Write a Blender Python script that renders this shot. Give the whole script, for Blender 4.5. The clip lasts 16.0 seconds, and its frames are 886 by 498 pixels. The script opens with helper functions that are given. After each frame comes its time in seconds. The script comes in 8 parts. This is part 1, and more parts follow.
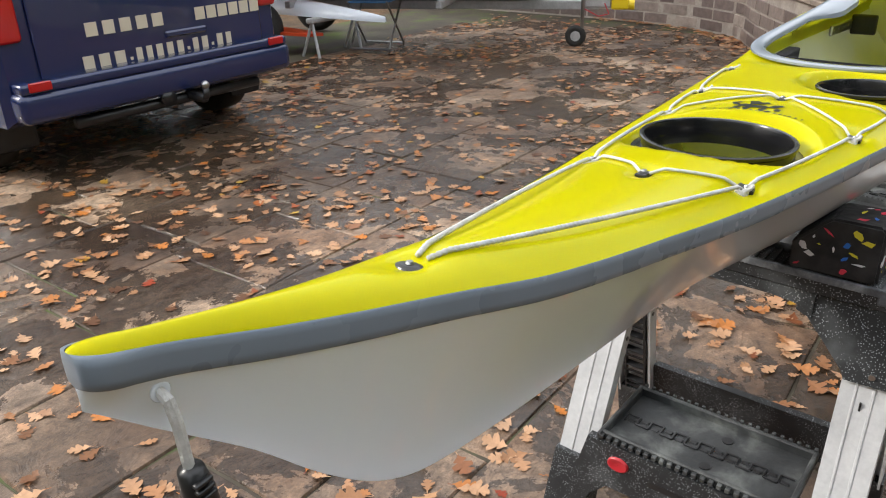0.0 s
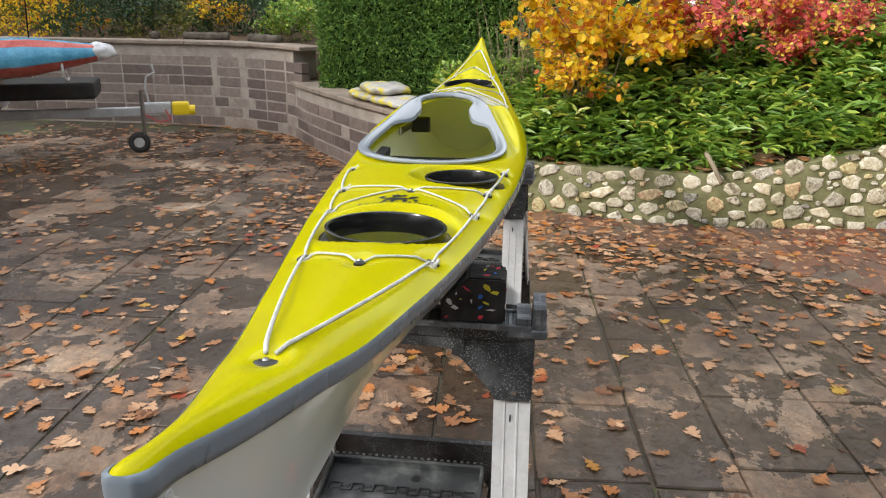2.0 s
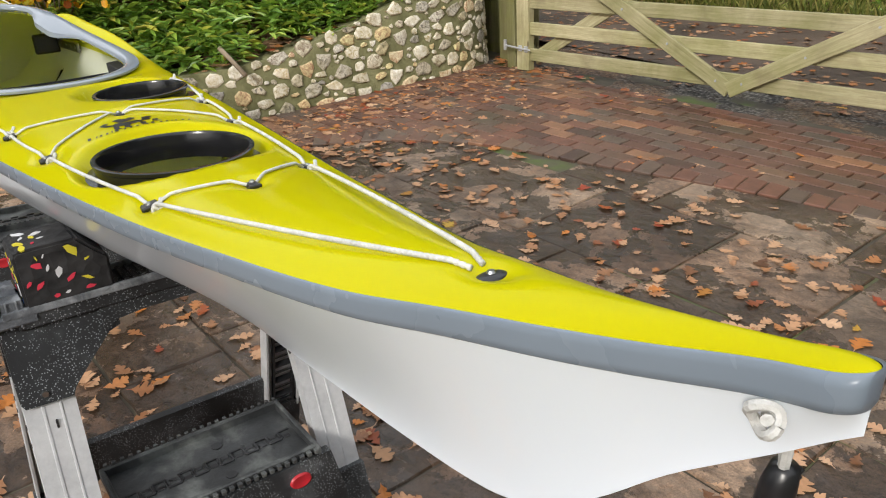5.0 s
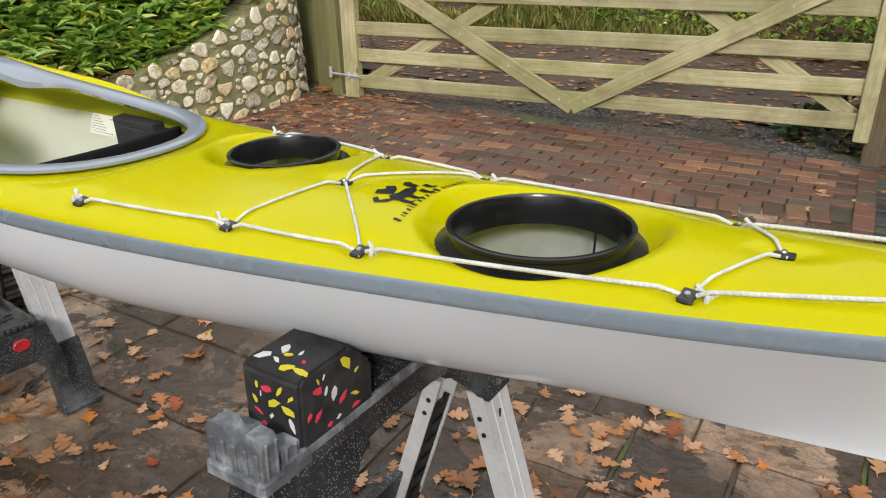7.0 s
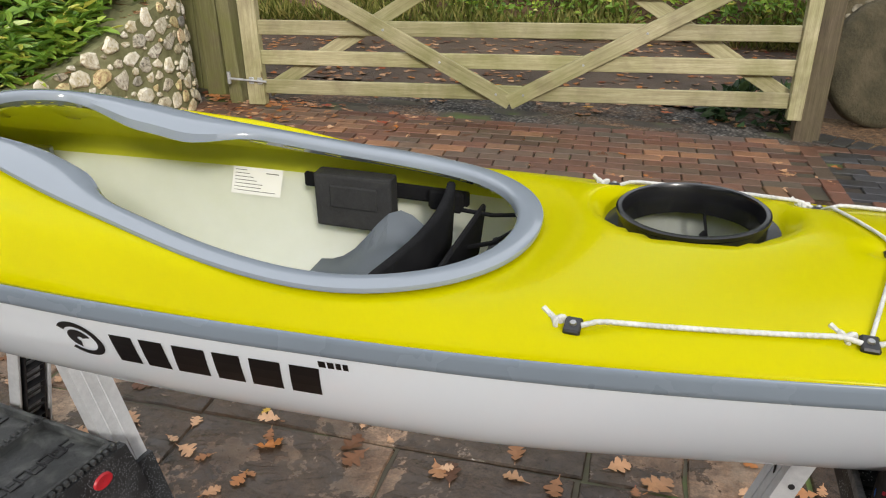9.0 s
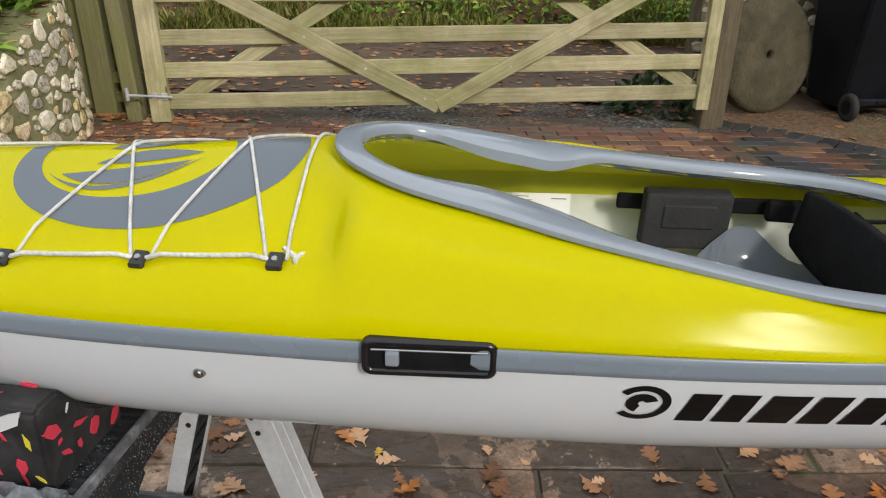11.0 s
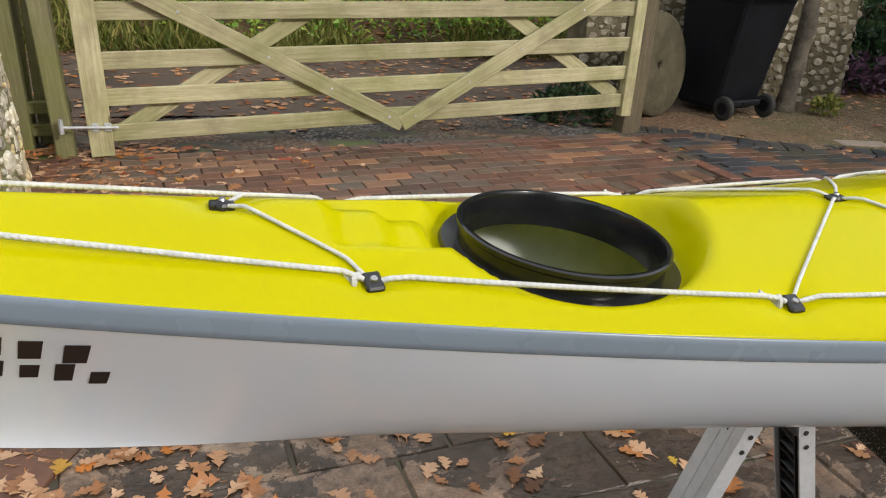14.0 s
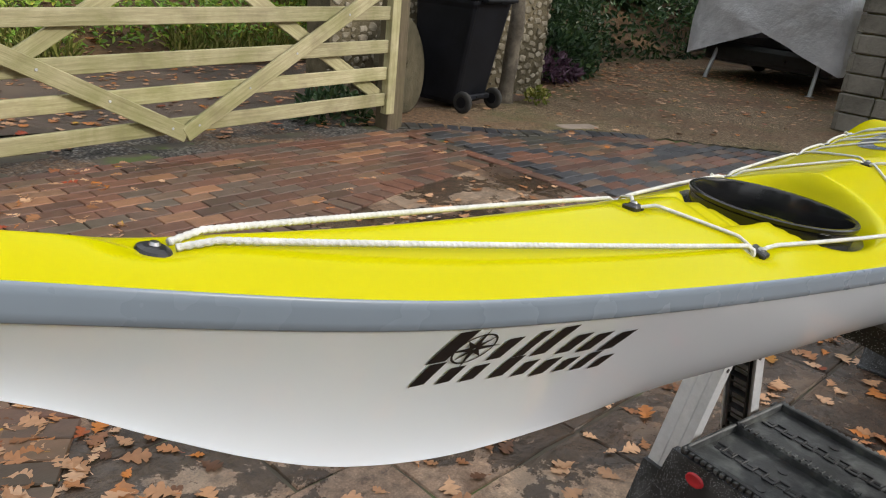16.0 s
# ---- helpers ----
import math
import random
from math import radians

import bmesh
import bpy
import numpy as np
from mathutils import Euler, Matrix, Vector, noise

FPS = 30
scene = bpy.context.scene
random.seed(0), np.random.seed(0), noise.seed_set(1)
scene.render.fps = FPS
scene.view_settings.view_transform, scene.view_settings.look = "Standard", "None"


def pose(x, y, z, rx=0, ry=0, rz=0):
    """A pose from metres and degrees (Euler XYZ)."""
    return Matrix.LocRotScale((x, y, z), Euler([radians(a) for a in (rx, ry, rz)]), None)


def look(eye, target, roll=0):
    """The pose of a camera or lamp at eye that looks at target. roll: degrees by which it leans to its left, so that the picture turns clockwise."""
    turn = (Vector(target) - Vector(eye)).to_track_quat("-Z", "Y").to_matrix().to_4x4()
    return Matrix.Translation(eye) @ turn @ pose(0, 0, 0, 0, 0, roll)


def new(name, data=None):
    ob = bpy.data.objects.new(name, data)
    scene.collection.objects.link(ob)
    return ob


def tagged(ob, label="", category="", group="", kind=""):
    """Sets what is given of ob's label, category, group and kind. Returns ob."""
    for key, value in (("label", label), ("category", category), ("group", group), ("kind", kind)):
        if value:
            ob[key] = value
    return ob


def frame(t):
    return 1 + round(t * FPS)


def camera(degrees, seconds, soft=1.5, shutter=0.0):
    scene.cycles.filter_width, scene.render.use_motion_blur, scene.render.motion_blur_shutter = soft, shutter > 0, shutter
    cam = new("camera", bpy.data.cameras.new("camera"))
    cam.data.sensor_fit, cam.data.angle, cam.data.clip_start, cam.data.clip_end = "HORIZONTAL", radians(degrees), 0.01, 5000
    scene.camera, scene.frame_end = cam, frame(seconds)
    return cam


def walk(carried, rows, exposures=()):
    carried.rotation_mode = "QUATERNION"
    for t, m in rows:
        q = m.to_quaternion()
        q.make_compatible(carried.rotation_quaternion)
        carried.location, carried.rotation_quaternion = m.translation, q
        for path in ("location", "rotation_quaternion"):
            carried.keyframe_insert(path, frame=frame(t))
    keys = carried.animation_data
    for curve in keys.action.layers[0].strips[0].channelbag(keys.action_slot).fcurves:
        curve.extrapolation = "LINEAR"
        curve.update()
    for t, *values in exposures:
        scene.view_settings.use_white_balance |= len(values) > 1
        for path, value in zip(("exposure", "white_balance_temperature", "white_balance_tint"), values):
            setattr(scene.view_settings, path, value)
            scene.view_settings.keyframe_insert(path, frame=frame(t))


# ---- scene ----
cam = camera(59.92, 16.0, 1.1)
PATH = [
    (0, (2.568, 0.406, 1.425), (1.154, -0.739, 0.593), -1.9),
    (0.5, (2.706, 0.308, 1.46), (0.984, -0.341, 0.676), -0.7),
    (1, (2.807, 0.27, 1.489), (0.967, -0.045, 0.772), 0.2),
    (1.5, (2.828, 0.25, 1.494), (0.947, 0.05, 0.844), 0.7),
    (2, (2.822, 0.252, 1.494), (0.928, 0.073, 0.878), 0.6),
    (2.5, (2.826, 0.259, 1.493), (0.93, 0.091, 0.88), -0.1),
    (3, (2.838, 0.225, 1.475), (0.946, 0.115, 0.838), -1.1),
    (3.5, (2.791, 0.088, 1.452), (0.918, 0.177, 0.757), -2.5),
    (4, (2.729, -0.086, 1.45), (0.932, 0.339, 0.682), -3.2),
    (4.2, (2.703, -0.148, 1.44), (0.964, 0.441, 0.645), -3.2),
    (6.3, (2.045, -0.683, 1.408), (0.907, 0.743, 0.587), -0.7),
    (6.5, (1.944, -0.746, 1.421), (0.851, 0.717, 0.605), -0.6),
    (7, (1.725, -0.863, 1.43), (0.749, 0.684, 0.622), -0.1),
    (7.5, (1.478, -0.864, 1.414), (0.617, 0.75, 0.605), 0.3),
    (8, (1.214, -0.853, 1.415), (0.468, 0.815, 0.601), 0.6),
    (8.5, (0.979, -0.881, 1.411), (0.344, 0.828, 0.588), 0.6),
    (8.7, (0.879, -0.904, 1.421), (0.287, 0.817, 0.594), 0.4),
    (10.8, (-0.024, -0.934, 1.406), (-0.118, 0.882, 0.574), 0.8),
    (11, (-0.113, -0.959, 1.417), (-0.161, 0.862, 0.591), 1.0),
    (11.5, (-0.333, -0.937, 1.401), (-0.262, 0.888, 0.587), 1.5),
    (12, (-0.582, -0.832, 1.409), (-0.412, 0.991, 0.603), 2.1),
    (12.5, (-0.792, -0.796, 1.393), (-0.532, 1.018, 0.592), 2.7),
    (13, (-1.097, -0.851, 1.415), (-0.739, 0.948, 0.618), 3.0),
    (13.5, (-1.338, -0.836, 1.4), (-0.868, 0.94, 0.61), 3.2),
    (14, (-1.596, -0.732, 1.398), (-0.989, 1.008, 0.62), 3.4),
    (14.5, (-1.776, -0.675, 1.398), (-1.012, 1.01, 0.638), 3.8),
    (15, (-2.04, -0.641, 1.412), (-1.105, 0.964, 0.669), 4.3),
    (15.5, (-2.236, -0.591, 1.411), (-1.119, 0.899, 0.681), 4.9),
    (16, (-2.335, -0.469, 1.395), (-1.03, 0.864, 0.674), 5.6),
]
walk(cam, [(t, look(eye, target, roll)) for t, eye, target, roll in PATH], [(0, 0.68), (2, 0.48), (3.5, 0.54), (4, 0.46), (6.5, 0.18), (7.5, 0.28), (9, 0.2), (12, 0.0), (13, 0.06), (14, 0.16), (16, 0.25)])

# ---- world and light ----
world = bpy.data.worlds.new("sky")
scene.world = world
world.use_nodes = True
wn = world.node_tree.nodes
sky = wn.new("ShaderNodeTexSky")
sky.sky_type, sky.sun_disc = "NISHITA", False
sky.sun_elevation, sky.sun_rotation = radians(30), radians(150)
sky.air_density, sky.dust_density, sky.ozone_density = 1.0, 3.0, 1.0
wn["Background"].inputs["Strength"].default_value = 0.145
cloud = wn.new("ShaderNodeMix")
cloud.data_type = "RGBA"
cloud.inputs["Factor"].default_value = 0.82
cloud.inputs["B"].default_value = (9.15, 9.35, 9.65, 1)
world.node_tree.links.new(sky.outputs["Color"], cloud.inputs["A"])
world.node_tree.links.new(cloud.outputs["Result"], wn["Background"].inputs["Color"])
sun_data = bpy.data.lights.new("sun", "SUN")
sun_data.energy, sun_data.angle, sun_data.color = 2.0, radians(9), (1.0, 0.95, 0.87)
sun = new("sun", sun_data)
sun.matrix_world = look((4.6, -7.9, 5.8), (0, 0, 0.6))

# ---- small building helpers ----
rng = np.random.default_rng(7)


def smoothstep(a, b, x):
    u = np.clip((np.asarray(x, float) - a) / (b - a), 0, 1)
    return u * u * (3 - 2 * u)


def empty(name, m, label, category, group="", kind=""):
    ob = new(name)
    ob.matrix_world = m
    ob.empty_display_size = 0.1
    return tagged(ob, label, category, group, kind)


def link(name, verts, faces, material, parent=None, label="", smooth=False):
    me = bpy.data.meshes.new(name)
    me.from_pydata([tuple(map(float, v)) for v in verts], [], [tuple(int(i) for i in f) for f in faces])
    me.materials.append(material)
    if smooth:
        me.polygons.foreach_set("use_smooth", [True] * len(me.polygons))
    ob = new(name, me)
    ob.parent = parent
    return tagged(ob, label)


def part(name, bm, material, parent=None, label="", smooth=False):
    """Links a bmesh as one mesh object under a thing or a part."""
    me = bpy.data.meshes.new(name)
    bm.normal_update()
    bm.to_mesh(me)
    bm.free()
    me.materials.append(material)
    if smooth:
        me.polygons.foreach_set("use_smooth", [True] * len(me.polygons))
    ob = new(name, me)
    ob.parent = parent
    return tagged(ob, label)


def piece(name, me, parent, loc, rot=(0, 0, 0), scale=(1, 1, 1)):
    ob = new(name, me)
    ob.parent = parent
    ob.location, ob.rotation_euler, ob.scale = loc, rot, scale
    return ob


def add_box(bm, size, m=Matrix(), bevel=0.0, segs=1, taper=None):
    made = bmesh.ops.create_cube(bm, size=1.0)["verts"]
    for v in made:
        v.co = Vector((v.co.x * size[0], v.co.y * size[1], v.co.z * size[2]))
        if taper and v.co.z > 0:
            v.co.x *= taper[0]
            v.co.y *= taper[1]
    if bevel:
        edges = list({e for v in made for e in v.link_edges})
        out = bmesh.ops.bevel(bm, geom=edges, offset=bevel, segments=segs, affect="EDGES", profile=0.6)
        made = list({v for f in out["faces"] for v in f.verts} | {v for v in made if v.is_valid})
    for v in made:
        v.co = m @ v.co
    return made


def add_cyl(bm, r1, r2, depth, m=Matrix(), segs=20, caps=True):
    made = bmesh.ops.create_cone(bm, cap_ends=caps, segments=segs, radius1=r1, radius2=r2, depth=depth)["verts"]
    for v in made:
        v.co = m @ v.co
    return made


def add_lathe(bm, profile, segs=48, m=Matrix(), closed=False):
    """Turns (radius, height) points about z."""
    rings = []
    for r, z in profile:
        rings.append([bm.verts.new(m @ Vector((r * math.cos(2 * math.pi * k / segs), r * math.sin(2 * math.pi * k / segs), z))) for k in range(segs)])
    pairs = list(zip(rings, rings[1:])) + ([(rings[-1], rings[0])] if closed else [])
    for a, b in pairs:
        for k in range(segs):
            bm.faces.new((a[k], a[(k + 1) % segs], b[(k + 1) % segs], b[k]))


def add_tube(bm, pts, r, segs=8, taper=1.0, braid=0.0, cap=True):
    """A round tube along points."""
    pts = [Vector(p) for p in pts]
    rings, side = [], None
    for i, p in enumerate(pts):
        d = (pts[min(i + 1, len(pts) - 1)] - pts[max(i - 1, 0)])
        d = d.normalized() if d.length > 1e-9 else Vector((0, 0, 1))
        if side is None:
            side = d.orthogonal().normalized()
        side = (side - d * side.dot(d))
        side = side.normalized() if side.length > 1e-6 else d.orthogonal().normalized()
        up = d.cross(side)
        rr = r * (1 + (taper - 1) * i / max(1, len(pts) - 1))
        ring = []
        for k in range(segs):
            a = 2 * math.pi * k / segs
            q = rr * (1 + braid * max(math.sin(1.257 * i + 2 * a), math.sin(1.257 * i - 2 * a))) if braid else rr
            ring.append(bm.verts.new(p + side * (q * math.cos(a)) + up * (q * math.sin(a))))
        rings.append(ring)
    for a, b in zip(rings, rings[1:]):
        for k in range(segs):
            bm.faces.new((a[k], a[(k + 1) % segs], b[(k + 1) % segs], b[k]))
    if cap:
        bm.faces.new(rings[0][::-1])
        bm.faces.new(rings[-1])


def add_prism(bm, outline, depth, m=Matrix()):
    """A plate of the given outline in xy, from z = 0 to depth."""
    lo = [bm.verts.new(m @ Vector((x, y, 0))) for x, y in outline]
    hi = [bm.verts.new(m @ Vector((x, y, depth))) for x, y in outline]
    bm.faces.new(lo[::-1])
    bm.faces.new(hi)
    for k in range(len(lo)):
        bm.faces.new((lo[k], lo[(k + 1) % len(lo)], hi[(k + 1) % len(lo)], hi[k]))


def dense(pts, step):
    """Points along a polyline at even steps."""
    out = []
    for a, b in zip(pts, pts[1:]):
        a, b = Vector(a), Vector(b)
        n = max(1, int((b - a).length / step))
        out += [a.lerp(b, k / n) for k in range(n)]
    return out + [Vector(pts[-1])]


def ctrl(points):
    xs, ys = [p[0] for p in points], [p[1] for p in points]

    def value(x):
        i = int(np.clip(np.searchsorted(xs, x) - 1, 0, len(xs) - 2))
        h = xs[i + 1] - xs[i]
        def slope(k):
            if k == 0 or k == len(xs) - 1:
                j = 0 if k == 0 else k - 1
                return (ys[j + 1] - ys[j]) / (xs[j + 1] - xs[j])
            return (ys[k + 1] - ys[k - 1]) / (xs[k + 1] - xs[k - 1])
        u = min(max((x - xs[i]) / h, 0), 1)
        return ((2 * u**3 - 3 * u**2 + 1) * ys[i] + (u**3 - 2 * u**2 + u) * h * slope(i) + (3 * u**2 - 2 * u**3) * ys[i + 1] + (u**3 - u**2) * h * slope(i + 1))

    return value


def ground_z(x, y):
    return (0.056 - 0.010 * min(max(x, -3.0), 5.0)) * float(smoothstep(1.5, 3.3, y))


# ---- materials ----
def mat(name, color, rough=0.6, metal=0.0, spec=0.5, coat=0.0):
    m = bpy.data.materials.new(name)
    m.use_nodes = True
    b = m.node_tree.nodes["Principled BSDF"]
    b.inputs["Base Color"].default_value = (*color, 1)
    b.inputs["Roughness"].default_value = rough
    b.inputs["Metallic"].default_value = metal
    b.inputs["Specular IOR Level"].default_value = spec
    b.inputs["Coat Weight"].default_value = coat
    b.inputs["Coat Roughness"].default_value = 0.04
    return m


def bsdf(m):
    return m.node_tree.nodes["Principled BSDF"]


def node(m, kind, **values):
    n = m.node_tree.nodes.new(kind)
    for k, v in values.items():
        n.inputs[k].default_value = v
    return n


def wire(m, a, b):
    m.node_tree.links.new(a, b)


def coords(m, scale=(1, 1, 1), space="Object", world=False):
    t = m.node_tree.nodes.new("ShaderNodeMapping")
    t.inputs["Scale"].default_value = scale
    if world:
        g = m.node_tree.nodes.new("ShaderNodeNewGeometry")
        wire(m, g.outputs["Position"], t.inputs["Vector"])
    else:
        c = m.node_tree.nodes.new("ShaderNodeTexCoord")
        wire(m, c.outputs[space], t.inputs["Vector"])
    return t.outputs["Vector"]


def noise_tex(m, vec, scale, detail=4, rough=0.55, distort=0.0):
    n = m.node_tree.nodes.new("ShaderNodeTexNoise")
    n.inputs["Scale"].default_value, n.inputs["Detail"].default_value = scale, detail
    n.inputs["Roughness"].default_value, n.inputs["Distortion"].default_value = rough, distort
    wire(m, vec, n.inputs["Vector"])
    return n.outputs["Fac"]


def ramp(m, fac, stops, mode="LINEAR"):
    r = m.node_tree.nodes.new("ShaderNodeValToRGB")
    r.color_ramp.interpolation = mode
    while len(r.color_ramp.elements) < len(stops):
        r.color_ramp.elements.new(0.5)
    for e, (p, c) in zip(r.color_ramp.elements, stops):
        e.position, e.color = p, (*c, 1) if len(c) == 3 else c
    wire(m, fac, r.inputs["Fac"])
    return r.outputs["Color"]


def blend(m, fac, a, b, mode="MIX"):
    x = m.node_tree.nodes.new("ShaderNodeMix")
    x.data_type, x.blend_type = "RGBA", mode
    for sock, v in ((x.inputs["Factor"], fac), (x.inputs["A"], a), (x.inputs["B"], b)):
        if isinstance(v, (int, float)):
            sock.default_value = v
        elif isinstance(v, tuple):
            sock.default_value = (*v, 1)
        else:
            wire(m, v, sock)
    return x.outputs["Result"]


def bump(m, height, strength=0.3, distance=0.01):
    b = m.node_tree.nodes.new("ShaderNodeBump")
    b.inputs["Strength"].default_value, b.inputs["Distance"].default_value = strength, distance
    wire(m, height, b.inputs["Height"])
    wire(m, b.outputs["Normal"], bsdf(m).inputs["Normal"])


def span(m, fac, lo, hi):
    r = m.node_tree.nodes.new("ShaderNodeMapRange")
    r.inputs["To Min"].default_value, r.inputs["To Max"].default_value = lo, hi
    wire(m, fac, r.inputs["Value"])
    return r.outputs["Result"]


def per_piece(m):
    return m.node_tree.nodes.new("ShaderNodeObjectInfo").outputs["Random"]


def per_island(m):
    return m.node_tree.nodes.new("ShaderNodeNewGeometry").outputs["Random Per Island"]


def mottled(name, stops, scale, rough=(0.4, 0.8), spec=0.5, bump_s=0.3, bump_d=0.004, fine=8.0, world=True, vary=None, metal=0.0, vary_amount=0.35):
    """A surface with stains at one scale and grain at another."""
    m = mat(name, (0.5, 0.5, 0.5), 0.5, metal, spec)
    v = coords(m, world=world)
    big = noise_tex(m, v, scale, 5, 0.6, 0.4)
    col = ramp(m, big, stops)
    grain = noise_tex(m, v, scale * fine, 4, 0.65)
    col = blend(m, 0.35, col, ramp(m, grain, [(0.3, (0.35, 0.35, 0.35)), (0.7, (0.65, 0.65, 0.65))]), "OVERLAY")
    if vary is not None:
        r = per_piece(m) if vary == "piece" else per_island(m)
        col = blend(m, vary_amount, col, ramp(m, r, [(0.0, (0.25, 0.25, 0.25)), (1.0, (0.8, 0.8, 0.8))]), "OVERLAY")
    wire(m, col, bsdf(m).inputs["Base Color"])
    wire(m, span(m, big, *rough), bsdf(m).inputs["Roughness"])
    bump(m, grain, bump_s, bump_d)
    return m


def leaf_mat(name, stops, rough=0.5, spec=0.4, trans=0.25, mode="LINEAR"):
    m = mat(name, (0.1, 0.1, 0.1), rough, 0, spec)
    col = ramp(m, per_island(m), stops, mode)
    v = coords(m, world=True)
    col = blend(m, 0.3, col, ramp(m, noise_tex(m, v, 60, 3), [(0.3, (0.3, 0.3, 0.3)), (0.7, (0.7, 0.7, 0.7))]), "OVERLAY")
    wire(m, col, bsdf(m).inputs["Base Color"])
    t = node(m, "ShaderNodeBsdfTranslucent")
    wire(m, col, t.inputs["Color"])
    mix = node(m, "ShaderNodeMixShader", Fac=trans)
    wire(m, bsdf(m).outputs["BSDF"], mix.inputs[1])
    wire(m, t.outputs["BSDF"], mix.inputs[2])
    wire(m, mix.outputs["Shader"], m.node_tree.nodes["Material Output"].inputs["Surface"])
    return m


def gelcoat(name, color, wear=0.06, spec=0.40, gloss=(0.05, 0.13)):
    m = mat(name, color, 0.12, 0, spec, 0.0)
    v = coords(m, world=True)
    n = noise_tex(m, v, 3.0, 3)
    wire(m, blend(m, wear, color, ramp(m, n, [(0.35, tuple(c * 0.75 for c in color)), (0.65, tuple(min(1, c * 1.1) for c in color))])), bsdf(m).inputs["Base Color"])
    wire(m, span(m, noise_tex(m, v, 14, 3), *gloss), bsdf(m).inputs["Roughness"])
    bump(m, noise_tex(m, v, 5, 1), 0.04, 0.01)
    return m


YELLOW = gelcoat("yellow_gelcoat", (0.62, 0.57, 0.0006), 0.06, 0.10, (0.11, 0.20))
WHITE_HULL = gelcoat("white_gelcoat", (0.86, 0.92, 1.0), 0.04, 0.6)
GREY_BAND = gelcoat("grey_gelcoat", (0.185, 0.222, 0.265), 0.3, 0.25, (0.20, 0.34))
EMBLEM = gelcoat("grey_emblem", (0.125, 0.145, 0.170), 0.2, 0.15, (0.11, 0.20))
RIM_GREY = gelcoat("pale_grey_gelcoat", (0.24, 0.272, 0.312), 0.2, 0.6)
INNER = mottled("bare_laminate", [(0.3, (0.76, 0.77, 0.66)), (0.7, (0.85, 0.85, 0.80))], 3, (0.25, 0.5), bump_s=0.1)
# The holds are lined in a darker grey than the cockpit.
HOLD = mottled("hold_paint", [(0.3, (0.28, 0.30, 0.285)), (0.7, (0.36, 0.38, 0.36))], 3, (0.3, 0.5), bump_s=0.1)
INNER_DECK = mottled("deck_underside", [(0.3, (0.58, 0.58, 0.04)), (0.7, (0.70, 0.68, 0.10))], 4, (0.3, 0.5), bump_s=0.1)
BLACK = mottled("black_plastic", [(0.3, (0.008, 0.008, 0.009)), (0.7, (0.02, 0.02, 0.022))], 12, (0.22, 0.4), bump_s=0.05)
RIM_BLACK = mottled("glossy_black_rim", [(0.3, (0.006, 0.006, 0.007)), (0.7, (0.014, 0.014, 0.015))], 12, (0.12, 0.25), bump_s=0.03)
BLACK_CLOTH = mottled("black_fabric", [(0.3, (0.006, 0.006, 0.007)), (0.7, (0.013, 0.013, 0.014))], 30, (0.7, 0.95), spec=0.12, bump_s=0.4)
FOAM_GREY = mottled("charcoal_foam", [(0.3, (0.03, 0.03, 0.031)), (0.7, (0.045, 0.045, 0.045))], 30, (0.8, 0.95), spec=0.15)
ROPE = mottled("white_cord", [(0.3, (0.46, 0.46, 0.44)), (0.7, (0.68, 0.67, 0.64))], 40, (0.7, 0.9), bump_s=0.5)
STEEL = mat("stainless_steel", (0.42, 0.42, 0.42), 0.3, 1.0)
DULL_STEEL = mat("dull_dark_steel", (0.36, 0.36, 0.36), 0.28, 1.0)
PRINT = mat("black_print", (0.005, 0.005, 0.006), 0.3, 0, 0.2)
FAINT_PRINT = mat("grey_print", (0.16, 0.16, 0.16), 0.5)
PAPER = mat("white_label", (0.85, 0.85, 0.85), 0.5)
ALU = mottled("brushed_aluminium", [(0.3, (0.50, 0.51, 0.53)), (0.7, (0.64, 0.65, 0.67))], 9, (0.4, 0.6), bump_s=0.1, metal=0.2)
RED_PLASTIC = mat("red_plastic", (0.45, 0.02, 0.03), 0.35)


def let_through(m, share, tint):
    """Thin laminate passes some light through."""
    t = node(m, "ShaderNodeBsdfTranslucent", Color=(*tint, 1))
    mix = node(m, "ShaderNodeMixShader", Fac=share)
    wire(m, bsdf(m).outputs["BSDF"], mix.inputs[1])
    wire(m, t.outputs["BSDF"], mix.inputs[2])
    wire(m, mix.outputs["Shader"], m.node_tree.nodes["Material Output"].inputs["Surface"])


let_through(WHITE_HULL, 0.10, (0.9, 0.95, 1.0))
let_through(YELLOW, 0.28, (0.85, 0.85, 0.06))
let_through(INNER, 0.45, (0.92, 0.94, 0.86))
let_through(INNER_DECK, 0.65, (0.85, 0.86, 0.12))


def dusty_plastic():
    m = mat("paint_speckled_black_plastic", (0.02, 0.02, 0.02), 0.55)
    v = coords(m, world=True)
    vor = node(m, "ShaderNodeTexVoronoi", Scale=230.0)
    wire(m, v, vor.inputs["Vector"])
    spots = ramp(m, vor.outputs["Distance"], [(0.20, (1, 1, 1)), (0.30, (0, 0, 0))])
    where = ramp(m, noise_tex(m, v, 14, 4), [(0.40, (0, 0, 0)), (0.52, (1, 1, 1))])
    base = ramp(m, noise_tex(m, v, 8, 5), [(0.35, (0.011, 0.012, 0.014)), (0.54, (0.020, 0.022, 0.025)), (0.72, (0.085, 0.092, 0.097))])
    col = blend(m, blend(m, 1.0, spots, where, "MULTIPLY"), base, (0.36, 0.38, 0.40))
    wire(m, col, bsdf(m).inputs["Base Color"])
    bump(m, noise_tex(m, v, 160, 3), 0.25, 0.003)
    return m


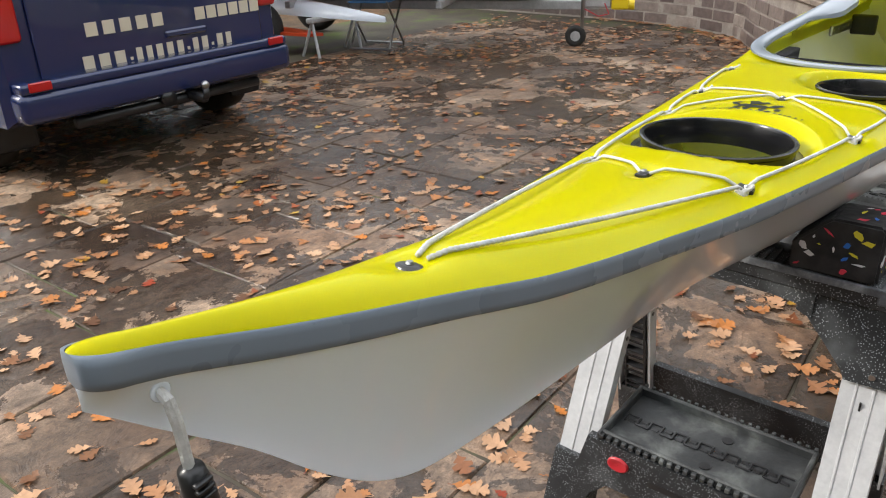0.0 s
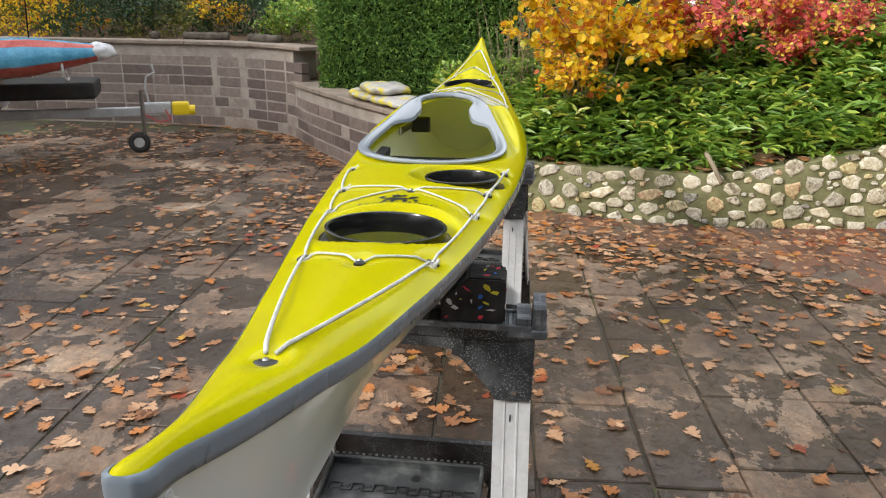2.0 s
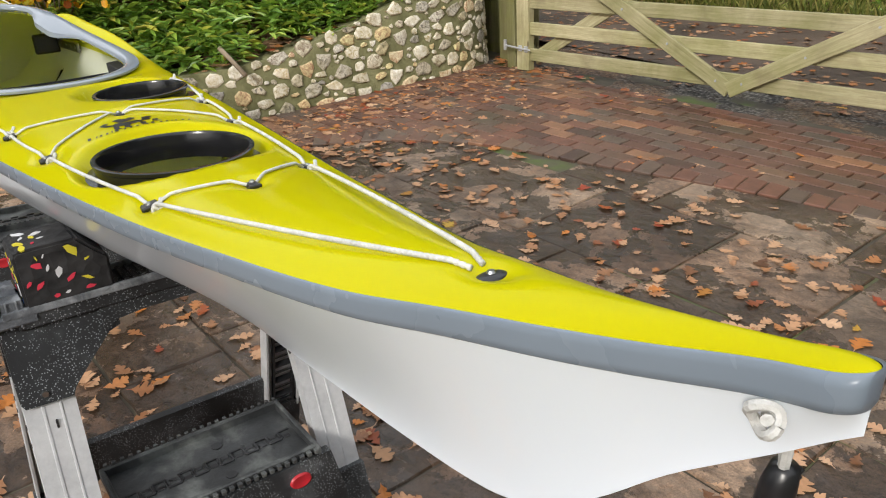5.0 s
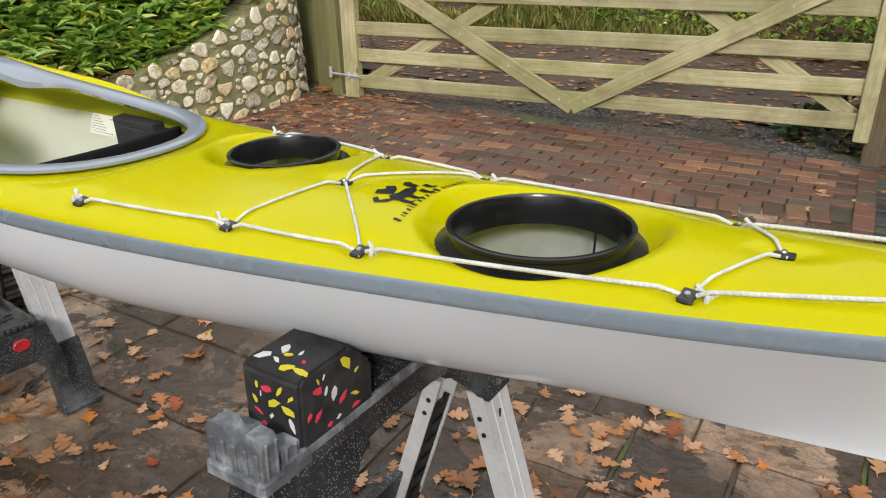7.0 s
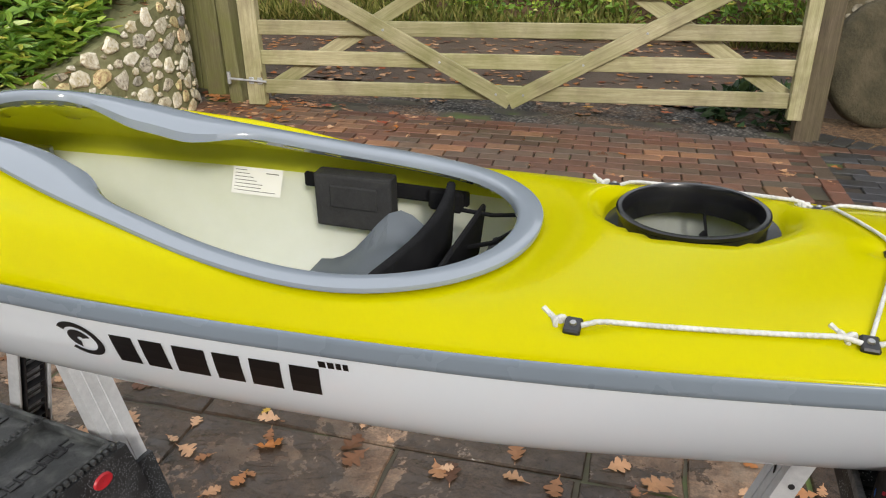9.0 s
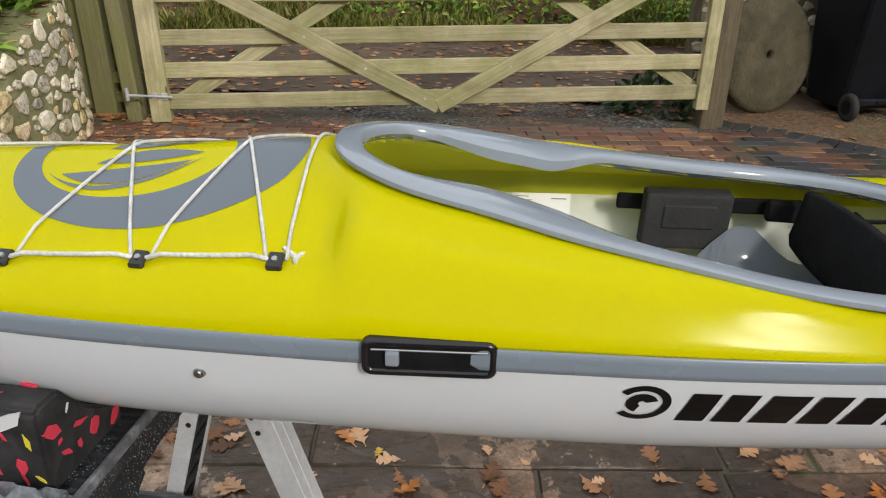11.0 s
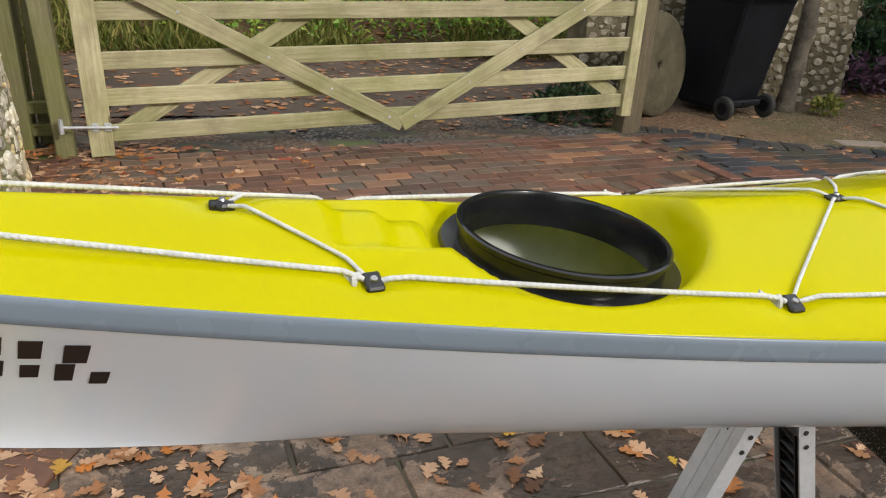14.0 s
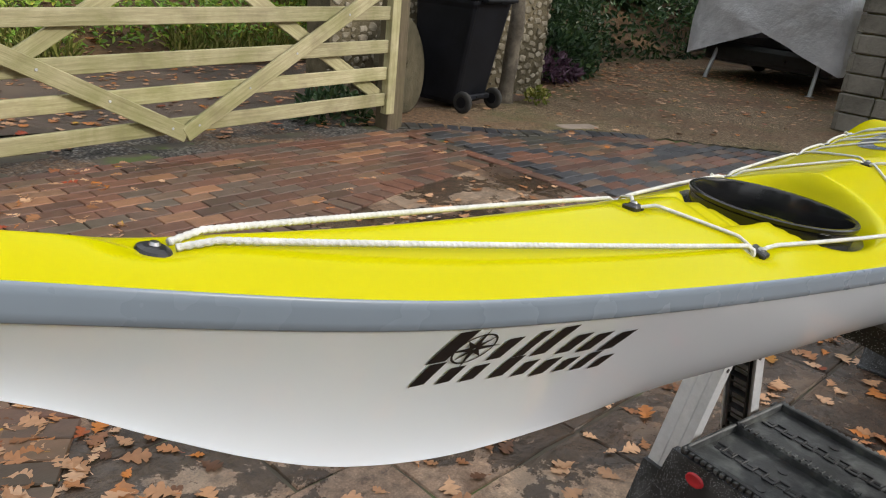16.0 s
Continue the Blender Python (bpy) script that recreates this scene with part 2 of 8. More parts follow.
STAND_BLACK = dusty_plastic()
STAND_TRAY = mottled("scuffed_tray_plastic", [(0.3, (0.016, 0.017, 0.019)), (0.52, (0.045, 0.048, 0.050)), (0.72, (0.15, 0.16, 0.155))], 11, (0.35, 0.6), bump_s=0.3, fine=10)
STAND_GREY = mottled("dusty_grey_plastic", [(0.3, (0.055, 0.062, 0.072)), (0.5, (0.12, 0.13, 0.145)), (0.7, (0.30, 0.32, 0.34))], 26, (0.4, 0.65), bump_s=0.4)


def foam_mat():
    m = mat("recycled_foam", (0.02, 0.02, 0.02), 0.85)
    v = coords(m, world=True)
    wire(m, ramp(m, noise_tex(m, v, 22, 4), [(0.3, (0.006, 0.006, 0.007)), (0.75, (0.035, 0.034, 0.035))]), bsdf(m).inputs["Base Color"])
    vor = node(m, "ShaderNodeTexVoronoi", Scale=48.0)
    wire(m, v, vor.inputs["Vector"])
    bump(m, vor.outputs["Distance"], 0.5, 0.006)
    return m


FOAM = foam_mat()
CHIP = {"red": mat("red_foam", (0.60, 0.035, 0.07), 0.8), "yellow": mat("yellow_foam", (0.60, 0.52, 0.03), 0.8), "blue": mat("blue_foam", (0.02, 0.13, 0.50), 0.8), "white": mat("white_foam", (0.6, 0.6, 0.62), 0.8)}


def slab_mat():
    m = mat("wet_sandstone", (0.1, 0.09, 0.08), 0.5)
    v = coords(m, world=True)
    rnd = per_piece(m)
    big = noise_tex(m, v, 1.3, 7, 0.62, 0.5)
    col = ramp(m, big, [(0.34, (0.090, 0.062, 0.044)), (0.46, (0.185, 0.134, 0.100)), (0.56, (0.26, 0.203, 0.158)), (0.68, (0.37, 0.305, 0.25))])
    col = blend(m, 0.75, col, ramp(m, rnd, [(0, (0.18, 0.14, 0.12)), (0.22, (0.50, 0.43, 0.38)), (0.42, (0.34, 0.32, 0.32)), (0.62, (0.56, 0.54, 0.52)), (0.8, (0.46, 0.40, 0.36)), (1, (0.86, 0.84, 0.80))]), "OVERLAY")
    riven = noise_tex(m, coords(m, (1.0, 1.5, 1.0), world=True), 7.0, 9, 0.66, 0.9)
    col = blend(m, 0.6, col, ramp(m, riven, [(0.36, (0.22, 0.21, 0.20)), (0.5, (0.5, 0.5, 0.5)), (0.66, (0.76, 0.74, 0.72))]), "OVERLAY")
    grit = noise_tex(m, v, 130, 3, 0.7)
    col = blend(m, 0.55, col, ramp(m, grit, [(0.32, (0.2, 0.2, 0.2)), (0.68, (0.8, 0.8, 0.8))]), "OVERLAY")
    mid = noise_tex(m, v, 26, 7, 0.72, 0.5)
    col = blend(m, 0.7, col, ramp(m, mid, [(0.38, (0.18, 0.17, 0.165)), (0.48, (0.47, 0.46, 0.45)), (0.54, (0.53, 0.53, 0.52)), (0.66, (0.84, 0.82, 0.79))]), "OVERLAY")
    rust = ramp(m, noise_tex(m, v, 2.3, 4), [(0.56, (0, 0, 0)), (0.72, (1, 1, 1))])
    col = blend(m, rust, col, blend(m, 0.45, col, (0.17, 0.085, 0.040)))
    patch = noise_tex(m, v, 5.5, 9, 0.70, 0.4)
    pale = ramp(m, patch, [(0.50, (0, 0, 0)), (0.56, (0.75, 0.75, 0.75)), (0.7, (1, 1, 1))])
    col = blend(m, blend(m, 1.0, pale, ramp(m, rnd, [(0.2, (0.0, 0.0, 0.0)), (0.95, (0.6, 0.6, 0.6))]), "MULTIPLY"), col, (0.25, 0.21, 0.172))
    wet = noise_tex(m, v, 2.1, 8, 0.68, 0.3)
    damp = ramp(m, wet, [(0.503, (1, 1, 1)), (0.520, (0, 0, 0))])
    soaked = ramp(m, noise_tex(m, v, 0.55, 5, 0.6, 0.3), [(0.43, (0.75, 0.75, 0.75)), (0.50, (0, 0, 0))])
    damp = blend(m, 1.0, damp, soaked, "LIGHTEN")
    col = blend(m, damp, col, blend(m, 0.80, col, (0.022, 0.016, 0.012)))
    col = blend(m, 1.0, col, (0.97, 0.90, 0.82), "MULTIPLY")
    wire(m, col, bsdf(m).inputs["Base Color"])
    wire(m, ramp(m, wet, [(0.40, (0.06, 0.06, 0.06)), (0.50, (0.15, 0.15, 0.15)), (0.525, (0.42, 0.42, 0.42)), (0.62, (0.62, 0.62, 0.62))]), bsdf(m).inputs["Roughness"])
    bump(m, riven, 0.7, 0.016)
    return m


SLAB = slab_mat()
JOINT = mottled("mossy_joint", [(0.35, (0.040, 0.030, 0.022)), (0.52, (0.070, 0.060, 0.038)), (0.64, (0.075, 0.105, 0.022))], 2.5, (0.6, 0.9), bump_s=0.6)
EARTH = mottled("leafy_earth", [(0.3, (0.045, 0.028, 0.015)), (0.5, (0.11, 0.065, 0.032)), (0.7, (0.21, 0.12, 0.055))], 2.4, (0.7, 0.95), bump_s=0.8, bump_d=0.02, fine=24)


def gravel_mat(name, stops, size, growth):
    m = mat(name, (0.3, 0.2, 0.1), 0.8)
    v = coords(m, world=True)
    vor = node(m, "ShaderNodeTexVoronoi", Scale=size)
    wire(m, v, vor.inputs["Vector"])
    stone = ramp(m, vor.outputs["Color"], stops)
    stone = blend(m, 0.75, stone, ramp(m, vor.outputs["Distance"], [(0.25, (0.55, 0.55, 0.55)), (0.7, (0.08, 0.08, 0.08))]), "OVERLAY")
    moss = ramp(m, noise_tex(m, v, 1.1, 6, 0.65), [(0.50, (0, 0, 0)), (0.66, (growth, growth, growth))])
    stone = blend(m, moss, stone, (0.085, 0.085, 0.025))
    litter = ramp(m, noise_tex(m, v, 0.7, 6, 0.65), [(0.46, (0, 0, 0)), (0.60, (0.85, 0.85, 0.85))])
    stone = blend(m, litter, stone, ramp(m, noise_tex(m, v, 28, 5, 0.7), [(0.35, (0.035, 0.020, 0.012)), (0.5, (0.13, 0.070, 0.035)), (0.66, (0.28, 0.16, 0.08))]))
    wire(m, stone, bsdf(m).inputs["Base Color"])
    bump(m, vor.outputs["Distance"], 0.8, -0.012)
    return m


GRAVEL = gravel_mat("golden_gravel", [(0.2, (0.11, 0.070, 0.036)), (0.5, (0.27, 0.18, 0.095)), (0.8, (0.42, 0.31, 0.19))], 75.0, 0.8)
ASPHALT = mottled("damp_lane", [(0.3, (0.050, 0.033, 0.024)), (0.7, (0.125, 0.085, 0.058))], 1.5, (0.35, 0.8), bump_s=0.7, bump_d=0.008, fine=50)
GREY_GRAVEL = gravel_mat("grey_gravel", [(0.2, (0.030, 0.026, 0.022)), (0.5, (0.085, 0.074, 0.064)), (0.8, (0.20, 0.185, 0.165))], 48.0, 0.3)


def brick_mat(name, stops, growth=0.7):
    m = mat(name, (0.2, 0.1, 0.07), 0.6)
    v = coords(m, world=True)
    col = ramp(m, per_piece(m), stops)
    grain = noise_tex(m, v, 16, 5, 0.65)
    col = blend(m, 0.5, col, ramp(m, grain, [(0.3, (0.25, 0.25, 0.25)), (0.7, (0.7, 0.7, 0.7))]), "OVERLAY")
    moss = ramp(m, noise_tex(m, v, 1.3, 5), [(0.52, (0, 0, 0)), (0.7, (growth, growth, growth))])
    col = blend(m, moss, col, (0.055, 0.048, 0.022))
    wire(m, col, bsdf(m).inputs["Base Color"])
    wire(m, span(m, noise_tex(m, v, 2, 4), 0.2, 0.8), bsdf(m).inputs["Roughness"])
    bump(m, grain, 0.5, 0.006)
    return m


BRICK = brick_mat("red_paver", [(0, (0.065, 0.036, 0.027)), (0.3, (0.16, 0.070, 0.044)), (0.55, (0.12, 0.066, 0.046)), (0.8, (0.10, 0.076, 0.058)), (1, (0.26, 0.125, 0.065))])
CHARCOAL = brick_mat("charcoal_paver", [(0, (0.025, 0.025, 0.029)), (1, (0.06, 0.06, 0.066))])
BLOCK = brick_mat("weathered_wall_block", [(0, (0.150, 0.112, 0.100)), (0.3, (0.205, 0.158, 0.140)), (0.6, (0.255, 0.200, 0.176)), (0.85, (0.31, 0.250, 0.218)), (1, (0.39, 0.325, 0.28))], 0.2)
COPING = mottled("coping_stone", [(0.3, (0.20, 0.16, 0.13)), (0.7, (0.36, 0.29, 0.23))], 4, (0.6, 0.9))
MORTAR = mottled("flint_mortar", [(0.3, (0.104, 0.105, 0.04)), (0.5, (0.2, 0.197, 0.093)), (0.75, (0.304, 0.298, 0.155))], 5, (0.8, 0.95), bump_s=0.8, bump_d=0.01, fine=12)
BLOCK_JOINT = mottled("block_mortar", [(0.3, (0.32, 0.272, 0.232)), (0.7, (0.496, 0.44, 0.384))], 6, (0.8, 0.95))


def flint_mat():
    m = mat("flint", (0.4, 0.38, 0.34), 0.5)
    v = coords(m)
    rnd = per_piece(m)
    col = ramp(m, rnd, [(0, (0.34, 0.31, 0.25)), (0.2, (0.70, 0.65, 0.54)), (0.4, (0.46, 0.44, 0.40)), (0.6, (0.80, 0.76, 0.66)), (0.75, (0.58, 0.43, 0.25)), (0.84, (0.60, 0.52, 0.30)), (0.90, (0.26, 0.26, 0.27)), (1, (0.76, 0.70, 0.58))])
    w = coords(m, world=True)
    spots = ramp(m, noise_tex(m, w, 30, 6, 0.72, 1.2), [(0.38, (0.06, 0.058, 0.055)), (0.47, (0.42, 0.40, 0.36)), (0.55, (0.62, 0.60, 0.55)), (0.68, (0.92, 0.90, 0.85))])
    col = blend(m, 0.85, col, spots, "OVERLAY")
    olive = ramp(m, noise_tex(m, w, 6, 5, 0.65), [(0.46, (0, 0, 0)), (0.68, (0.55, 0.55, 0.55))])
    col = blend(m, olive, col, (0.26, 0.22, 0.10))
    wire(m, col, bsdf(m).inputs["Base Color"])
    bump(m, noise_tex(m, w, 60, 4), 0.4, 0.004)
    return m


FLINT = flint_mat()
# Dirtier, browner wall; its colours are also darkened for the shade there.
GRIMY_SHADED_MORTAR = mottled("grimy_mortar", [(0.3, (0.055, 0.046, 0.024)), (0.5, (0.12, 0.098, 0.055)), (0.75, (0.24, 0.195, 0.12))], 5, (0.8, 0.95), bump_s=0.9, bump_d=0.012, fine=14)
GRIMY_SHADED_FLINT = mottled("grimy_flint", [(0.3, (0.10, 0.085, 0.055)), (0.46, (0.21, 0.18, 0.125)), (0.58, (0.33, 0.29, 0.215)), (0.75, (0.50, 0.46, 0.37))], 7, (0.6, 0.9), bump_s=0.6, bump_d=0.006, fine=9)


def timber(name, stops, green=0.5):
    m = mat(name, (0.3, 0.28, 0.2), 0.7)
    grain = noise_tex(m, coords(m, (1.1, 30, 30)), 2.2, 8, 0.62, 0.9)
    col = ramp(m, grain, stops)
    fine = noise_tex(m, coords(m, (6, 90, 90)), 3.0, 4, 0.6)
    col = blend(m, 0.35, col, ramp(m, fine, [(0.3, (0.3, 0.3, 0.3)), (0.7, (0.7, 0.7, 0.7))]), "OVERLAY")
    vor = node(m, "ShaderNodeTexVoronoi", Scale=1.0)
    wire(m, coords(m, (3.2, 9.0, 9.0)), vor.inputs["Vector"])
    knot_ = ramp(m, vor.outputs["Distance"], [(0.06, (1, 1, 1)), (0.11, (0, 0, 0))])
    col = blend(m, knot_, col, (0.10, 0.062, 0.032))
    w = coords(m, world=True)
    alga = ramp(m, noise_tex(m, w, 1.6, 6, 0.65, 0.5), [(0.44, (0, 0, 0)), (0.66, (green, green, green))])
    col = blend(m, alga, col, (0.155, 0.165, 0.035))
    grime = ramp(m, noise_tex(m, w, 5.0, 5, 0.6), [(0.52, (0, 0, 0)), (0.72, (0.45, 0.45, 0.45))])
    col = blend(m, grime, col, (0.16, 0.125, 0.075))
    col = blend(m, 0.3, col, ramp(m, per_piece(m), [(0, (0.3, 0.3, 0.3)), (1, (0.7, 0.7, 0.7))]), "OVERLAY")
    wire(m, col, bsdf(m).inputs["Base Color"])
    bump(m, grain, 0.3, 0.004)
    return m


GATE_WOOD = timber("weathered_gate_timber", [(0.25, (0.264, 0.226, 0.122)), (0.55, (0.415, 0.371, 0.219)), (0.8, (0.511, 0.47, 0.31))], 0.6)
POST_WOOD = timber("mossy_post_timber", [(0.25, (0.104, 0.097, 0.045)), (0.55, (0.192, 0.176, 0.084)), (0.8, (0.272, 0.264, 0.14))], 0.9)
DARK_POST = timber("dark_post_timber", [(0.25, (0.050, 0.036, 0.022)), (0.55, (0.11, 0.080, 0.050)), (0.8, (0.18, 0.135, 0.088))], 0.25)
BARK = mottled("bark", [(0.3, (0.05, 0.04, 0.03)), (0.7, (0.16, 0.135, 0.10))], 9, (0.8, 0.95), bump_s=0.9, bump_d=0.012)
TWIG = mottled("dry_twig", [(0.3, (0.16, 0.12, 0.08)), (0.7, (0.38, 0.30, 0.21))], 9, (0.8, 0.95))
FALLEN = leaf_mat("fallen_oak_leaf", [(0, (0.095, 0.041, 0.019)), (0.10, (0.257, 0.109, 0.043)), (0.25, (0.437, 0.235, 0.119)), (0.40, (0.551, 0.334, 0.195)), (0.52, (0.323, 0.145, 0.06)), (0.62, (0.513, 0.172, 0.025)), (0.70, (0.399, 0.189, 0.085)), (0.86, (0.57, 0.361, 0.221)), (0.92, (0.209, 0.072, 0.025)), (0.97, (0.304, 0.041, 0.015)), (1, (0.522, 0.334, 0.043))], 0.5, 0.4, 0.08)
BED_LEAF = leaf_mat("evergreen_leaf", [(0, (0.102, 0.21, 0.033)), (0.5, (0.217, 0.364, 0.053)), (0.85, (0.348, 0.49, 0.069)), (1, (0.609, 0.56, 0.1))], 0.34, 0.5, 0.3)
YEW = leaf_mat("dark_hedge_leaf", [(0, (0.06, 0.128, 0.031)), (0.6, (0.143, 0.275, 0.059)), (1, (0.3, 0.45, 0.091))], 0.5, 0.35, 0.2)
GOLD = leaf_mat("golden_leaf", [(0, (0.799, 0.528, 0.02)), (0.45, (0.907, 0.66, 0.03)), (0.65, (0.821, 0.352, 0.03)), (0.8, (0.518, 0.143, 0.04)), (0.92, (0.648, 0.605, 0.06)), (1, (0.324, 0.385, 0.06))], 0.45, 0.4, 0.45)
CRIMSON = leaf_mat("crimson_leaf", [(0, (0.435, 0.065, 0.065)), (0.4, (0.667, 0.117, 0.117)), (0.62, (0.812, 0.221, 0.156)), (0.72, (0.609, 0.117, 0.13)), (0.8, (0.95, 0.676, 0.078)), (1, (0.841, 0.65, 0.13))], 0.5, 0.4, 0.4)
GRASS = leaf_mat("verge_grass", [(0, (0.088, 0.115, 0.02)), (0.5, (0.176, 0.196, 0.04)), (1, (0.352, 0.31, 0.1))], 0.6, 0.3, 0.2)
IVY = leaf_mat("shade_shrub_leaf", [(0, (0.02, 0.045, 0.02)), (0.6, (0.045, 0.09, 0.035)), (1, (0.09, 0.14, 0.05))], 0.4, 0.4, 0.15)
PURPLE = leaf_mat("purple_leaf", [(0, (0.06, 0.03, 0.05)), (1, (0.15, 0.08, 0.12))], 0.5, 0.4, 0.1)
VAN_BLUE = mat("navy_van_paint", (0.010, 0.020, 0.085), 0.25, 0.1, 0.5, 0.7)
TYRE = mottled("tyre_rubber", [(0.3, (0.012, 0.012, 0.012)), (0.7, (0.035, 0.033, 0.03))], 8, (0.7, 0.9))
TAIL_RED = mat("red_lamp_lens", (0.45, 0.01, 0.012), 0.12, 0, 0.5, 0.5)
CREAM_PRINT = mat("cream_print", (0.62, 0.56, 0.45), 0.4)
GALV = mottled("galvanised_steel", [(0.3, (0.38, 0.39, 0.40)), (0.7, (0.55, 0.56, 0.57))], 6, (0.4, 0.6), metal=0.4)
WRAP_WHITE = mottled("plastic_wrap", [(0.3, (0.55, 0.56, 0.58)), (0.7, (0.8, 0.8, 0.82))], 9, (0.12, 0.3), bump_s=0.6, bump_d=0.02, fine=2)
WRAP_BLUE = mottled("wrapped_blue_hull", [(0.3, (0.05, 0.25, 0.42)), (0.7, (0.13, 0.42, 0.60))], 6, (0.12, 0.3), bump_s=0.6, bump_d=0.02, fine=3)
WRAP_RED = mottled("wrapped_red_hull", [(0.3, (0.42, 0.06, 0.05)), (0.7, (0.62, 0.18, 0.15))], 6, (0.12, 0.3), bump_s=0.6, bump_d=0.02, fine=3)
HITCH_YELLOW = mat("yellow_lock", (0.75, 0.55, 0.01), 0.4)
COVER = mottled("grey_tarpaulin", [(0.3, (0.50, 0.50, 0.53)), (0.7, (0.70, 0.70, 0.73))], 2.5, (0.5, 0.7), bump_s=0.7, bump_d=0.05, fine=2)
BIN = mottled("dark_bin_plastic", [(0.3, (0.004, 0.0045, 0.006)), (0.7, (0.009, 0.010, 0.014))], 5, (0.4, 0.6), spec=0.2, bump_s=0.1)
STONE = mottled("building_stone", [(0.3, (0.10, 0.092, 0.075)), (0.7, (0.20, 0.185, 0.155))], 3, (0.8, 0.95), bump_s=0.7, bump_d=0.02, vary="piece")
MILLSTONE = mottled("mossy_millstone", [(0.3, (0.038, 0.033, 0.015)), (0.5, (0.075, 0.063, 0.034)), (0.75, (0.12, 0.098, 0.059))], 6, (0.8, 0.95), bump_s=0.8, bump_d=0.02)
SACK = mottled("compost_sack", [(0.3, (0.34, 0.33, 0.32)), (0.5, (0.44, 0.42, 0.39)), (0.54, (0.55, 0.46, 0.05)), (0.60, (0.58, 0.49, 0.05)), (0.63, (0.38, 0.365, 0.34))], 6, (0.3, 0.5), bump_s=0.5, bump_d=0.02, fine=2)
CHAIR_BLUE = mat("blue_canvas", (0.10, 0.30, 0.62), 0.8)

# ---- ground ----
def sheet(name, x0, x1, y0, y1, step, zf, material, kind="structure", label="", category="", clip=None):
    xs, ys = np.arange(x0, x1 + step / 2, step), np.arange(y0, y1 + step / 2, step)
    verts = [(x, y, zf(x, y)) for x in xs for y in ys]
    n = len(ys)
    faces = [(i * n + j, (i + 1) * n + j, (i + 1) * n + j + 1, i * n + j + 1) for i in range(len(xs) - 1) for j in range(n - 1) if clip is None or clip(xs[i] + step / 2, ys[j] + step / 2)]
    ob = link(name, verts, faces, material)
    return tagged(ob, label, category, "", kind)


def sheet_lines(xs, ys, zf, name, material, label, category):
    verts = [(x, y, zf(x, y)) for x in xs for y in ys]
    n = len(ys)
    faces = [(i * n + j, (i + 1) * n + j, (i + 1) * n + j + 1, i * n + j + 1) for i in range(len(xs) - 1) for j in range(n - 1)]
    return tagged(link(name, verts, faces, material), label, category, "", "structure")


far = [-200, -80, -40, -20, -12]
fine = list(np.arange(-8, 12.01, 0.25))
sheet_lines(far + fine + [16, 30, 80, 200], far + fine + [16, 30, 80, 200], lambda x, y: ground_z(x, y) - 0.045 + 0.012 * math.sin(3 * x + y) * math.sin(2.3 * y) * (1 if y > 4.6 or x > 4 else 0), "ground", EARTH, "brown earth scattered with leaf litter", "ground")

TILT = radians(2.0)


def slab_to_world(u, v):
    return u * math.cos(TILT) - v * math.sin(TILT), u * math.sin(TILT) + v * math.cos(TILT)


# edge between slabs and brick: y over x
brick_edge = ctrl([(-6.5, -1.9), (-4.6, -1.2), (-3.6, -0.55), (-2.9, 0.0), (-2.45, 0.45), (-2.15, 0.95), (-1.85, 1.5), (-1.45, 2.05), (-0.9, 2.42), (-0.2, 2.62), (0.6, 2.86), (1.66, 3.08), (2.5, 3.2)])


def block_wall_front(x):
    return -0.95 + 0.74 * (x + 3.7)


pavement = tagged(link("pavement", [(-7, -7, -0.008), (4.3, -7, -0.008), (4.3, 1.5, -0.008), (-7, 1.5, -0.008)], [(0, 1, 2, 3)], JOINT), "wet sandstone slab paving with mossy joints", "paving", "", "structure")
sheet("paving_bed", -3.2, 4.0, 1.5, 4.35, 0.15, lambda x, y: ground_z(x, y) - 0.008, JOINT, "structure", "mossy sand bed under the paving", "paving")

slab_meshes = {}


def slab_mesh(w, d, kind):
    key = (round(w, 2), round(d, 2), kind)
    if key not in slab_meshes:
        bm = bmesh.new()
        lo, r = -0.03, random.Random(kind * 7 + int(w * 100) + int(d * 1000))
        n = 4
        outline = []
        for a, b in (((-1, -1), (1, -1)), ((1, -1), (1, 1)), ((1, 1), (-1, 1)), ((-1, 1), (-1, -1))):
            for k in range(n):
                f = k / n
                x, y = a[0] + (b[0] - a[0]) * f, a[1] + (b[1] - a[1]) * f
                outline.append((x * w / 2 + r.uniform(-1, 1) * 0.004, y * d / 2 + r.uniform(-1, 1) * 0.004))
        top = [bm.verts.new((x * (1 - 0.008 / w), y * (1 - 0.008 / d), r.uniform(-0.0015, 0.0015))) for x, y in outline]
        rim = [bm.verts.new((x, y, -0.006)) for x, y in outline]
        low = [bm.verts.new((x, y, lo)) for x, y in outline]
        bm.faces.new(top)
        m = len(outline)
        for a, b in ((rim, top), (low, rim)):
            for k in range(m):
                bm.faces.new((a[k], a[(k + 1) % m], b[(k + 1) % m], b[k]))
        me = bpy.data.meshes.new("slab")
        bm.to_mesh(me)
        bm.free()
        me.materials.append(SLAB)
        slab_meshes[key] = me
    return slab_meshes[key]


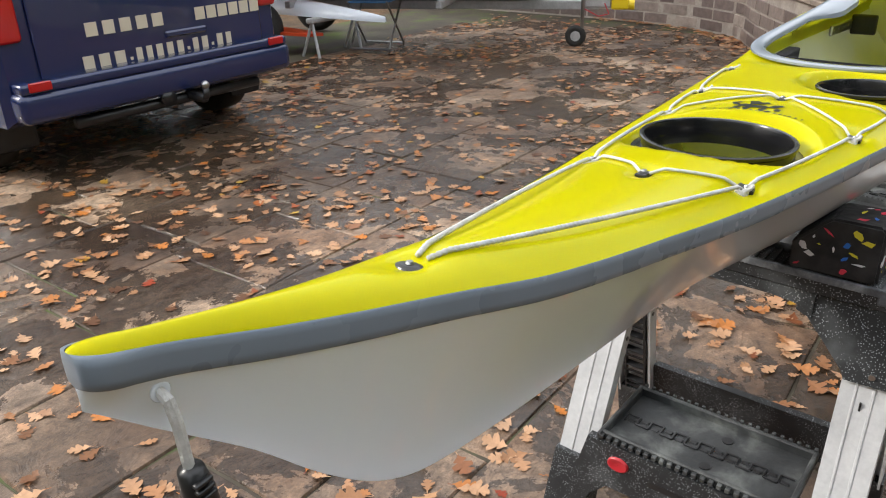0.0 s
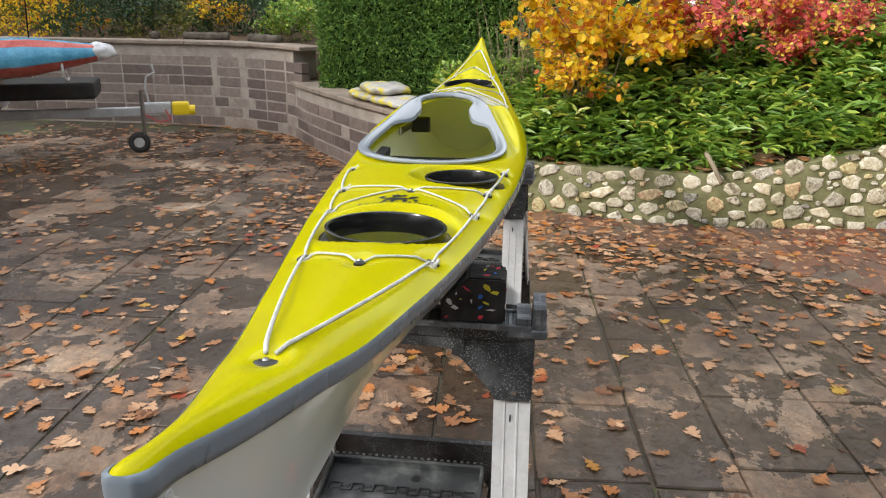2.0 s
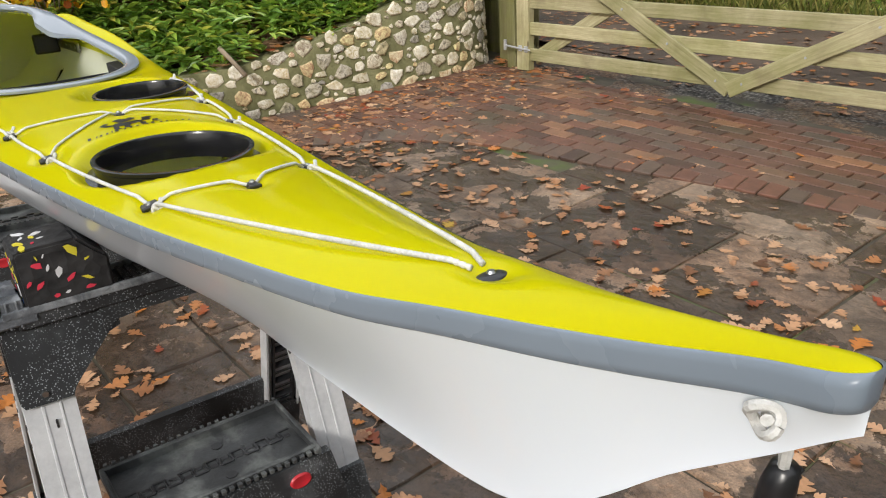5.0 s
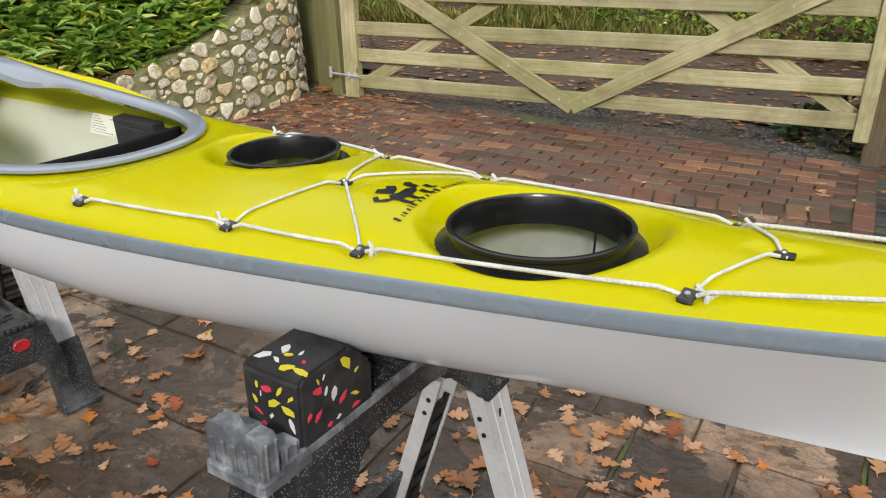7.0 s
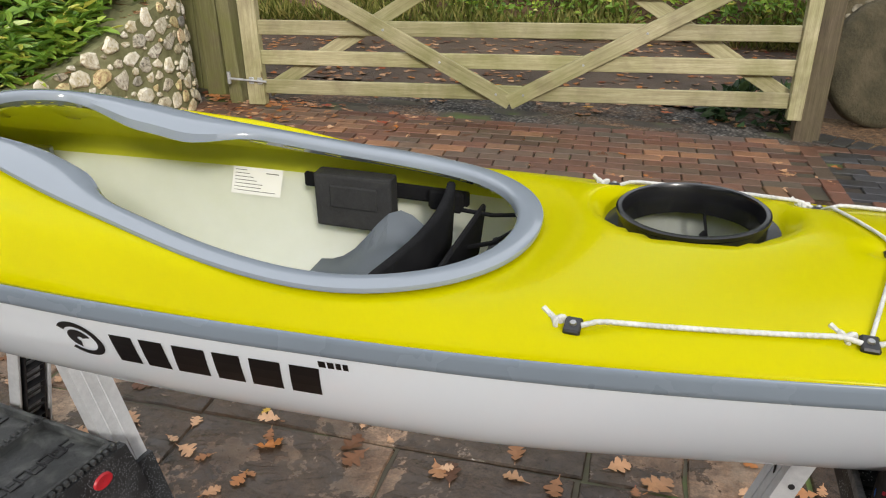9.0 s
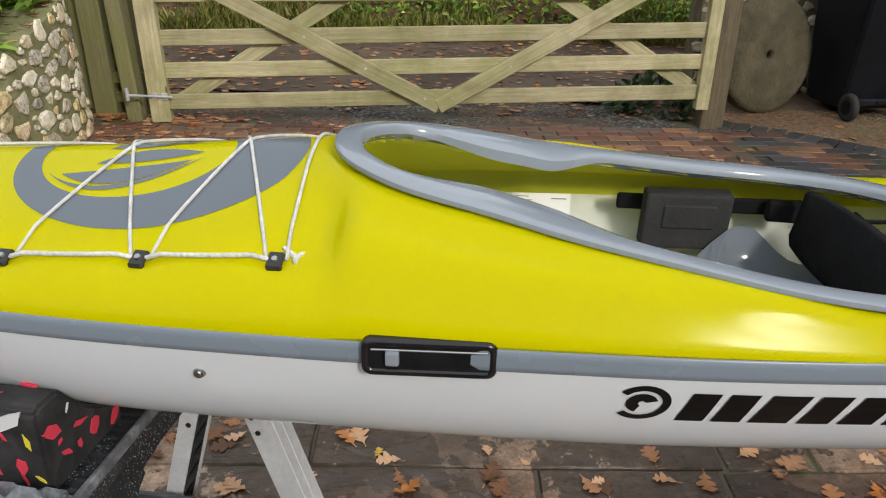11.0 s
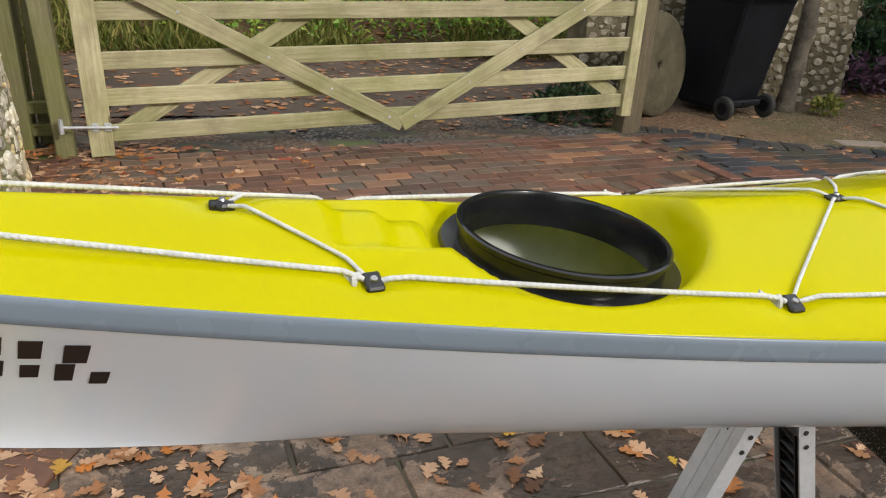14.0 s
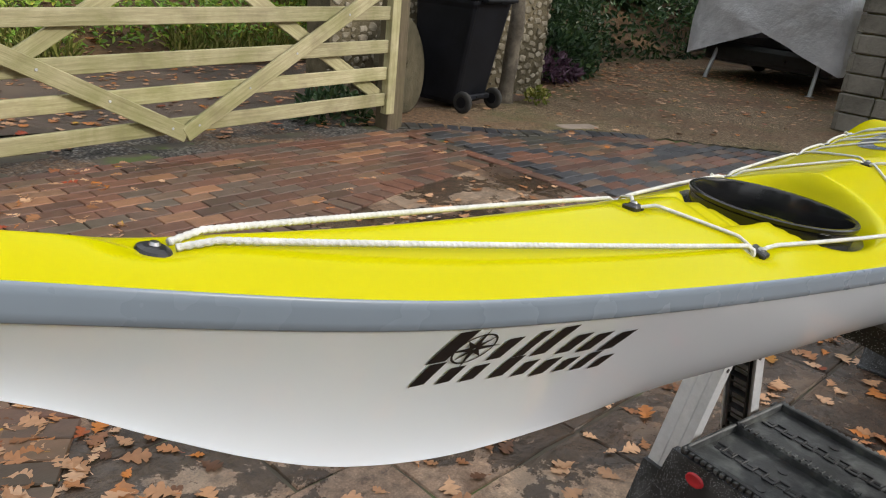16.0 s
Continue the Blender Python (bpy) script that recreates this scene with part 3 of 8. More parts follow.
ROWS = [-6.6, -6.0, -5.4, -4.8, -4.2, -3.6, -3.15, -2.55, -1.95, -1.40, -0.94, -0.62, -0.02, 0.34, 0.72, 1.02, 1.44, 1.80, 2.44, 3.05, 3.6]
JOINTS = {14: (-1.07, -0.49, 0.66, 0.92, 1.24), 15: (-0.9, 0.03, 0.53, 1.1), 16: (-1.3, 0.04, 0.5, 0.9), 17: (-0.66, 0.2, 0.92, 1.5), 13: (-1.25, -0.48, 0.13, 0.64, 1.2), 12: (-1.24, -0.5, 0.25, 0.7, 1.35)}
srng = random.Random(5)
slabs_made = 0
for i in range(len(ROWS) - 1):
    v0, v1 = ROWS[i], ROWS[i + 1]
    us = list(JOINTS.get(i, (srng.uniform(-0.3, 0.3),)))
    while us[-1] < 4.6:
        us.append(us[-1] + srng.choice((0.3, 0.45, 0.6, 0.6, 0.9)))
    while us[0] > -6.9:
        us.insert(0, us[0] - srng.choice((0.3, 0.45, 0.6, 0.6, 0.9)))
    for u0, u1 in zip(us, us[1:]):
        if v1 > 2.1 and u1 > 1.72 and u0 < 1.5:
            u1 = 1.72
        x, y = slab_to_world((u0 + u1) / 2, (v0 + v1) / 2)
        corners = [slab_to_world(u, v) for u in (u0, u1) for v in (v0, v1)]
        if y > brick_edge(min(max(x, -6.5), 2.5)) + 0.13 or x > 1.9 and y > 2.0 or max(c[0] for c in corners) > 2.0 and y > 2.2:
            continue
        if x < -5.9 - 0.05 * y or (x > 4.0 or y < -5.6):
            continue
        slabs_made += 1
        z = ground_z(x, y)
        tip = (ground_z(x, y + 0.1) - ground_z(x, y - 0.1)) / 0.2
        piece("slab", slab_mesh(u1 - u0 - 0.009, v1 - v0 - 0.009, slabs_made % 3), pavement, (x, y, z + srng.uniform(-0.002, 0.002)), (math.atan(tip) + srng.uniform(-0.003, 0.003), srng.uniform(-0.003, 0.003), TILT))


# ---- brick paving ----
def brick_mesh(name, w, d, material):
    bm = bmesh.new()
    add_box(bm, (w, d, 0.06), Matrix.Translation((0, 0, -0.03)), 0.004, 1)
    me = bpy.data.meshes.new(name)
    bm.to_mesh(me)
    bm.free()
    me.materials.append(material)
    return me


brick_meshes = [brick_mesh("brick", 0.199, 0.097, BRICK), brick_mesh("brick", 0.196, 0.098, BRICK)]
charcoal_meshes = [brick_mesh("paver", 0.200, 0.099, CHARCOAL), brick_mesh("paver", 0.200, 0.099, BRICK)]
brick_paving = tagged(link("brick_paving", [(-2.9, -0.2, -0.016), (-1.3, -0.2, -0.016), (-1.3, 1.5, -0.016), (-2.9, 1.5, -0.016)], [(0, 1, 2, 3)], JOINT), "red brick paving in rows before the gate, mossy and leaf strewn", "paving", "", "structure")
far_bricks = []
brng = random.Random(11)
BT = radians(5.0)
n_brick = 0


def lay(me, parent, x, y, turn):
    tip = (ground_z(x, y + 0.1) - ground_z(x, y - 0.1)) / 0.2
    return piece(me.name.split(".")[0], me, parent, (x, y, ground_z(x, y) + 0.007 + brng.uniform(-0.0015, 0.0015)), (math.atan(tip) + brng.uniform(-0.006, 0.006), brng.uniform(-0.006, 0.006), turn))


for r in range(42):
    for c in range(-4, 26):
        u, v = -2.9 + 0.205 * (c + 0.5 * (r % 2)), -0.3 + 0.103 * r
        x, y = u * math.cos(BT) - v * math.sin(BT) * 0.6, v + (u + 0.3) * math.sin(BT)
        e = brick_edge(min(max(x, -6.5), 2.5))
        if y < e + 0.15 or y > 4.02 + 0.09 * x or x > 1.49 or x < -2.56 - 0.3 * max(0, 1.2 - y):
            continue
        n_brick += 1
        lay(brick_meshes[n_brick % 2], brick_paving, x, y, BT)
# soldier course along the slabs
s_at = -2.3
while s_at < 1.50:
    y = brick_edge(s_at) + 0.10
    slope = math.atan((brick_edge(s_at + 0.05) - brick_edge(s_at - 0.05)) / 0.1)
    lay(brick_meshes[0], brick_paving, s_at, y, slope + math.pi / 2)
    s_at += 0.107 * math.cos(slope)
# border strip and the dark and red field beside it
for k in range(9):
    lay(brick_meshes[1], brick_paving, 1.665 - 0.0145 * k, 2.3 + 0.205 * k, math.pi / 2 + 0.07)
paver_field = tagged(link("paver_field", [(1.62, 1.9, 0.0), (4.6, 1.9, 0.0), (4.6, 2.9, ground_z(4.6, 2.9) - 0.012), (1.62, 2.9, ground_z(1.62, 2.9) - 0.012), (4.6, 3.9, ground_z(4.6, 3.9) - 0.012), (1.62, 3.9, ground_z(1.62, 3.9) - 0.012)], [(0, 1, 2, 3), (3, 2, 4, 5)], JOINT), "dark charcoal and red pavers in a mixed pattern", "paving", "", "structure")
gravel_edge = ctrl([(1.6, 4.3), (1.95, 4.12), (2.2, 3.92), (2.5, 3.72), (3.1, 3.52), (3.7, 3.1), (4.4, 2.5), (4.8, 2.0)])
for r in range(24):
    for c in range(16):
        x, y = 1.83 - 0.0074 * r + 0.205 * (c + 0.5 * (r % 2)), 1.95 + 0.104 * r
        if x > 4.6 or y > gravel_edge(x) - 0.10:
            continue
        dark = (c + (r + 1) // 2) % 4 == 0 or noise.noise(Vector((x * 1.9, y * 3.1, 3))) > 0.28 or c == 0 and r % 3 < 2
        lay(charcoal_meshes[0 if dark else 1], paver_field, x, y, 0.04)
s_at = 1.56
while s_at < 3.6:
    slope = math.atan((gravel_edge(s_at + 0.05) - gravel_edge(s_at - 0.05)) / 0.1)
    lay(charcoal_meshes[0], paver_field, s_at, gravel_edge(s_at), slope + math.pi / 2)
    s_at += 0.11 * math.cos(slope)

sheet("gravel_patch", 1.6, 10.4, 1.9, 8.0, 0.1, lambda x, y: ground_z(x, y) + 0.002 + 0.005 * math.sin(5 * x) * math.sin(4 * y), GRAVEL, "structure", "golden gravel beside the gate post", "gravel", lambda x, y: y > gravel_edge(min(x, 4.8)) and (y < 5.25 or x > 4.3))
# pale stone set in the gravel beside the pavers
ks = empty("kerb_stone", pose(3.30, 3.72, ground_z(3.3, 3.72) - 0.01, 0, 0, -14), "flat pale stone slab set in the gravel", "stone slab")
bm = bmesh.new()
add_box(bm, (0.40, 0.15, 0.04), Matrix(), 0.012, 2)
part("stone_body", bm, COPING, ks)
sheet("gravel_strip", -2.6, 2.0, 3.7, 4.9, 0.1, lambda x, y: ground_z(x, y) - 0.006 + 0.01 * math.sin(7 * x + 3 * y) * math.sin(9 * y), GREY_GRAVEL, "structure", "loose grey gravel under the gate", "gravel", lambda x, y: y > 3.86 + 0.09 * x and x < 1.75)
sheet_lines([-60, -20, -8, -3, -1, 1, 3, 4.1], [4.8, 5.6, 6.6, 7.4], lambda x, y: ground_z(x, y) + 0.006, "road", ASPHALT, "damp dark lane with fallen leaves", "road")

# ---- block retaining wall ----
def brick_block(w, h, d):
    bm = bmesh.new()
    add_box(bm, (w, d, h), Matrix(), 0.006, 1)
    me = bpy.data.meshes.new("block")
    bm.to_mesh(me)
    bm.free()
    me.materials.append(BLOCK)
    return me


def wall_core(name, line, heights, thick, material, label, category, lean=0.0):
    """A wall with real thickness along a plan line; heights one to a point."""
    n = len(line)
    nor = []
    for i in range(n):
        a, b = Vector(line[max(i - 1, 0)]), Vector(line[min(i + 1, n - 1)])
        d = (b - a).normalized()
        nor.append(Vector((d.y, -d.x)))
    verts, faces = [], []
    for i in range(n):
        p, q = Vector(line[i]), nor[i]
        g = ground_z(p[0], p[1]) - 0.1
        for off, z in ((0, g), (-lean, heights[i]), (-thick, heights[i]), (-thick, g)):
            w = p + q * off
            verts.append((w.x, w.y, z))
    for i in range(n - 1):
        for k in range(4):
            a, b = i * 4 + k, i * 4 + (k + 1) % 4
            faces.append((a, b, b + 4, a + 4))
    faces += [(0, 1, 2, 3), tuple(4 * (n - 1) + k for k in (3, 2, 1, 0))]
    ob = link(name, verts, faces, material)
    bm = bmesh.new()
    bm.from_mesh(ob.data)
    bmesh.ops.recalc_face_normals(bm, faces=bm.faces[:])
    bm.to_mesh(ob.data)
    bm.free()
    return tagged(ob, label, category, "", "structure"), nor


block_me = brick_block(0.386, 0.106, 0.10)
half_me = brick_block(0.186, 0.106, 0.10)
wrng = random.Random(21)


def block_face(wall, line, height, course=0.1185):
    total = [0.0]
    for a, b in zip(line, line[1:]):
        total.append(total[-1] + math.dist(a, b))

    def at(s):
        s = min(max(s, 0), total[-1] - 1e-6)
        i = max(k for k in range(len(total) - 1) if total[k] <= s)
        f = (s - total[i]) / (total[i + 1] - total[i])
        a, b = Vector(line[i]), Vector(line[i + 1])
        d = (b - a).normalized()
        return a.lerp(b, f), d

    for r in range(int((height - 0.04) / course)):
        s = 0.2 * (r % 2) - 0.1
        while s < total[-1] - 0.1:
            me, w = (half_me, 0.20) if wrng.random() < 0.05 else (block_me, 0.40)
            p, d = at(s + w / 2)
            q = Vector((d.y, -d.x))
            c = p + q * (-0.0535 + wrng.uniform(-0.0015, 0.003))
            piece("block", me, wall, (c.x, c.y, ground_z(c.x, c.y) + course * (r + 0.5) + 0.005), (0, 0, math.atan2(d.y, d.x) + wrng.uniform(-0.01, 0.01)))
            s += w
    return at, total[-1]


def copings(wall, at, length, z, material):
    s = 0.0
    while s < length - 0.05:
        w = wrng.uniform(0.42, 0.55)
        p, d = at(s + w / 2)
        q = Vector((d.y, -d.x))
        c = p - q * 0.12
        bm = bmesh.new()
        add_box(bm, (w - 0.008, 0.32, 0.045), Matrix(), 0.007, 1)
        ob = part("coping", bm, material, wall)
        ob.location, ob.rotation_euler = (c.x, c.y, z + 0.024), (wrng.uniform(-0.01, 0.01), wrng.uniform(-0.01, 0.01), math.atan2(d.y, d.x))
        s += w


def bend(pts, n=6):
    fx, fy = ctrl([(i, p[0]) for i, p in enumerate(pts)]), ctrl([(i, p[1]) for i, p in enumerate(pts)])
    return [(fx(k / n), fy(k / n)) for k in range((len(pts) - 1) * n + 1)]


LOW = bend([(-5.62, -2.22), (-5.1, -1.92), (-4.57, -1.56), (-4.05, -1.2), (-3.55, -0.82), (-3.05, -0.42)])[::1]
TALL = bend([(-6.5, -9.5), (-6.45, -7.0), (-6.42, -5.2), (-6.36, -4.0), (-6.2, -3.1), (-5.85, -2.45), (-5.62, -2.22)])
wall_low, _ = wall_core("wall_low", [(x - 0.006, y + 0.006) for x, y in LOW], [0.585] * len(LOW), 0.26, BLOCK_JOINT, "low garden wall of weathered reconstituted stone blocks", "wall")
at, ln = block_face(wall_low, LOW, 0.60)
copings(wall_low, at, ln, 0.587, COPING)
wall_tall, _ = wall_core("wall_tall", [(x - 0.008, y + 0.003) for x, y in TALL], [0.955] * len(TALL), 0.28, BLOCK_JOINT, "taller block wall with stone copings in dappled shade", "wall")
at, ln = block_face(wall_tall, TALL, 0.97)
copings(wall_tall, at, ln, 0.957, COPING)

# ---- flint wall ----
FL = bend([(-3.02, -0.42), (-2.88, 0.1), (-2.76, 0.6), (-2.63, 1.1), (-2.50, 1.7), (-2.42, 2.3), (-2.37, 2.9), (-2.37, 3.35), (-2.48, 3.75), (-2.74, 4.0), (-3.1, 4.15)], 5)
fl_top = ctrl([(-0.42, 0.36), (0.4, 0.35), (1.0, 0.345), (1.7, 0.375), (2.3, 0.50), (2.9, 0.68), (3.4, 0.82), (3.8, 0.92), (4.2, 0.98)])
heights = [fl_top(p[1]) for p in FL]
wall_flint, fl_nor = wall_core("wall_flint", FL, heights, 0.36, MORTAR, "curved flint cobble retaining wall in pale mortar, rising towards the gate", "wall", 0.05)


def stone_mesh(seed, material=FLINT):
    r = random.Random(seed)
    bm = bmesh.new()
    rings = []
    n = 8
    rad = [r.uniform(0.68, 1.22) for _ in range(n)]
    for f, h in ((1.0, 0.0), (0.95, 0.55), (0.74, 0.92)):
        rings.append([bm.verts.new((f * rad[k] * math.cos(2 * math.pi * k / n) * r.uniform(0.95, 1.05), f * rad[k] * math.sin(2 * math.pi * k / n) * r.uniform(0.95, 1.05), h * r.uniform(0.85, 1.1))) for k in range(n)])
    for a, b in zip(rings, rings[1:]):
        for k in range(n):
            bm.faces.new((a[k], a[(k + 1) % n], b[(k + 1) % n], b[k]))
    top = bm.verts.new((0, 0, 0.95))
    for k in range(n):
        bm.faces.new((rings[-1][k], rings[-1][(k + 1) % n], top))
    bmesh.ops.recalc_face_normals(bm, faces=bm.faces[:])
    me = bpy.data.meshes.new("stone")
    bm.to_mesh(me)
    bm.free()
    me.materials.append(material)
    return me


stone_meshes = [stone_mesh(k) for k in range(9)]
grimy_shaded_meshes = [stone_mesh(k + 20, GRIMY_SHADED_FLINT) for k in range(7)]


def flint_face(wall, line, top_of, count, seed, size=(0.026, 0.070), base=0.0, lean=0.05, minx=-99, shapes=stone_meshes):
    r = random.Random(seed)
    total = [0.0]
    for a, b in zip(line, line[1:]):
        total.append(total[-1] + math.dist(a, b))
    placed = []
    made = 0
    for rx in (size[1], size[1] * 0.8, size[1] * 0.62, size[0] * 1.1, size[0] * 0.8):
        for _ in range(1500):
            if made >= count:
                return
            s = r.uniform(0, total[-1])
            i = max(k for k in range(len(total) - 1) if total[k] <= s)
            f = (s - total[i]) / (total[i + 1] - total[i])
            a, b = Vector(line[i]), Vector(line[i + 1])
            p, d = a.lerp(b, f), (b - a).normalized()
            if p.x < minx:
                continue
            g = ground_z(p.x, p.y)
            h = r.uniform(g, top_of(p) - 0.01)
            w, t = rx * r.uniform(0.9, 1.15), rx * r.uniform(0.58, 0.9)
            if any((abs(s - q[0]) / (w + q[2] + 0.004)) ** 2 + (abs(h - q[1]) / (t + q[3] + 0.004)) ** 2 < 0.93 for q in placed):
                continue
            placed.append((s, h, w, t))
            q = Vector((d.y, -d.x))
            out = -lean * (h - g) / max(0.1, top_of(p) - g)
            c = p + q * (out - 0.004)
            z_axis = Vector((q.x, q.y, 0.12)).normalized()
            x_axis = Vector((d.x, d.y, 0))
            m = Matrix((x_axis, z_axis.cross(x_axis), z_axis)).transposed().to_4x4()
            m = m @ Matrix.Rotation(r.uniform(-0.3, 0.3), 4, "Z")
            ob = piece("stone", r.choice(shapes), wall, (c.x, c.y, h), m.to_euler(), (w, t, r.uniform(0.010, 0.022)))
            made += 1


flint_face(wall_flint, FL[4:], lambda p: fl_top(p.y), 430, 3)

# ---- the kayak ----
TIP = 2.44
keel_base = ctrl([(-2.44, 1.168), (-2.35, 1.133), (-2.24, 1.074), (-2.16, 1.019), (-2.08, 0.967), (-2.0, 0.925), (-1.9, 0.889), (-1.8, 0.865), (-1.63, 0.84), (-1.39, 0.818), (-1.1, 0.798), (-0.7, 0.782), (0.0, 0.769), (0.6, 0.777), (1.0, 0.789), (1.2, 0.806), (1.4, 0.827), (1.6, 0.847), (1.77, 0.865), (1.965, 0.886), (2.11, 0.91), (2.18, 0.941), (2.244, 0.995), (2.302, 1.057), (2.334, 1.087), (2.373, 1.122), (2.407, 1.154), (2.44, 1.182)])
deck_base = ctrl([(-2.44, 1.258), (-2.14, 1.184), (-1.57, 1.124), (-1.2, 1.10), (-0.82, 1.096), (-0.5, 1.112), (-0.3, 1.122), (-0.1, 1.09), (0.3, 1.045), (0.62, 1.046), (1.0, 1.06), (1.64, 1.095), (2.12, 1.149), (2.44, 1.212)])


def stern_lift(x):
    return 0.011 * float(smoothstep(1.55, 2.44, x))


def bow_trim(x):
    return -0.0105 * float(smoothstep(1.25, 2.3, -x))


seam_wave = ctrl([(-2.44, 0.0), (-1.3, -0.002), (-0.6, -0.0055), (-0.3, -0.001), (0.0, 0.003), (0.3, 0.002), (0.6, -0.001), (1.0, 0.001), (1.5, 0.0), (2.44, 0.0)])


def keel_line(x):
    return keel_base(x) + stern_lift(x)


def deck_line(x):
    return deck_base(x) + stern_lift(x) + bow_trim(x)


# shoulder of the deck: its share of the half beam, its share of the crown's height, and the roundness of the crown
shoulder = ctrl([(-2.44, 0.62), (-1.45, 0.66), (-1.02, 0.79), (-0.63, 0.80), (-0.32, 0.775), (0.66, 0.84), (0.95, 0.80), (1.17, 0.79), (1.57, 0.75), (2.44, 0.72)])
shoulder_rise = ctrl([(-2.44, 0.46), (-1.45, 0.36), (-1.02, 0.36), (-0.63, 0.43), (-0.47, 0.47), (-0.32, 0.51), (0.66, 0.61), (0.95, 0.52), (1.17, 0.36), (1.57, 0.36), (2.1, 0.48), (2.44, 0.55)])
crown_round = ctrl([(-2.44, 1.3), (-1.5, 1.15), (-0.9, 1.12), (-0.3, 1.25), (0.6, 1.8), (1.3, 1.9), (2.44, 1.7)])
stern_rise = ctrl([(1.8, 0.0), (2.0, -0.004), (2.12, 0.001), (2.23, 0.003), (2.3, 0.006), (2.37, 0.013), (2.44, 0.019)])
FITTINGS = [(2.12, 0.0), (1.633, 0.0), (1.002, 0.0), (-0.82, 0.0), (-1.585, 0.0), (-2.162, 0.0)]
SIDE_FITTINGS = [(1.561, 0.113), (1.160, 0.163), (0.946, 0.184), (0.664, 0.220), (-0.32, 0.212), (-0.474, 0.203), (-0.631, 0.197), (-1.019, 0.165), (-1.457, 0.103)]
ALL_FITTINGS = FITTINGS + [(x, s * y) for x, y in SIDE_FITTINGS for s in (-1, 1)]
# centre, radius, floor of the recess
HATCHES = [(1.3373, -0.006, 0.1215, 1.0345), (0.778, 0.108, 0.0975, 1.0135), (-1.213, -0.0056, 0.1205, 1.0425)]
HATCH_TILT = {1.3373: (0.034, -0.018), 0.778: (0.041, 0.017), -1.213: (-0.073, 0.041)}


def half_beam(x):
    u, p = ((x - 0.1) / 2.27, 1.68) if x > 0.1 else ((0.1 - x) / 2.54, 1.535)
    u = min(max(u, 0), 1)
    end = (TIP if x < 0 else 2.417) - abs(x)
    cap = math.sqrt(max(0, 1 - (1 - max(0, end) / 0.022) ** 2)) if end < 0.022 else 1
    return math.hypot(0.29 * (1 - u**p), 0.0125 if x > 0 else 0.018) * cap


def seam_top(x):
    return 0.993 + 0.027 * abs(x) ** 2.34 - 0.020 * float(smoothstep(1.1, 2.1, x)) + 0.020 * float(smoothstep(1.9, 2.4, -x)) + stern_lift(x) + bow_trim(x) + seam_wave(x) + (stern_rise(x) if x > 1.8 else 0.0)


def seam_low(x):
    return seam_top(x) - 0.0245 + 0.002 * float(smoothstep(2.2, 2.4, x))


# outline of the cockpit's lip: half width and height along x
LIP_X0, LIP_X1, LIP_Y = -0.282, 0.591, -0.0192
lip_half = ctrl([(-0.30, 0.213), (-0.2, 0.2095), (-0.1, 0.1955), (0.0, 0.197), (0.12, 0.211), (0.25, 0.240), (0.4, 0.2825), (0.5, 0.3084), (0.6, 0.331)])
lip_z = ctrl([(-0.30, 1.136), (-0.2, 1.1200), (-0.1, 1.1045), (0.0, 1.0855), (0.12, 1.0682), (0.25, 1.0522), (0.4, 1.0410), (0.5, 1.0378), (0.6, 1.0335)])


def lip_point(k, inset=0.0):
    """The cockpit's outline, k from 0 to 1 all round."""
    a = 2 * math.pi * k
    c, s = math.cos(a), math.sin(a)
    half = (LIP_X1 - LIP_X0) / 2
    x = LIP_X0 + half + (half - inset) * c
    e = 0.853 + 0.092 * float(smoothstep(-0.2, 0.2, c))
    y = (lip_half(x) - inset) * abs(s) ** e * (1 if s > 0 else -1)
    return x, y + LIP_Y


def lip_height(x, y):
    return lip_z(min(max(x, -0.30), 0.6)) - 0.0093 * (y - LIP_Y) + 0.0061 * (1 - ((y - LIP_Y) / 0.24) ** 2)


def lip_share(x, y, inset=0.0):
    """Where a point lies in the outline: 1 on it, less within."""
    half = (LIP_X1 - LIP_X0) / 2
    c = (x - LIP_X0 - half) / (half - inset)
    e = 0.853 + 0.092 * float(smoothstep(-0.2, 0.2, c))
    v = abs(y - LIP_Y) / (lip_half(min(max(x, -0.30), 0.6)) - inset)
    return math.sqrt(c * c + v ** (2 / e))


def inside_lip(x, y, inset):
    return abs(x - 0.155) < 0.5 and lip_share(x, y, inset) < 1


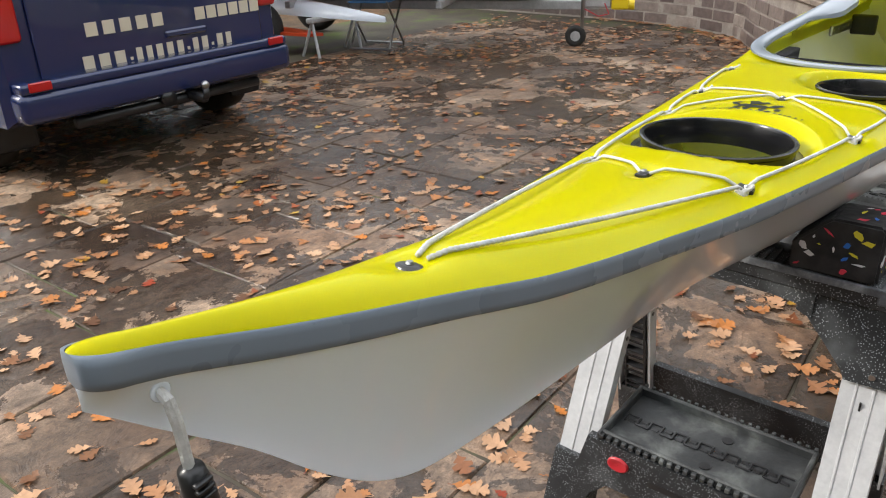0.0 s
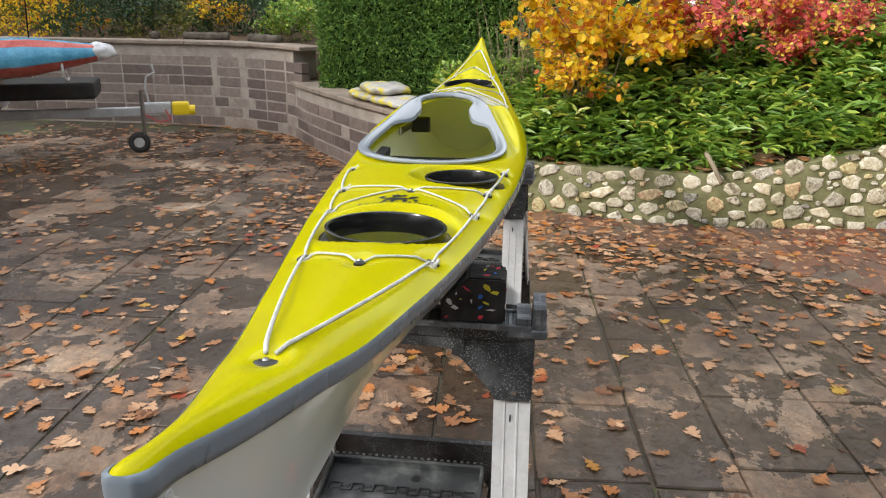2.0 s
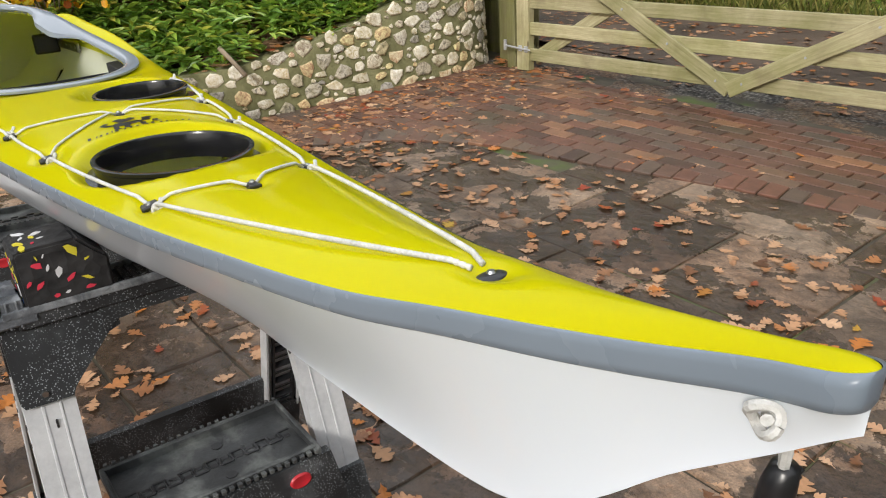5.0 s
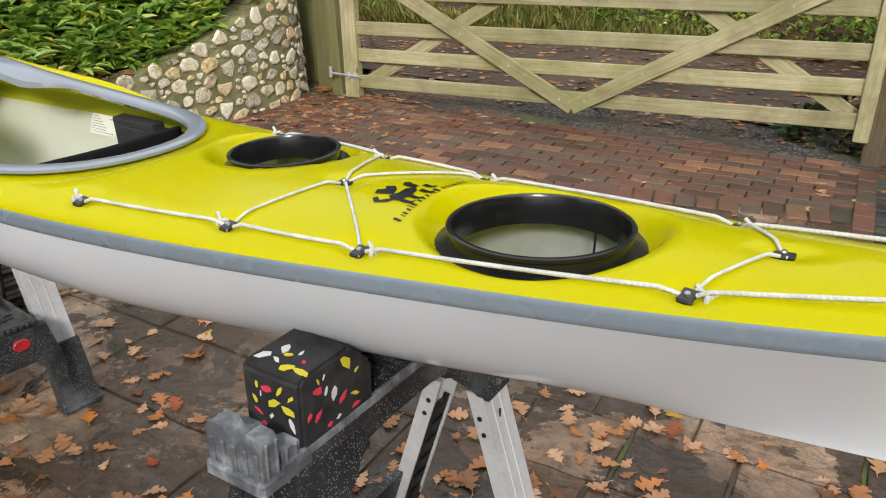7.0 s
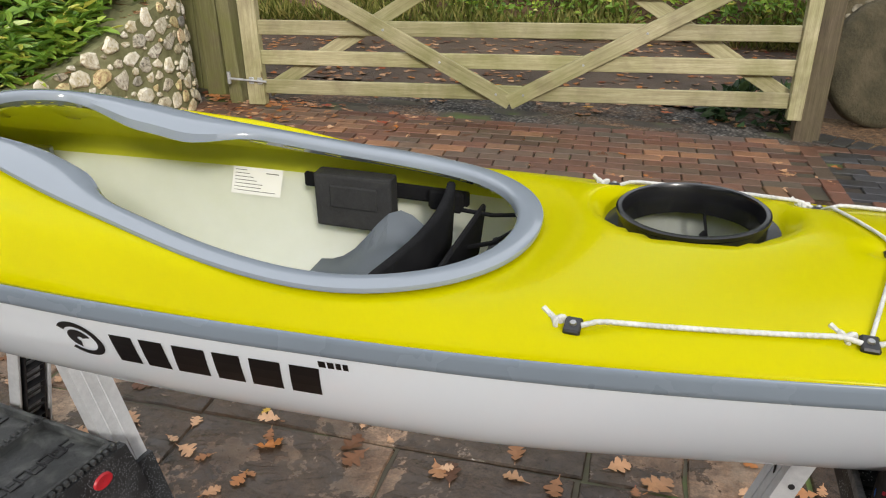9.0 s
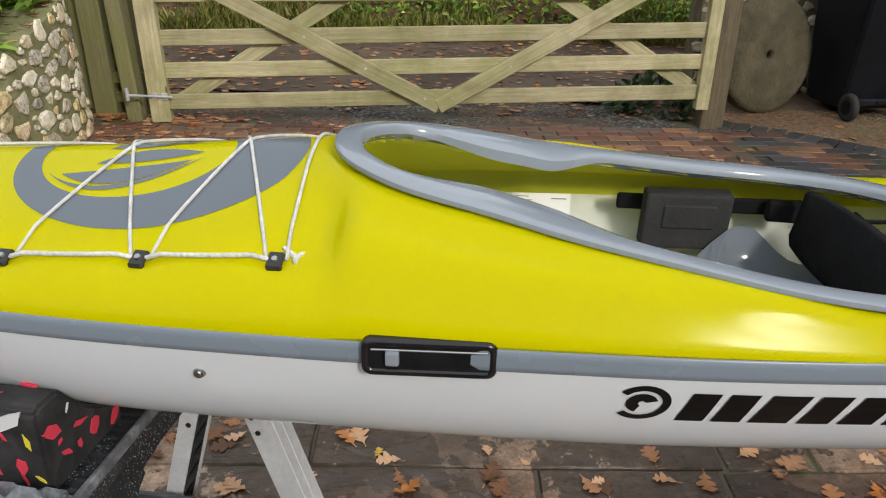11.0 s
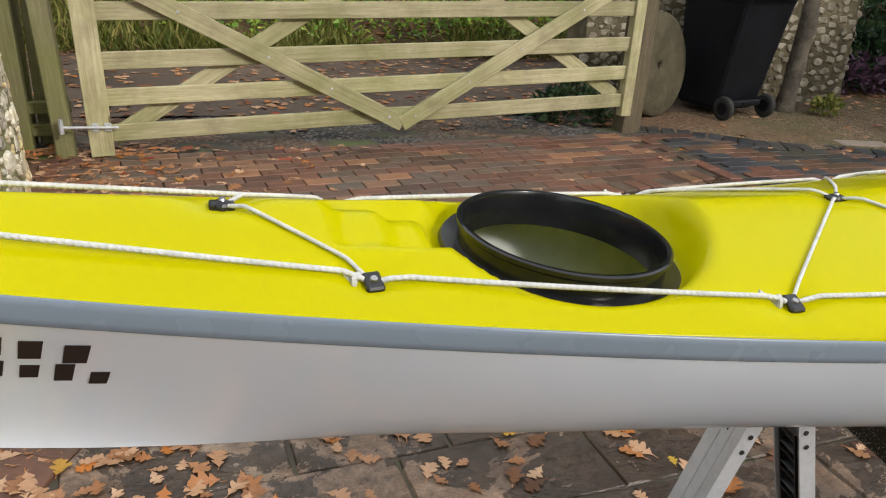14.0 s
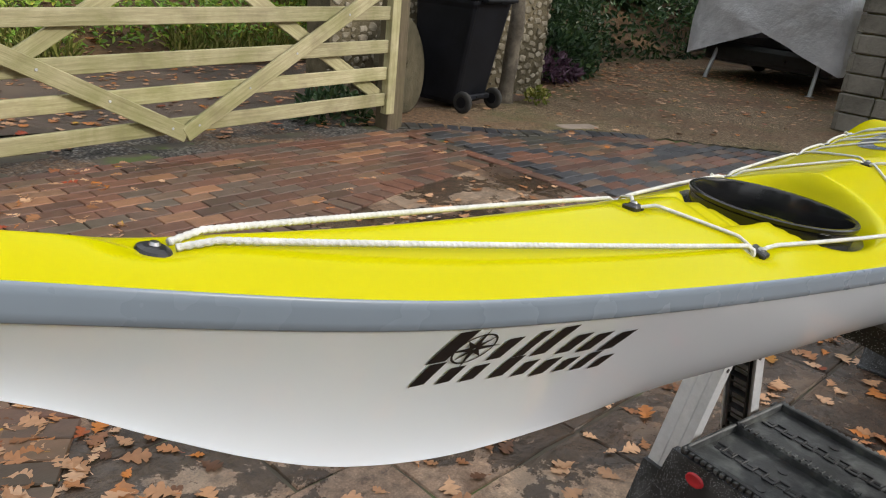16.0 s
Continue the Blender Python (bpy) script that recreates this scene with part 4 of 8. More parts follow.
def deck_z(x, y, dimples=True):
    b, s, d = half_beam(x), seam_top(x), max(deck_line(x), seam_top(x) + 0.008)
    end = (TIP if x < 0 else 2.417) - abs(x)
    if end < 0.04:
        d = s + (d - s) * math.sqrt(max(0, 1 - (1 - max(0, end) / 0.04) ** 2))
    v = min(abs(y) / max(b, 1e-6), 1)
    vs, p = shoulder(x), crown_round(x)
    a = max(0.04, 1 - (1 - shoulder_rise(x) / math.sqrt(1 - vs**8)) / vs**p)
    z = s + (d - s) * (1 - (1 - a) * v**p) * math.sqrt(max(0, 1 - v**8))
    # the deck climbs to the lip round the cockpit, and swells over the knees beside it
    if -0.45 < x < 0.76:
        r = lip_share(x, y)
        lift = lip_height(min(max(x, -0.282), 0.591), y) - 0.0125 - z
        z += lift * (1 - float(smoothstep(0.95, 1.17, r))) * (1 - float(smoothstep(0.88, 1.0, v)))
        knee = float(smoothstep(-0.272, -0.232, x)) * (1 - float(smoothstep(0.02, 0.42, x)))
        if knee > 0:
            c = min(abs(x - 0.1545) / 0.4365, 1)
            edge = lip_half(max(x, -0.30)) * (1 - c * c) ** 0.44
            z += 0.030 * knee * math.exp(-(((abs(y) - edge - 0.55 * (b - edge)) / (0.30 * (b - edge))) ** 2))
    if dimples:
        for hx, hy, hr, hz in HATCHES:
            r = math.hypot(x - hx, (y - hy) * (1.10 if hr > 0.11 else 1.0)) / hr
            if r < 1.8:
                f = 1 - float(smoothstep(1.16, 1.42, r))
                seat_z = hz + HATCH_TILT[hx][0] * (x - hx) + HATCH_TILT[hx][1] * (y - hy)
                z += (seat_z - z) * f
        # stepped finger notch before the bow hatch
        if -1.50 < x < -1.26:
            f = float(smoothstep(-1.492, -1.468, x)) * (1 - float(smoothstep(0.050, 0.066, abs(y + 0.002))))
            z -= (0.012 + 0.012 * float(smoothstep(-1.430, -1.412, x))) * f * (1 - float(smoothstep(-1.38, -1.33, x)))
        for fx, fy in ALL_FITTINGS:
            q = ((x - fx) / 0.030) ** 2 + ((y - fy) / 0.018) ** 2
            if q < 6:
                z -= 0.011 * math.exp(-q)
    return z


def hull_full(x):
    a = abs(x)
    return 0.26 + 0.30 * float(smoothstep(0.5, 1.3, a)) + 0.95 * float(smoothstep(1.15, 2.05, a))


xs_mid = np.arange(-2.40, 2.4001, 0.012)
xs_tip = np.array([2.44 - 0.04 * (1 - math.sin(t)) for t in np.linspace(0.05, math.pi / 2, 9)])
XS = np.concatenate([-xs_tip[::-1], xs_mid[:-1], 2.417 - 0.65 * (2.44 - xs_tip)])

# it lies a little higher at the bow
kayak = empty("kayak", Matrix.Translation((-0.005, 0, 0.004)) @ Matrix.Rotation(0.0098, 4, "Y") @ Matrix.Diagonal((0.995, 1, 1, 1)), "glossy yellow sea kayak with white hull on two trestles", "kayak")

# deck shell with the cockpit and hatch openings
NV = 56
dv, df = [], []
for i, x in enumerate(XS):
    b = half_beam(x)
    for k in range(NV + 1):
        y = b * math.sin(math.pi / 2 * (2 * k / NV - 1))
        dv.append((x, y, deck_z(x, y)))
for i in range(len(XS) - 1):
    for k in range(NV):
        a = i * (NV + 1) + k
        q = (a, a + NV + 1, a + NV + 2, a + 1)
        cx, cy = sum(dv[j][0] for j in q) / 4, sum(dv[j][1] for j in q) / 4
        if inside_lip(cx, cy, 0.027) or any(math.hypot(cx - hx, cy - hy) < hr + 0.006 for hx, hy, hr, _ in HATCHES):
            continue
        df.append(q)
deck = link("deck", dv, df, YELLOW, kayak, "glossy yellow moulded deck", smooth=True)
# underside of the deck
uv = [(x, y * 0.985, z - 0.006) for x, y, z in dv]
link("deck_lining", uv, [f[::-1] for f in df if abs(dv[f[0]][0]) < 1.6], INNER_DECK, kayak, "yellow tinted underside of the deck", smooth=True)

# hull shell
NT = 22


def hull_row(x, grow=0.0, drop=0.0):
    b, top = half_beam(x) - grow, seam_low(x)
    k = min(keel_line(x), top - 0.006) + drop
    e = hull_full(x)
    row = []
    for j in range(-NT, NT + 1):
        t = (abs(j) / NT) ** 1.9
        y = b * t**e if t > 0 else 0.0
        row.append((x, math.copysign(y, j) if j else 0.0, k + (top - k) * t))
    return row


def loft(rows):
    verts = [p for r in rows for p in r]
    n = len(rows[0])
    faces = [(i * n + k, i * n + k + 1, (i + 1) * n + k + 1, (i + 1) * n + k) for i in range(len(rows) - 1) for k in range(n - 1)]
    return verts, faces


link("hull", *loft([hull_row(x) for x in XS]), WHITE_HULL, kayak, "glossy white hull", smooth=True)
rows_in = [(x, hull_row(x, 0.005, 0.006)) for x in XS[8:-8:2] if abs(x) < 1.75]
for name, x0, x1, material, label in (("hull_lining", -0.88, 0.63, INNER, "pale bare laminate inside the hull"), ("hold_lining", -1.8, -0.86, HOLD, "grey painted inside of the hold"), ("hold_lining", 0.61, 1.8, HOLD, "grey painted inside of the hold")):
    link(name, *loft([row for x, row in rows_in if x0 < x < x1]), material, kayak, label, smooth=True)
# the yellow of the deck laps over the joint inside
for s in (-1, 1):
    lap = [[(x, s * (half_beam(x) - o), z) for o, z in ((0.006, seam_top(x) + 0.003), (0.0085, seam_low(x) - 0.004), (0.0095, seam_low(x) - 0.018))] for x in XS if -0.9 < x < 0.65]
    link("inner_seam", *loft(lap), INNER_DECK, kayak, "yellow lap of the inner seam", smooth=True)

# seam band
brow = []
for x in XS:
    b, hi, lo = half_beam(x), seam_top(x) + 0.001, seam_low(x) - 0.001
    g = 0.0022 + 0.0035 * float(smoothstep(2.37, 2.42, x))
    row = []
    for f, o in ((0, 0.0004), (0.06, g), (0.3, g * 1.2), (0.7, g * 1.2), (0.94, g), (1, 0.0004)):
        row.append((x, b + o, hi + (lo - hi) * f))
    brow.append(row)
vv, ff = loft(brow)
n0 = len(vv)
vv2 = vv + [(x, -y, z) for x, y, z in vv]
ff2 = ff + [tuple(n0 + i for i in f[::-1]) for f in ff]
last = len(brow) - 1
for base in (0, last * 6):
    for k in range(5):
        ff2.append((base + k, base + k + 1, n0 + base + k + 1, n0 + base + k))
# rounded noses of the band
link("seam_band", vv2, ff2, GREY_BAND, kayak, "hand-laid grey seam tape", smooth=True)

# cockpit lip: a flat flange on a collar, drawn inwards over the thighs
NL = 140
lip = []
for i in range(NL):
    row = []
    x0, y0 = lip_point(i / NL)
    k = float(smoothstep(-0.24, -0.12, x0)) * (1 - float(smoothstep(-0.05, 0.10, x0)))
    for inset, dz in ((0.003, -0.0075), (0.0, -0.0065), (-0.0008, -0.0035), (0.0, -0.0005), (0.0025, 0.0008), (0.018, 0.0012), (0.0285 + 0.010 * k, 0.0010 - 0.001 * k), (0.0325 + 0.034 * k, -0.001 - 0.003 * k), (0.0345 + 0.047 * k, -0.005 - 0.008 * k), (0.0355 + 0.048 * k, -0.012 - 0.016 * k), (0.0190, -0.024), (0.0190, -0.009)):
        x, y = lip_point(i / NL, inset)
        row.append((x, y, lip_height(x0, y0) + dz))
    lip.append(row)
lv, lf = loft(lip + [lip[0]])
nr = len(lip[0])
for i in range(NL):
    a, b2 = i * nr, (i + 1) * nr
    lf.append((a + nr - 1, a, b2, b2 + nr - 1))
coaming = link("cockpit_lip", lv, lf, RIM_GREY, kayak, "smooth pale grey cockpit lip with thigh braces", smooth=True)
coaming.data.set_sharp_from_angle(angle=radians(38))

# bulkheads
for bx in (-0.86, 0.618, 1.02):
    bm = bmesh.new()
    pts = [(bx, y * 0.98, z) for _, y, z in hull_row(bx, 0.004)]
    b = half_beam(bx)
    top = [(bx, b * 0.97 * t, deck_z(bx, b * 0.97 * t) - 0.012) for t in np.linspace(0.95, -0.95, 12)]
    vs = [bm.verts.new(p) for p in pts + top]
    bm.faces.new(vs)
    bmesh.ops.solidify(bm, geom=bm.faces[:], thickness=0.006)
    part("bulkhead", bm, INNER, kayak, "pale laminate bulkhead")

# hatch rims
for hx, hy, hr, hz in HATCHES:
    tx, ty = HATCH_TILT[hx]
    hatch = empty("hatch_rim", Matrix.Translation((hx, hy, hz)) @ Matrix.Rotation(-tx, 4, "Y") @ Matrix.Rotation(ty, 4, "X"), "open black plastic hatch rim", "")
    hatch.parent = kayak
    bm = bmesh.new()
    add_lathe(bm, [(hr - 0.004, -0.014), (hr + 0.019, -0.004), (hr + 0.021, 0.0), (hr + 0.018, 0.004), (hr + 0.0005, 0.005), (hr - 0.0005, 0.021), (hr + 0.003, 0.024), (hr + 0.0035, 0.029), (hr + 0.001, 0.0305), (hr - 0.004, 0.030), (hr - 0.006, 0.026), (hr - 0.0065, -0.014)], 72)
    part("rim", bm, RIM_BLACK, hatch, "", smooth=True).data.set_sharp_from_angle(angle=radians(28))
    bm = bmesh.new()
    # from under the far rim down to the floor
    a0, span_y = {1.3373: (0.035, 0.11), 0.778: (0.02, 0.05), -1.213: (-0.075, 0.10)}[hx]
    p0 = Vector((a0, math.sqrt(hr * hr - a0 * a0) - 0.004, -0.012))
    add_tube(bm, dense([p0, p0 + Vector((0.006, -0.02, -0.030)), p0 + Vector((0.004, -0.5 * span_y, -0.075)), p0 + Vector((-0.012, -span_y, -0.150)), p0 + Vector((-0.020, -span_y - 0.02, -0.19))], 0.008), 0.0021, 6)
    for k in range(3 if hr < 0.11 else 0):
        q0 = p0 + Vector((0.004, -0.016 - 0.010 * k, -0.024 - 0.016 * k))
        add_tube(bm, [q0, q0 + Vector((-0.006 * (-1) ** k, -0.004, -0.006))], 0.0045, 6)
    part("tether_cord", bm, BLACK_CLOTH, hatch, "thin black tether cord")


def fitting(name, x, y, long=0.016, wide=0.010, turn=0.0):
    z = deck_z(x, y) - (0.006 if wide > 0.015 else 0.002)
    e = 0.01
    nx = -(deck_z(x + e, y, False) - deck_z(x - e, y, False)) / (2 * e)
    ny = -(deck_z(x, y + e, False) - deck_z(x, y - e, False)) / (2 * e)
    up = Vector((nx, ny, 1)).normalized()
    q = up.to_track_quat("Z", "Y").to_matrix().to_4x4()
    m = Matrix.Translation((x, y, z)) @ q @ Matrix.Rotation(turn, 4, "Z")
    bm = bmesh.new()
    if long > 0.012:
        add_lathe(bm, [(0.0005, 0.011), (0.6, 0.0105), (0.85, 0.009), (1.0, 0.006), (0.97, 0.002)], 20, Matrix.Diagonal((long, wide, 1, 1)))
    else:
        add_box(bm, (2 * long, 2 * wide, 0.006), Matrix.Translation((0, 0, 0.008)), 0.002, 1)
    if wide < 0.015:
        for e in (-1, 1):
            add_box(bm, (0.007, 2 * wide, 0.012), Matrix.Translation((e * (long - 0.0035), 0, 0.003)), 0.0015)
    bm.transform(m)
    f = part(name, bm, BLACK, kayak, "black plastic deck fitting")
    bm = bmesh.new()
    add_cyl(bm, 0.0042, 0.0032, 0.0022, m @ Matrix.Translation((0, 0, 0.0122)), 14)
    part("screw", bm, STEEL, f, "stainless screw head", smooth=False)
    return f


for x, y in FITTINGS:
    fitting("deck_fitting", x, y, 0.0125 if abs(x) > 2 else 0.0122, 0.0165 if abs(x) > 2 else 0.0085, math.pi / 2)
for x, y in SIDE_FITTINGS:
    for s in (-1, 1):
        fitting("deck_fitting", x, s * y, 0.0115, 0.0088, math.pi / 2)


def over_deck(a, b, r, steps=26, sag=0.0):
    """A line between two fittings that lies on the deck's crown like a pulled cord."""
    xs = np.linspace(a[0], b[0], steps)
    ys = np.linspace(a[1], b[1], steps) + math.copysign(sag, a[1] + b[1]) * np.sin(np.pi * np.linspace(0, 1, steps)) ** 0.6
    z0 = deck_z(*a) + 0.003
    z1 = deck_z(*b) + 0.003
    pts = []
    for k in range(steps):
        u = k / (steps - 1)
        floor = deck_z(xs[k], ys[k], False) + r + 0.0008
        for hx, hy, hr, hz in HATCHES:
            if math.hypot(xs[k] - hx, ys[k] - hy) < hr + 0.006:
                floor = max(floor, hz + 0.033 + r)
        line = z0 + (z1 - z0) * u
        near = min(u, 1 - u) * math.dist(a, b)
        if near < 0.03:
            floor = line + (floor - line) * float(smoothstep(0.0, 0.03, near))
        pts.append([xs[k], ys[k], max(line, floor)])
    # pull tight: convex upper hull along the run
    d = np.array([math.dist((p[0], p[1]), a) for p in pts])
    z = np.array([p[2] for p in pts])
    keep = [0]
    for k in range(1, len(pts)):
        while len(keep) > 1 and (z[keep[-1]] - z[keep[-2]]) * (d[k] - d[keep[-1]]) <= (z[k] - z[keep[-1]]) * (d[keep[-1]] - d[keep[-2]]):
            keep.pop()
        keep.append(k)
    zz = np.interp(d, d[keep], z[keep])
    return [(p[0], p[1], float(h)) for p, h in zip(pts, zz)]


def cord(name, stops, r, braid, label, sag=0.0):
    bm = bmesh.new()
    pts = []
    for a, b in zip(stops, stops[1:]):
        run = over_deck(a, b, r, 26, sag)
        pts += run if not pts else run[1:]
    add_tube(bm, dense(pts, 0.0013 if braid else 0.02), r, 10 if braid else 6, 1.0, braid)
    part(name, bm, ROPE, kayak, label, smooth=True)


S = {("p", k): (x, -y) for k, (x, y) in enumerate(SIDE_FITTINGS)} | {("s", k): (x, y) for k, (x, y) in enumerate(SIDE_FITTINGS)}
for side, s in (("p", -1), ("s", 1)):
    cord("deck_line", [(2.10, s * 0.006), S[side, 0], S[side, 1], S[side, 2], S[side, 3]], 0.0025, 0.24, "braided white perimeter line", 0.007)
    cord("deck_line", [(-2.148, s * 0.006), S[side, 8], S[side, 7], S[side, 6], S[side, 5], S[side, 4]], 0.0025, 0.24, "braided white perimeter line", 0.007)
C = dict(zip(("a", "b", "c", "d", "e", "f"), FITTINGS))
E = 0.011


def beside(p, d):
    return (p[0] + d, p[1])


for stops in ([S["p", 0], C["b"], S["s", 0]], [S["p", 1], C["c"], S["p", 2]], [S["s", 1], C["c"], S["s", 2]],
              [S["p", 8], C["e"], S["s", 8]], [S["p", 7], C["d"], beside(S["p", 6], -E)], [S["s", 7], C["d"], beside(S["s", 6], -E)],
              [beside(S["p", 6], E), S["s", 5]], [beside(S["p", 5], -E), beside(S["s", 6], E)], [beside(S["p", 5], E), beside(S["s", 4], -E)], [beside(S["p", 4], -E), beside(S["s", 5], E)], [beside(S["p", 4], E), beside(S["s", 4], E)]):
    cord("shock_cord", stops, 0.0024, 0.0, "white elastic cord")


def knot(x, y, z, r=0.006):
    bm = bmesh.new()
    pts = [(x + r * math.sin(t) + 0.5 * r * math.sin(2 * t), y + r * math.cos(t) * 0.8 - r * 0.5 * math.cos(2 * t), z + 0.6 * r * math.sin(3 * t)) for t in np.linspace(0, 2 * math.pi, 30)]
    add_tube(bm, pts, 0.003, 6, 1, 0.06)
    add_tube(bm, dense([(x, y, z), (x - 0.010, y + 0.006, z + 0.004), (x - 0.016, y + 0.009, z + 0.008)], 0.005), 0.003, 6, 1, 0.06)
    part("knot", bm, ROPE, kayak, "knotted end of the white line")


for k in (0, 1, 2, 3, 4, 7, 8):
    for s in (-1, 1):
        x, y = SIDE_FITTINGS[k]
        d = 0.020 if k < 4 and k != 3 else -0.018
        d = 0.022 if k == 4 else d
        knot(x + d * (1 if k != 2 else -1), s * y + 0.004, deck_z(x, s * y) + 0.006)


def hull_y(x, z):
    top = seam_low(x)
    k = min(keel_line(x), top - 0.006)
    t = min(max((z - k) / (top - k), 0), 1)
    return half_beam(x) * t ** hull_full(x)


def hull_patch(name, outline, material, label, lift=0.0012, side=-1):
    """A flat shape in (x, z), laid on the hull's side."""
    bm = bmesh.new()
    vs = [bm.verts.new((x, 0, z)) for x, z in outline]
    bm.faces.new(vs if side < 0 else vs[::-1])
    bmesh.ops.triangulate(bm, faces=bm.faces[:])
    bmesh.ops.subdivide_edges(bm, edges=bm.edges[:], cuts=2, use_grid_fill=True)
    for v in bm.verts:
        v.co.y = side * (hull_y(v.co.x, v.co.z) + lift)
    part(name, bm, material, kayak, label)


def glyphs(x0, z0, widths, h, slant, gap):
    """Printed words stand as slanted bars, one to a letter."""
    x = x0
    for w in widths:
        o = [(x, z0), (x + w, z0), (x + w + slant * h, z0 + h), (x + slant * h, z0 + h)]
        hull_patch("printed_bar", o, PRINT, "black printed letter shape")
        x += w + gap


for x0, w in ((0.122, 0.039), (0.162, 0.040), (0.203, 0.054), (0.257, 0.044), (0.302, 0.049), (0.352, 0.046)):
    z0, h = 0.898, 0.052
    hull_patch("printed_bar", [(x0, z0), (x0 + w * 0.80, z0), (x0 + w, z0 + h), (x0 + w * 0.22, z0 + h)], PRINT, "black printed letter shape")
glyphs(0.399, 0.9535, (0.0085, 0.0075, 0.006, 0.006), 0.0105, 0.05, 0.0022)
# round emblem before the word
for r0, r1, a0, a1 in ((0.022, 0.031, -2.4, 2.5), (0.004, 0.017, 0.3, 4.4)):
    o = [(0.080 + r1 * math.cos(a), 0.929 + r1 * math.sin(a)) for a in np.linspace(a0, a1, 26)] + [(0.080 + r0 * math.cos(a), 0.929 + r0 * math.sin(a)) for a in np.linspace(a1, a0, 26)]
    bm = bmesh.new()
    n = 26
    vs = [bm.verts.new((x, -(hull_y(x, z) + 0.0012), z)) for x, z in o]
    for k in range(n - 1):
        bm.faces.new((vs[k], vs[k + 1], vs[2 * n - 2 - k], vs[2 * n - 1 - k]))
    part("printed_emblem", bm, PRINT, kayak, "round black emblem")
# two rows of printed words near the bow, with a compass rose
CX, CZ = -1.9112, 1.0545
for x0, w, z0, h in ((-1.952, 0.026, 1.0431, 0.040), (-1.885, 0.022, 1.0308, 0.029), (-1.853, 0.017, 1.0265, 0.036), (-1.830, 0.025, 1.0220, 0.041), (-1.795, 0.025, 1.0155, 0.028), (-1.765, 0.026, 1.0100, 0.028), (-1.730, 0.028, 1.0030, 0.029),
                     (-1.954, 0.022, 1.0125, 0.029), (-1.925, 0.021, 1.0080, 0.0215), (-1.897, 0.022, 1.0030, 0.0215), (-1.862, 0.025, 0.9970, 0.029), (-1.831, 0.022, 0.9905, 0.0215), (-1.803, 0.026, 0.9820, 0.025), (-1.771, 0.022, 0.9795, 0.0205), (-1.743, 0.022, 0.9735, 0.028), (-1.714, 0.022, 0.9680, 0.0205)):
    # bars thin out to the left like the broad-nibbed hand they stand for
    hull_patch("printed_bar", [(x0, z0), (x0 + w * 0.72, z0), (x0 + w * 0.80 + 0.22 * h, z0 + h), (x0 + 0.26 * h, z0 + h)], PRINT, "black printed letter shape")
for k in range(8):
    a = math.pi / 4 * k
    r = 0.028 if k % 2 == 0 else 0.020
    cx, cz = CX, CZ
    hull_patch("compass_point", [(cx + r * math.cos(a), cz + r * math.sin(a)), (cx + 0.0035 * math.cos(a + 1.2), cz + 0.0035 * math.sin(a + 1.2)), (cx + 0.0035 * math.cos(a - 1.2), cz + 0.0035 * math.sin(a - 1.2))][::-1], PRINT, "point of a printed compass rose")
bm = bmesh.new()
ring = [[bm.verts.new((CX + r * math.cos(a), -(hull_y(CX + r * math.cos(a), CZ + r * math.sin(a)) + 0.0012), CZ + r * math.sin(a))) for a in np.linspace(0, 2 * math.pi, 33)[:-1]] for r in (0.0185, 0.0205)]
for k in range(32):
    bm.faces.new((ring[0][k], ring[0][(k + 1) % 32], ring[1][(k + 1) % 32], ring[1][k]))
part("compass_ring", bm, PRINT, kayak, "ring of a printed compass rose")

# skeg control recess in the seam band
slot = empty("skeg_slider", Matrix.Translation((-0.1485, -half_beam(-0.1485), 0.982)), "", "")
slot.parent = kayak


def round_rect(w, h, r, n=5):
    out = []
    for cx, cz, a0 in ((1, 1, 0), (-1, 1, 1), (-1, -1, 2), (1, -1, 3)):
        for k in range(n + 1):
            a = math.pi / 2 * (a0 + k / n)
            out.append((cx * (w / 2 - r) + r * math.cos(a), cz * (h / 2 - r) + r * math.sin(a)))
    return out


bm = bmesh.new()
rings = []
for w, h, r, y in ((0.141, 0.043, 0.010, 0.004), (0.141, 0.043, 0.010, -0.004), (0.137, 0.039, 0.009, -0.0075), (0.128, 0.030, 0.006, -0.0075), (0.124, 0.026, 0.005, -0.003)):
    rings.append([bm.verts.new((x, y, z)) for x, z in round_rect(w, h, r)])
for a, b2 in zip(rings, rings[1:]):
    for k in range(24):
        bm.faces.new((a[k], a[(k + 1) % 24], b2[(k + 1) % 24], b2[k]))
bmesh.ops.recalc_face_normals(bm, faces=bm.faces[:])
part("slider_frame", bm, RIM_BLACK, slot, "glossy black recess frame", smooth=True)
bm = bmesh.new()
add_box(bm, (0.13, 0.003, 0.030), Matrix.Translation((0, -0.0032, 0)))
part("slider_back", bm, BLACK_CLOTH, slot, "dark recess back")
bm = bmesh.new()
add_box(bm, (0.015, 0.008, 0.017), Matrix.Translation((-0.038, -0.007, 0.001)), 0.003, 2)
part("slider_knob", bm, RIM_GREY, slot, "pale grey sliding knob")
bm = bmesh.new()
add_tube(bm, [(-0.06, -0.006, 0.010), (0.06, -0.006, 0.010)], 0.0012, 6)
part("slider_wire", bm, STEEL, slot, "thin steel wire")
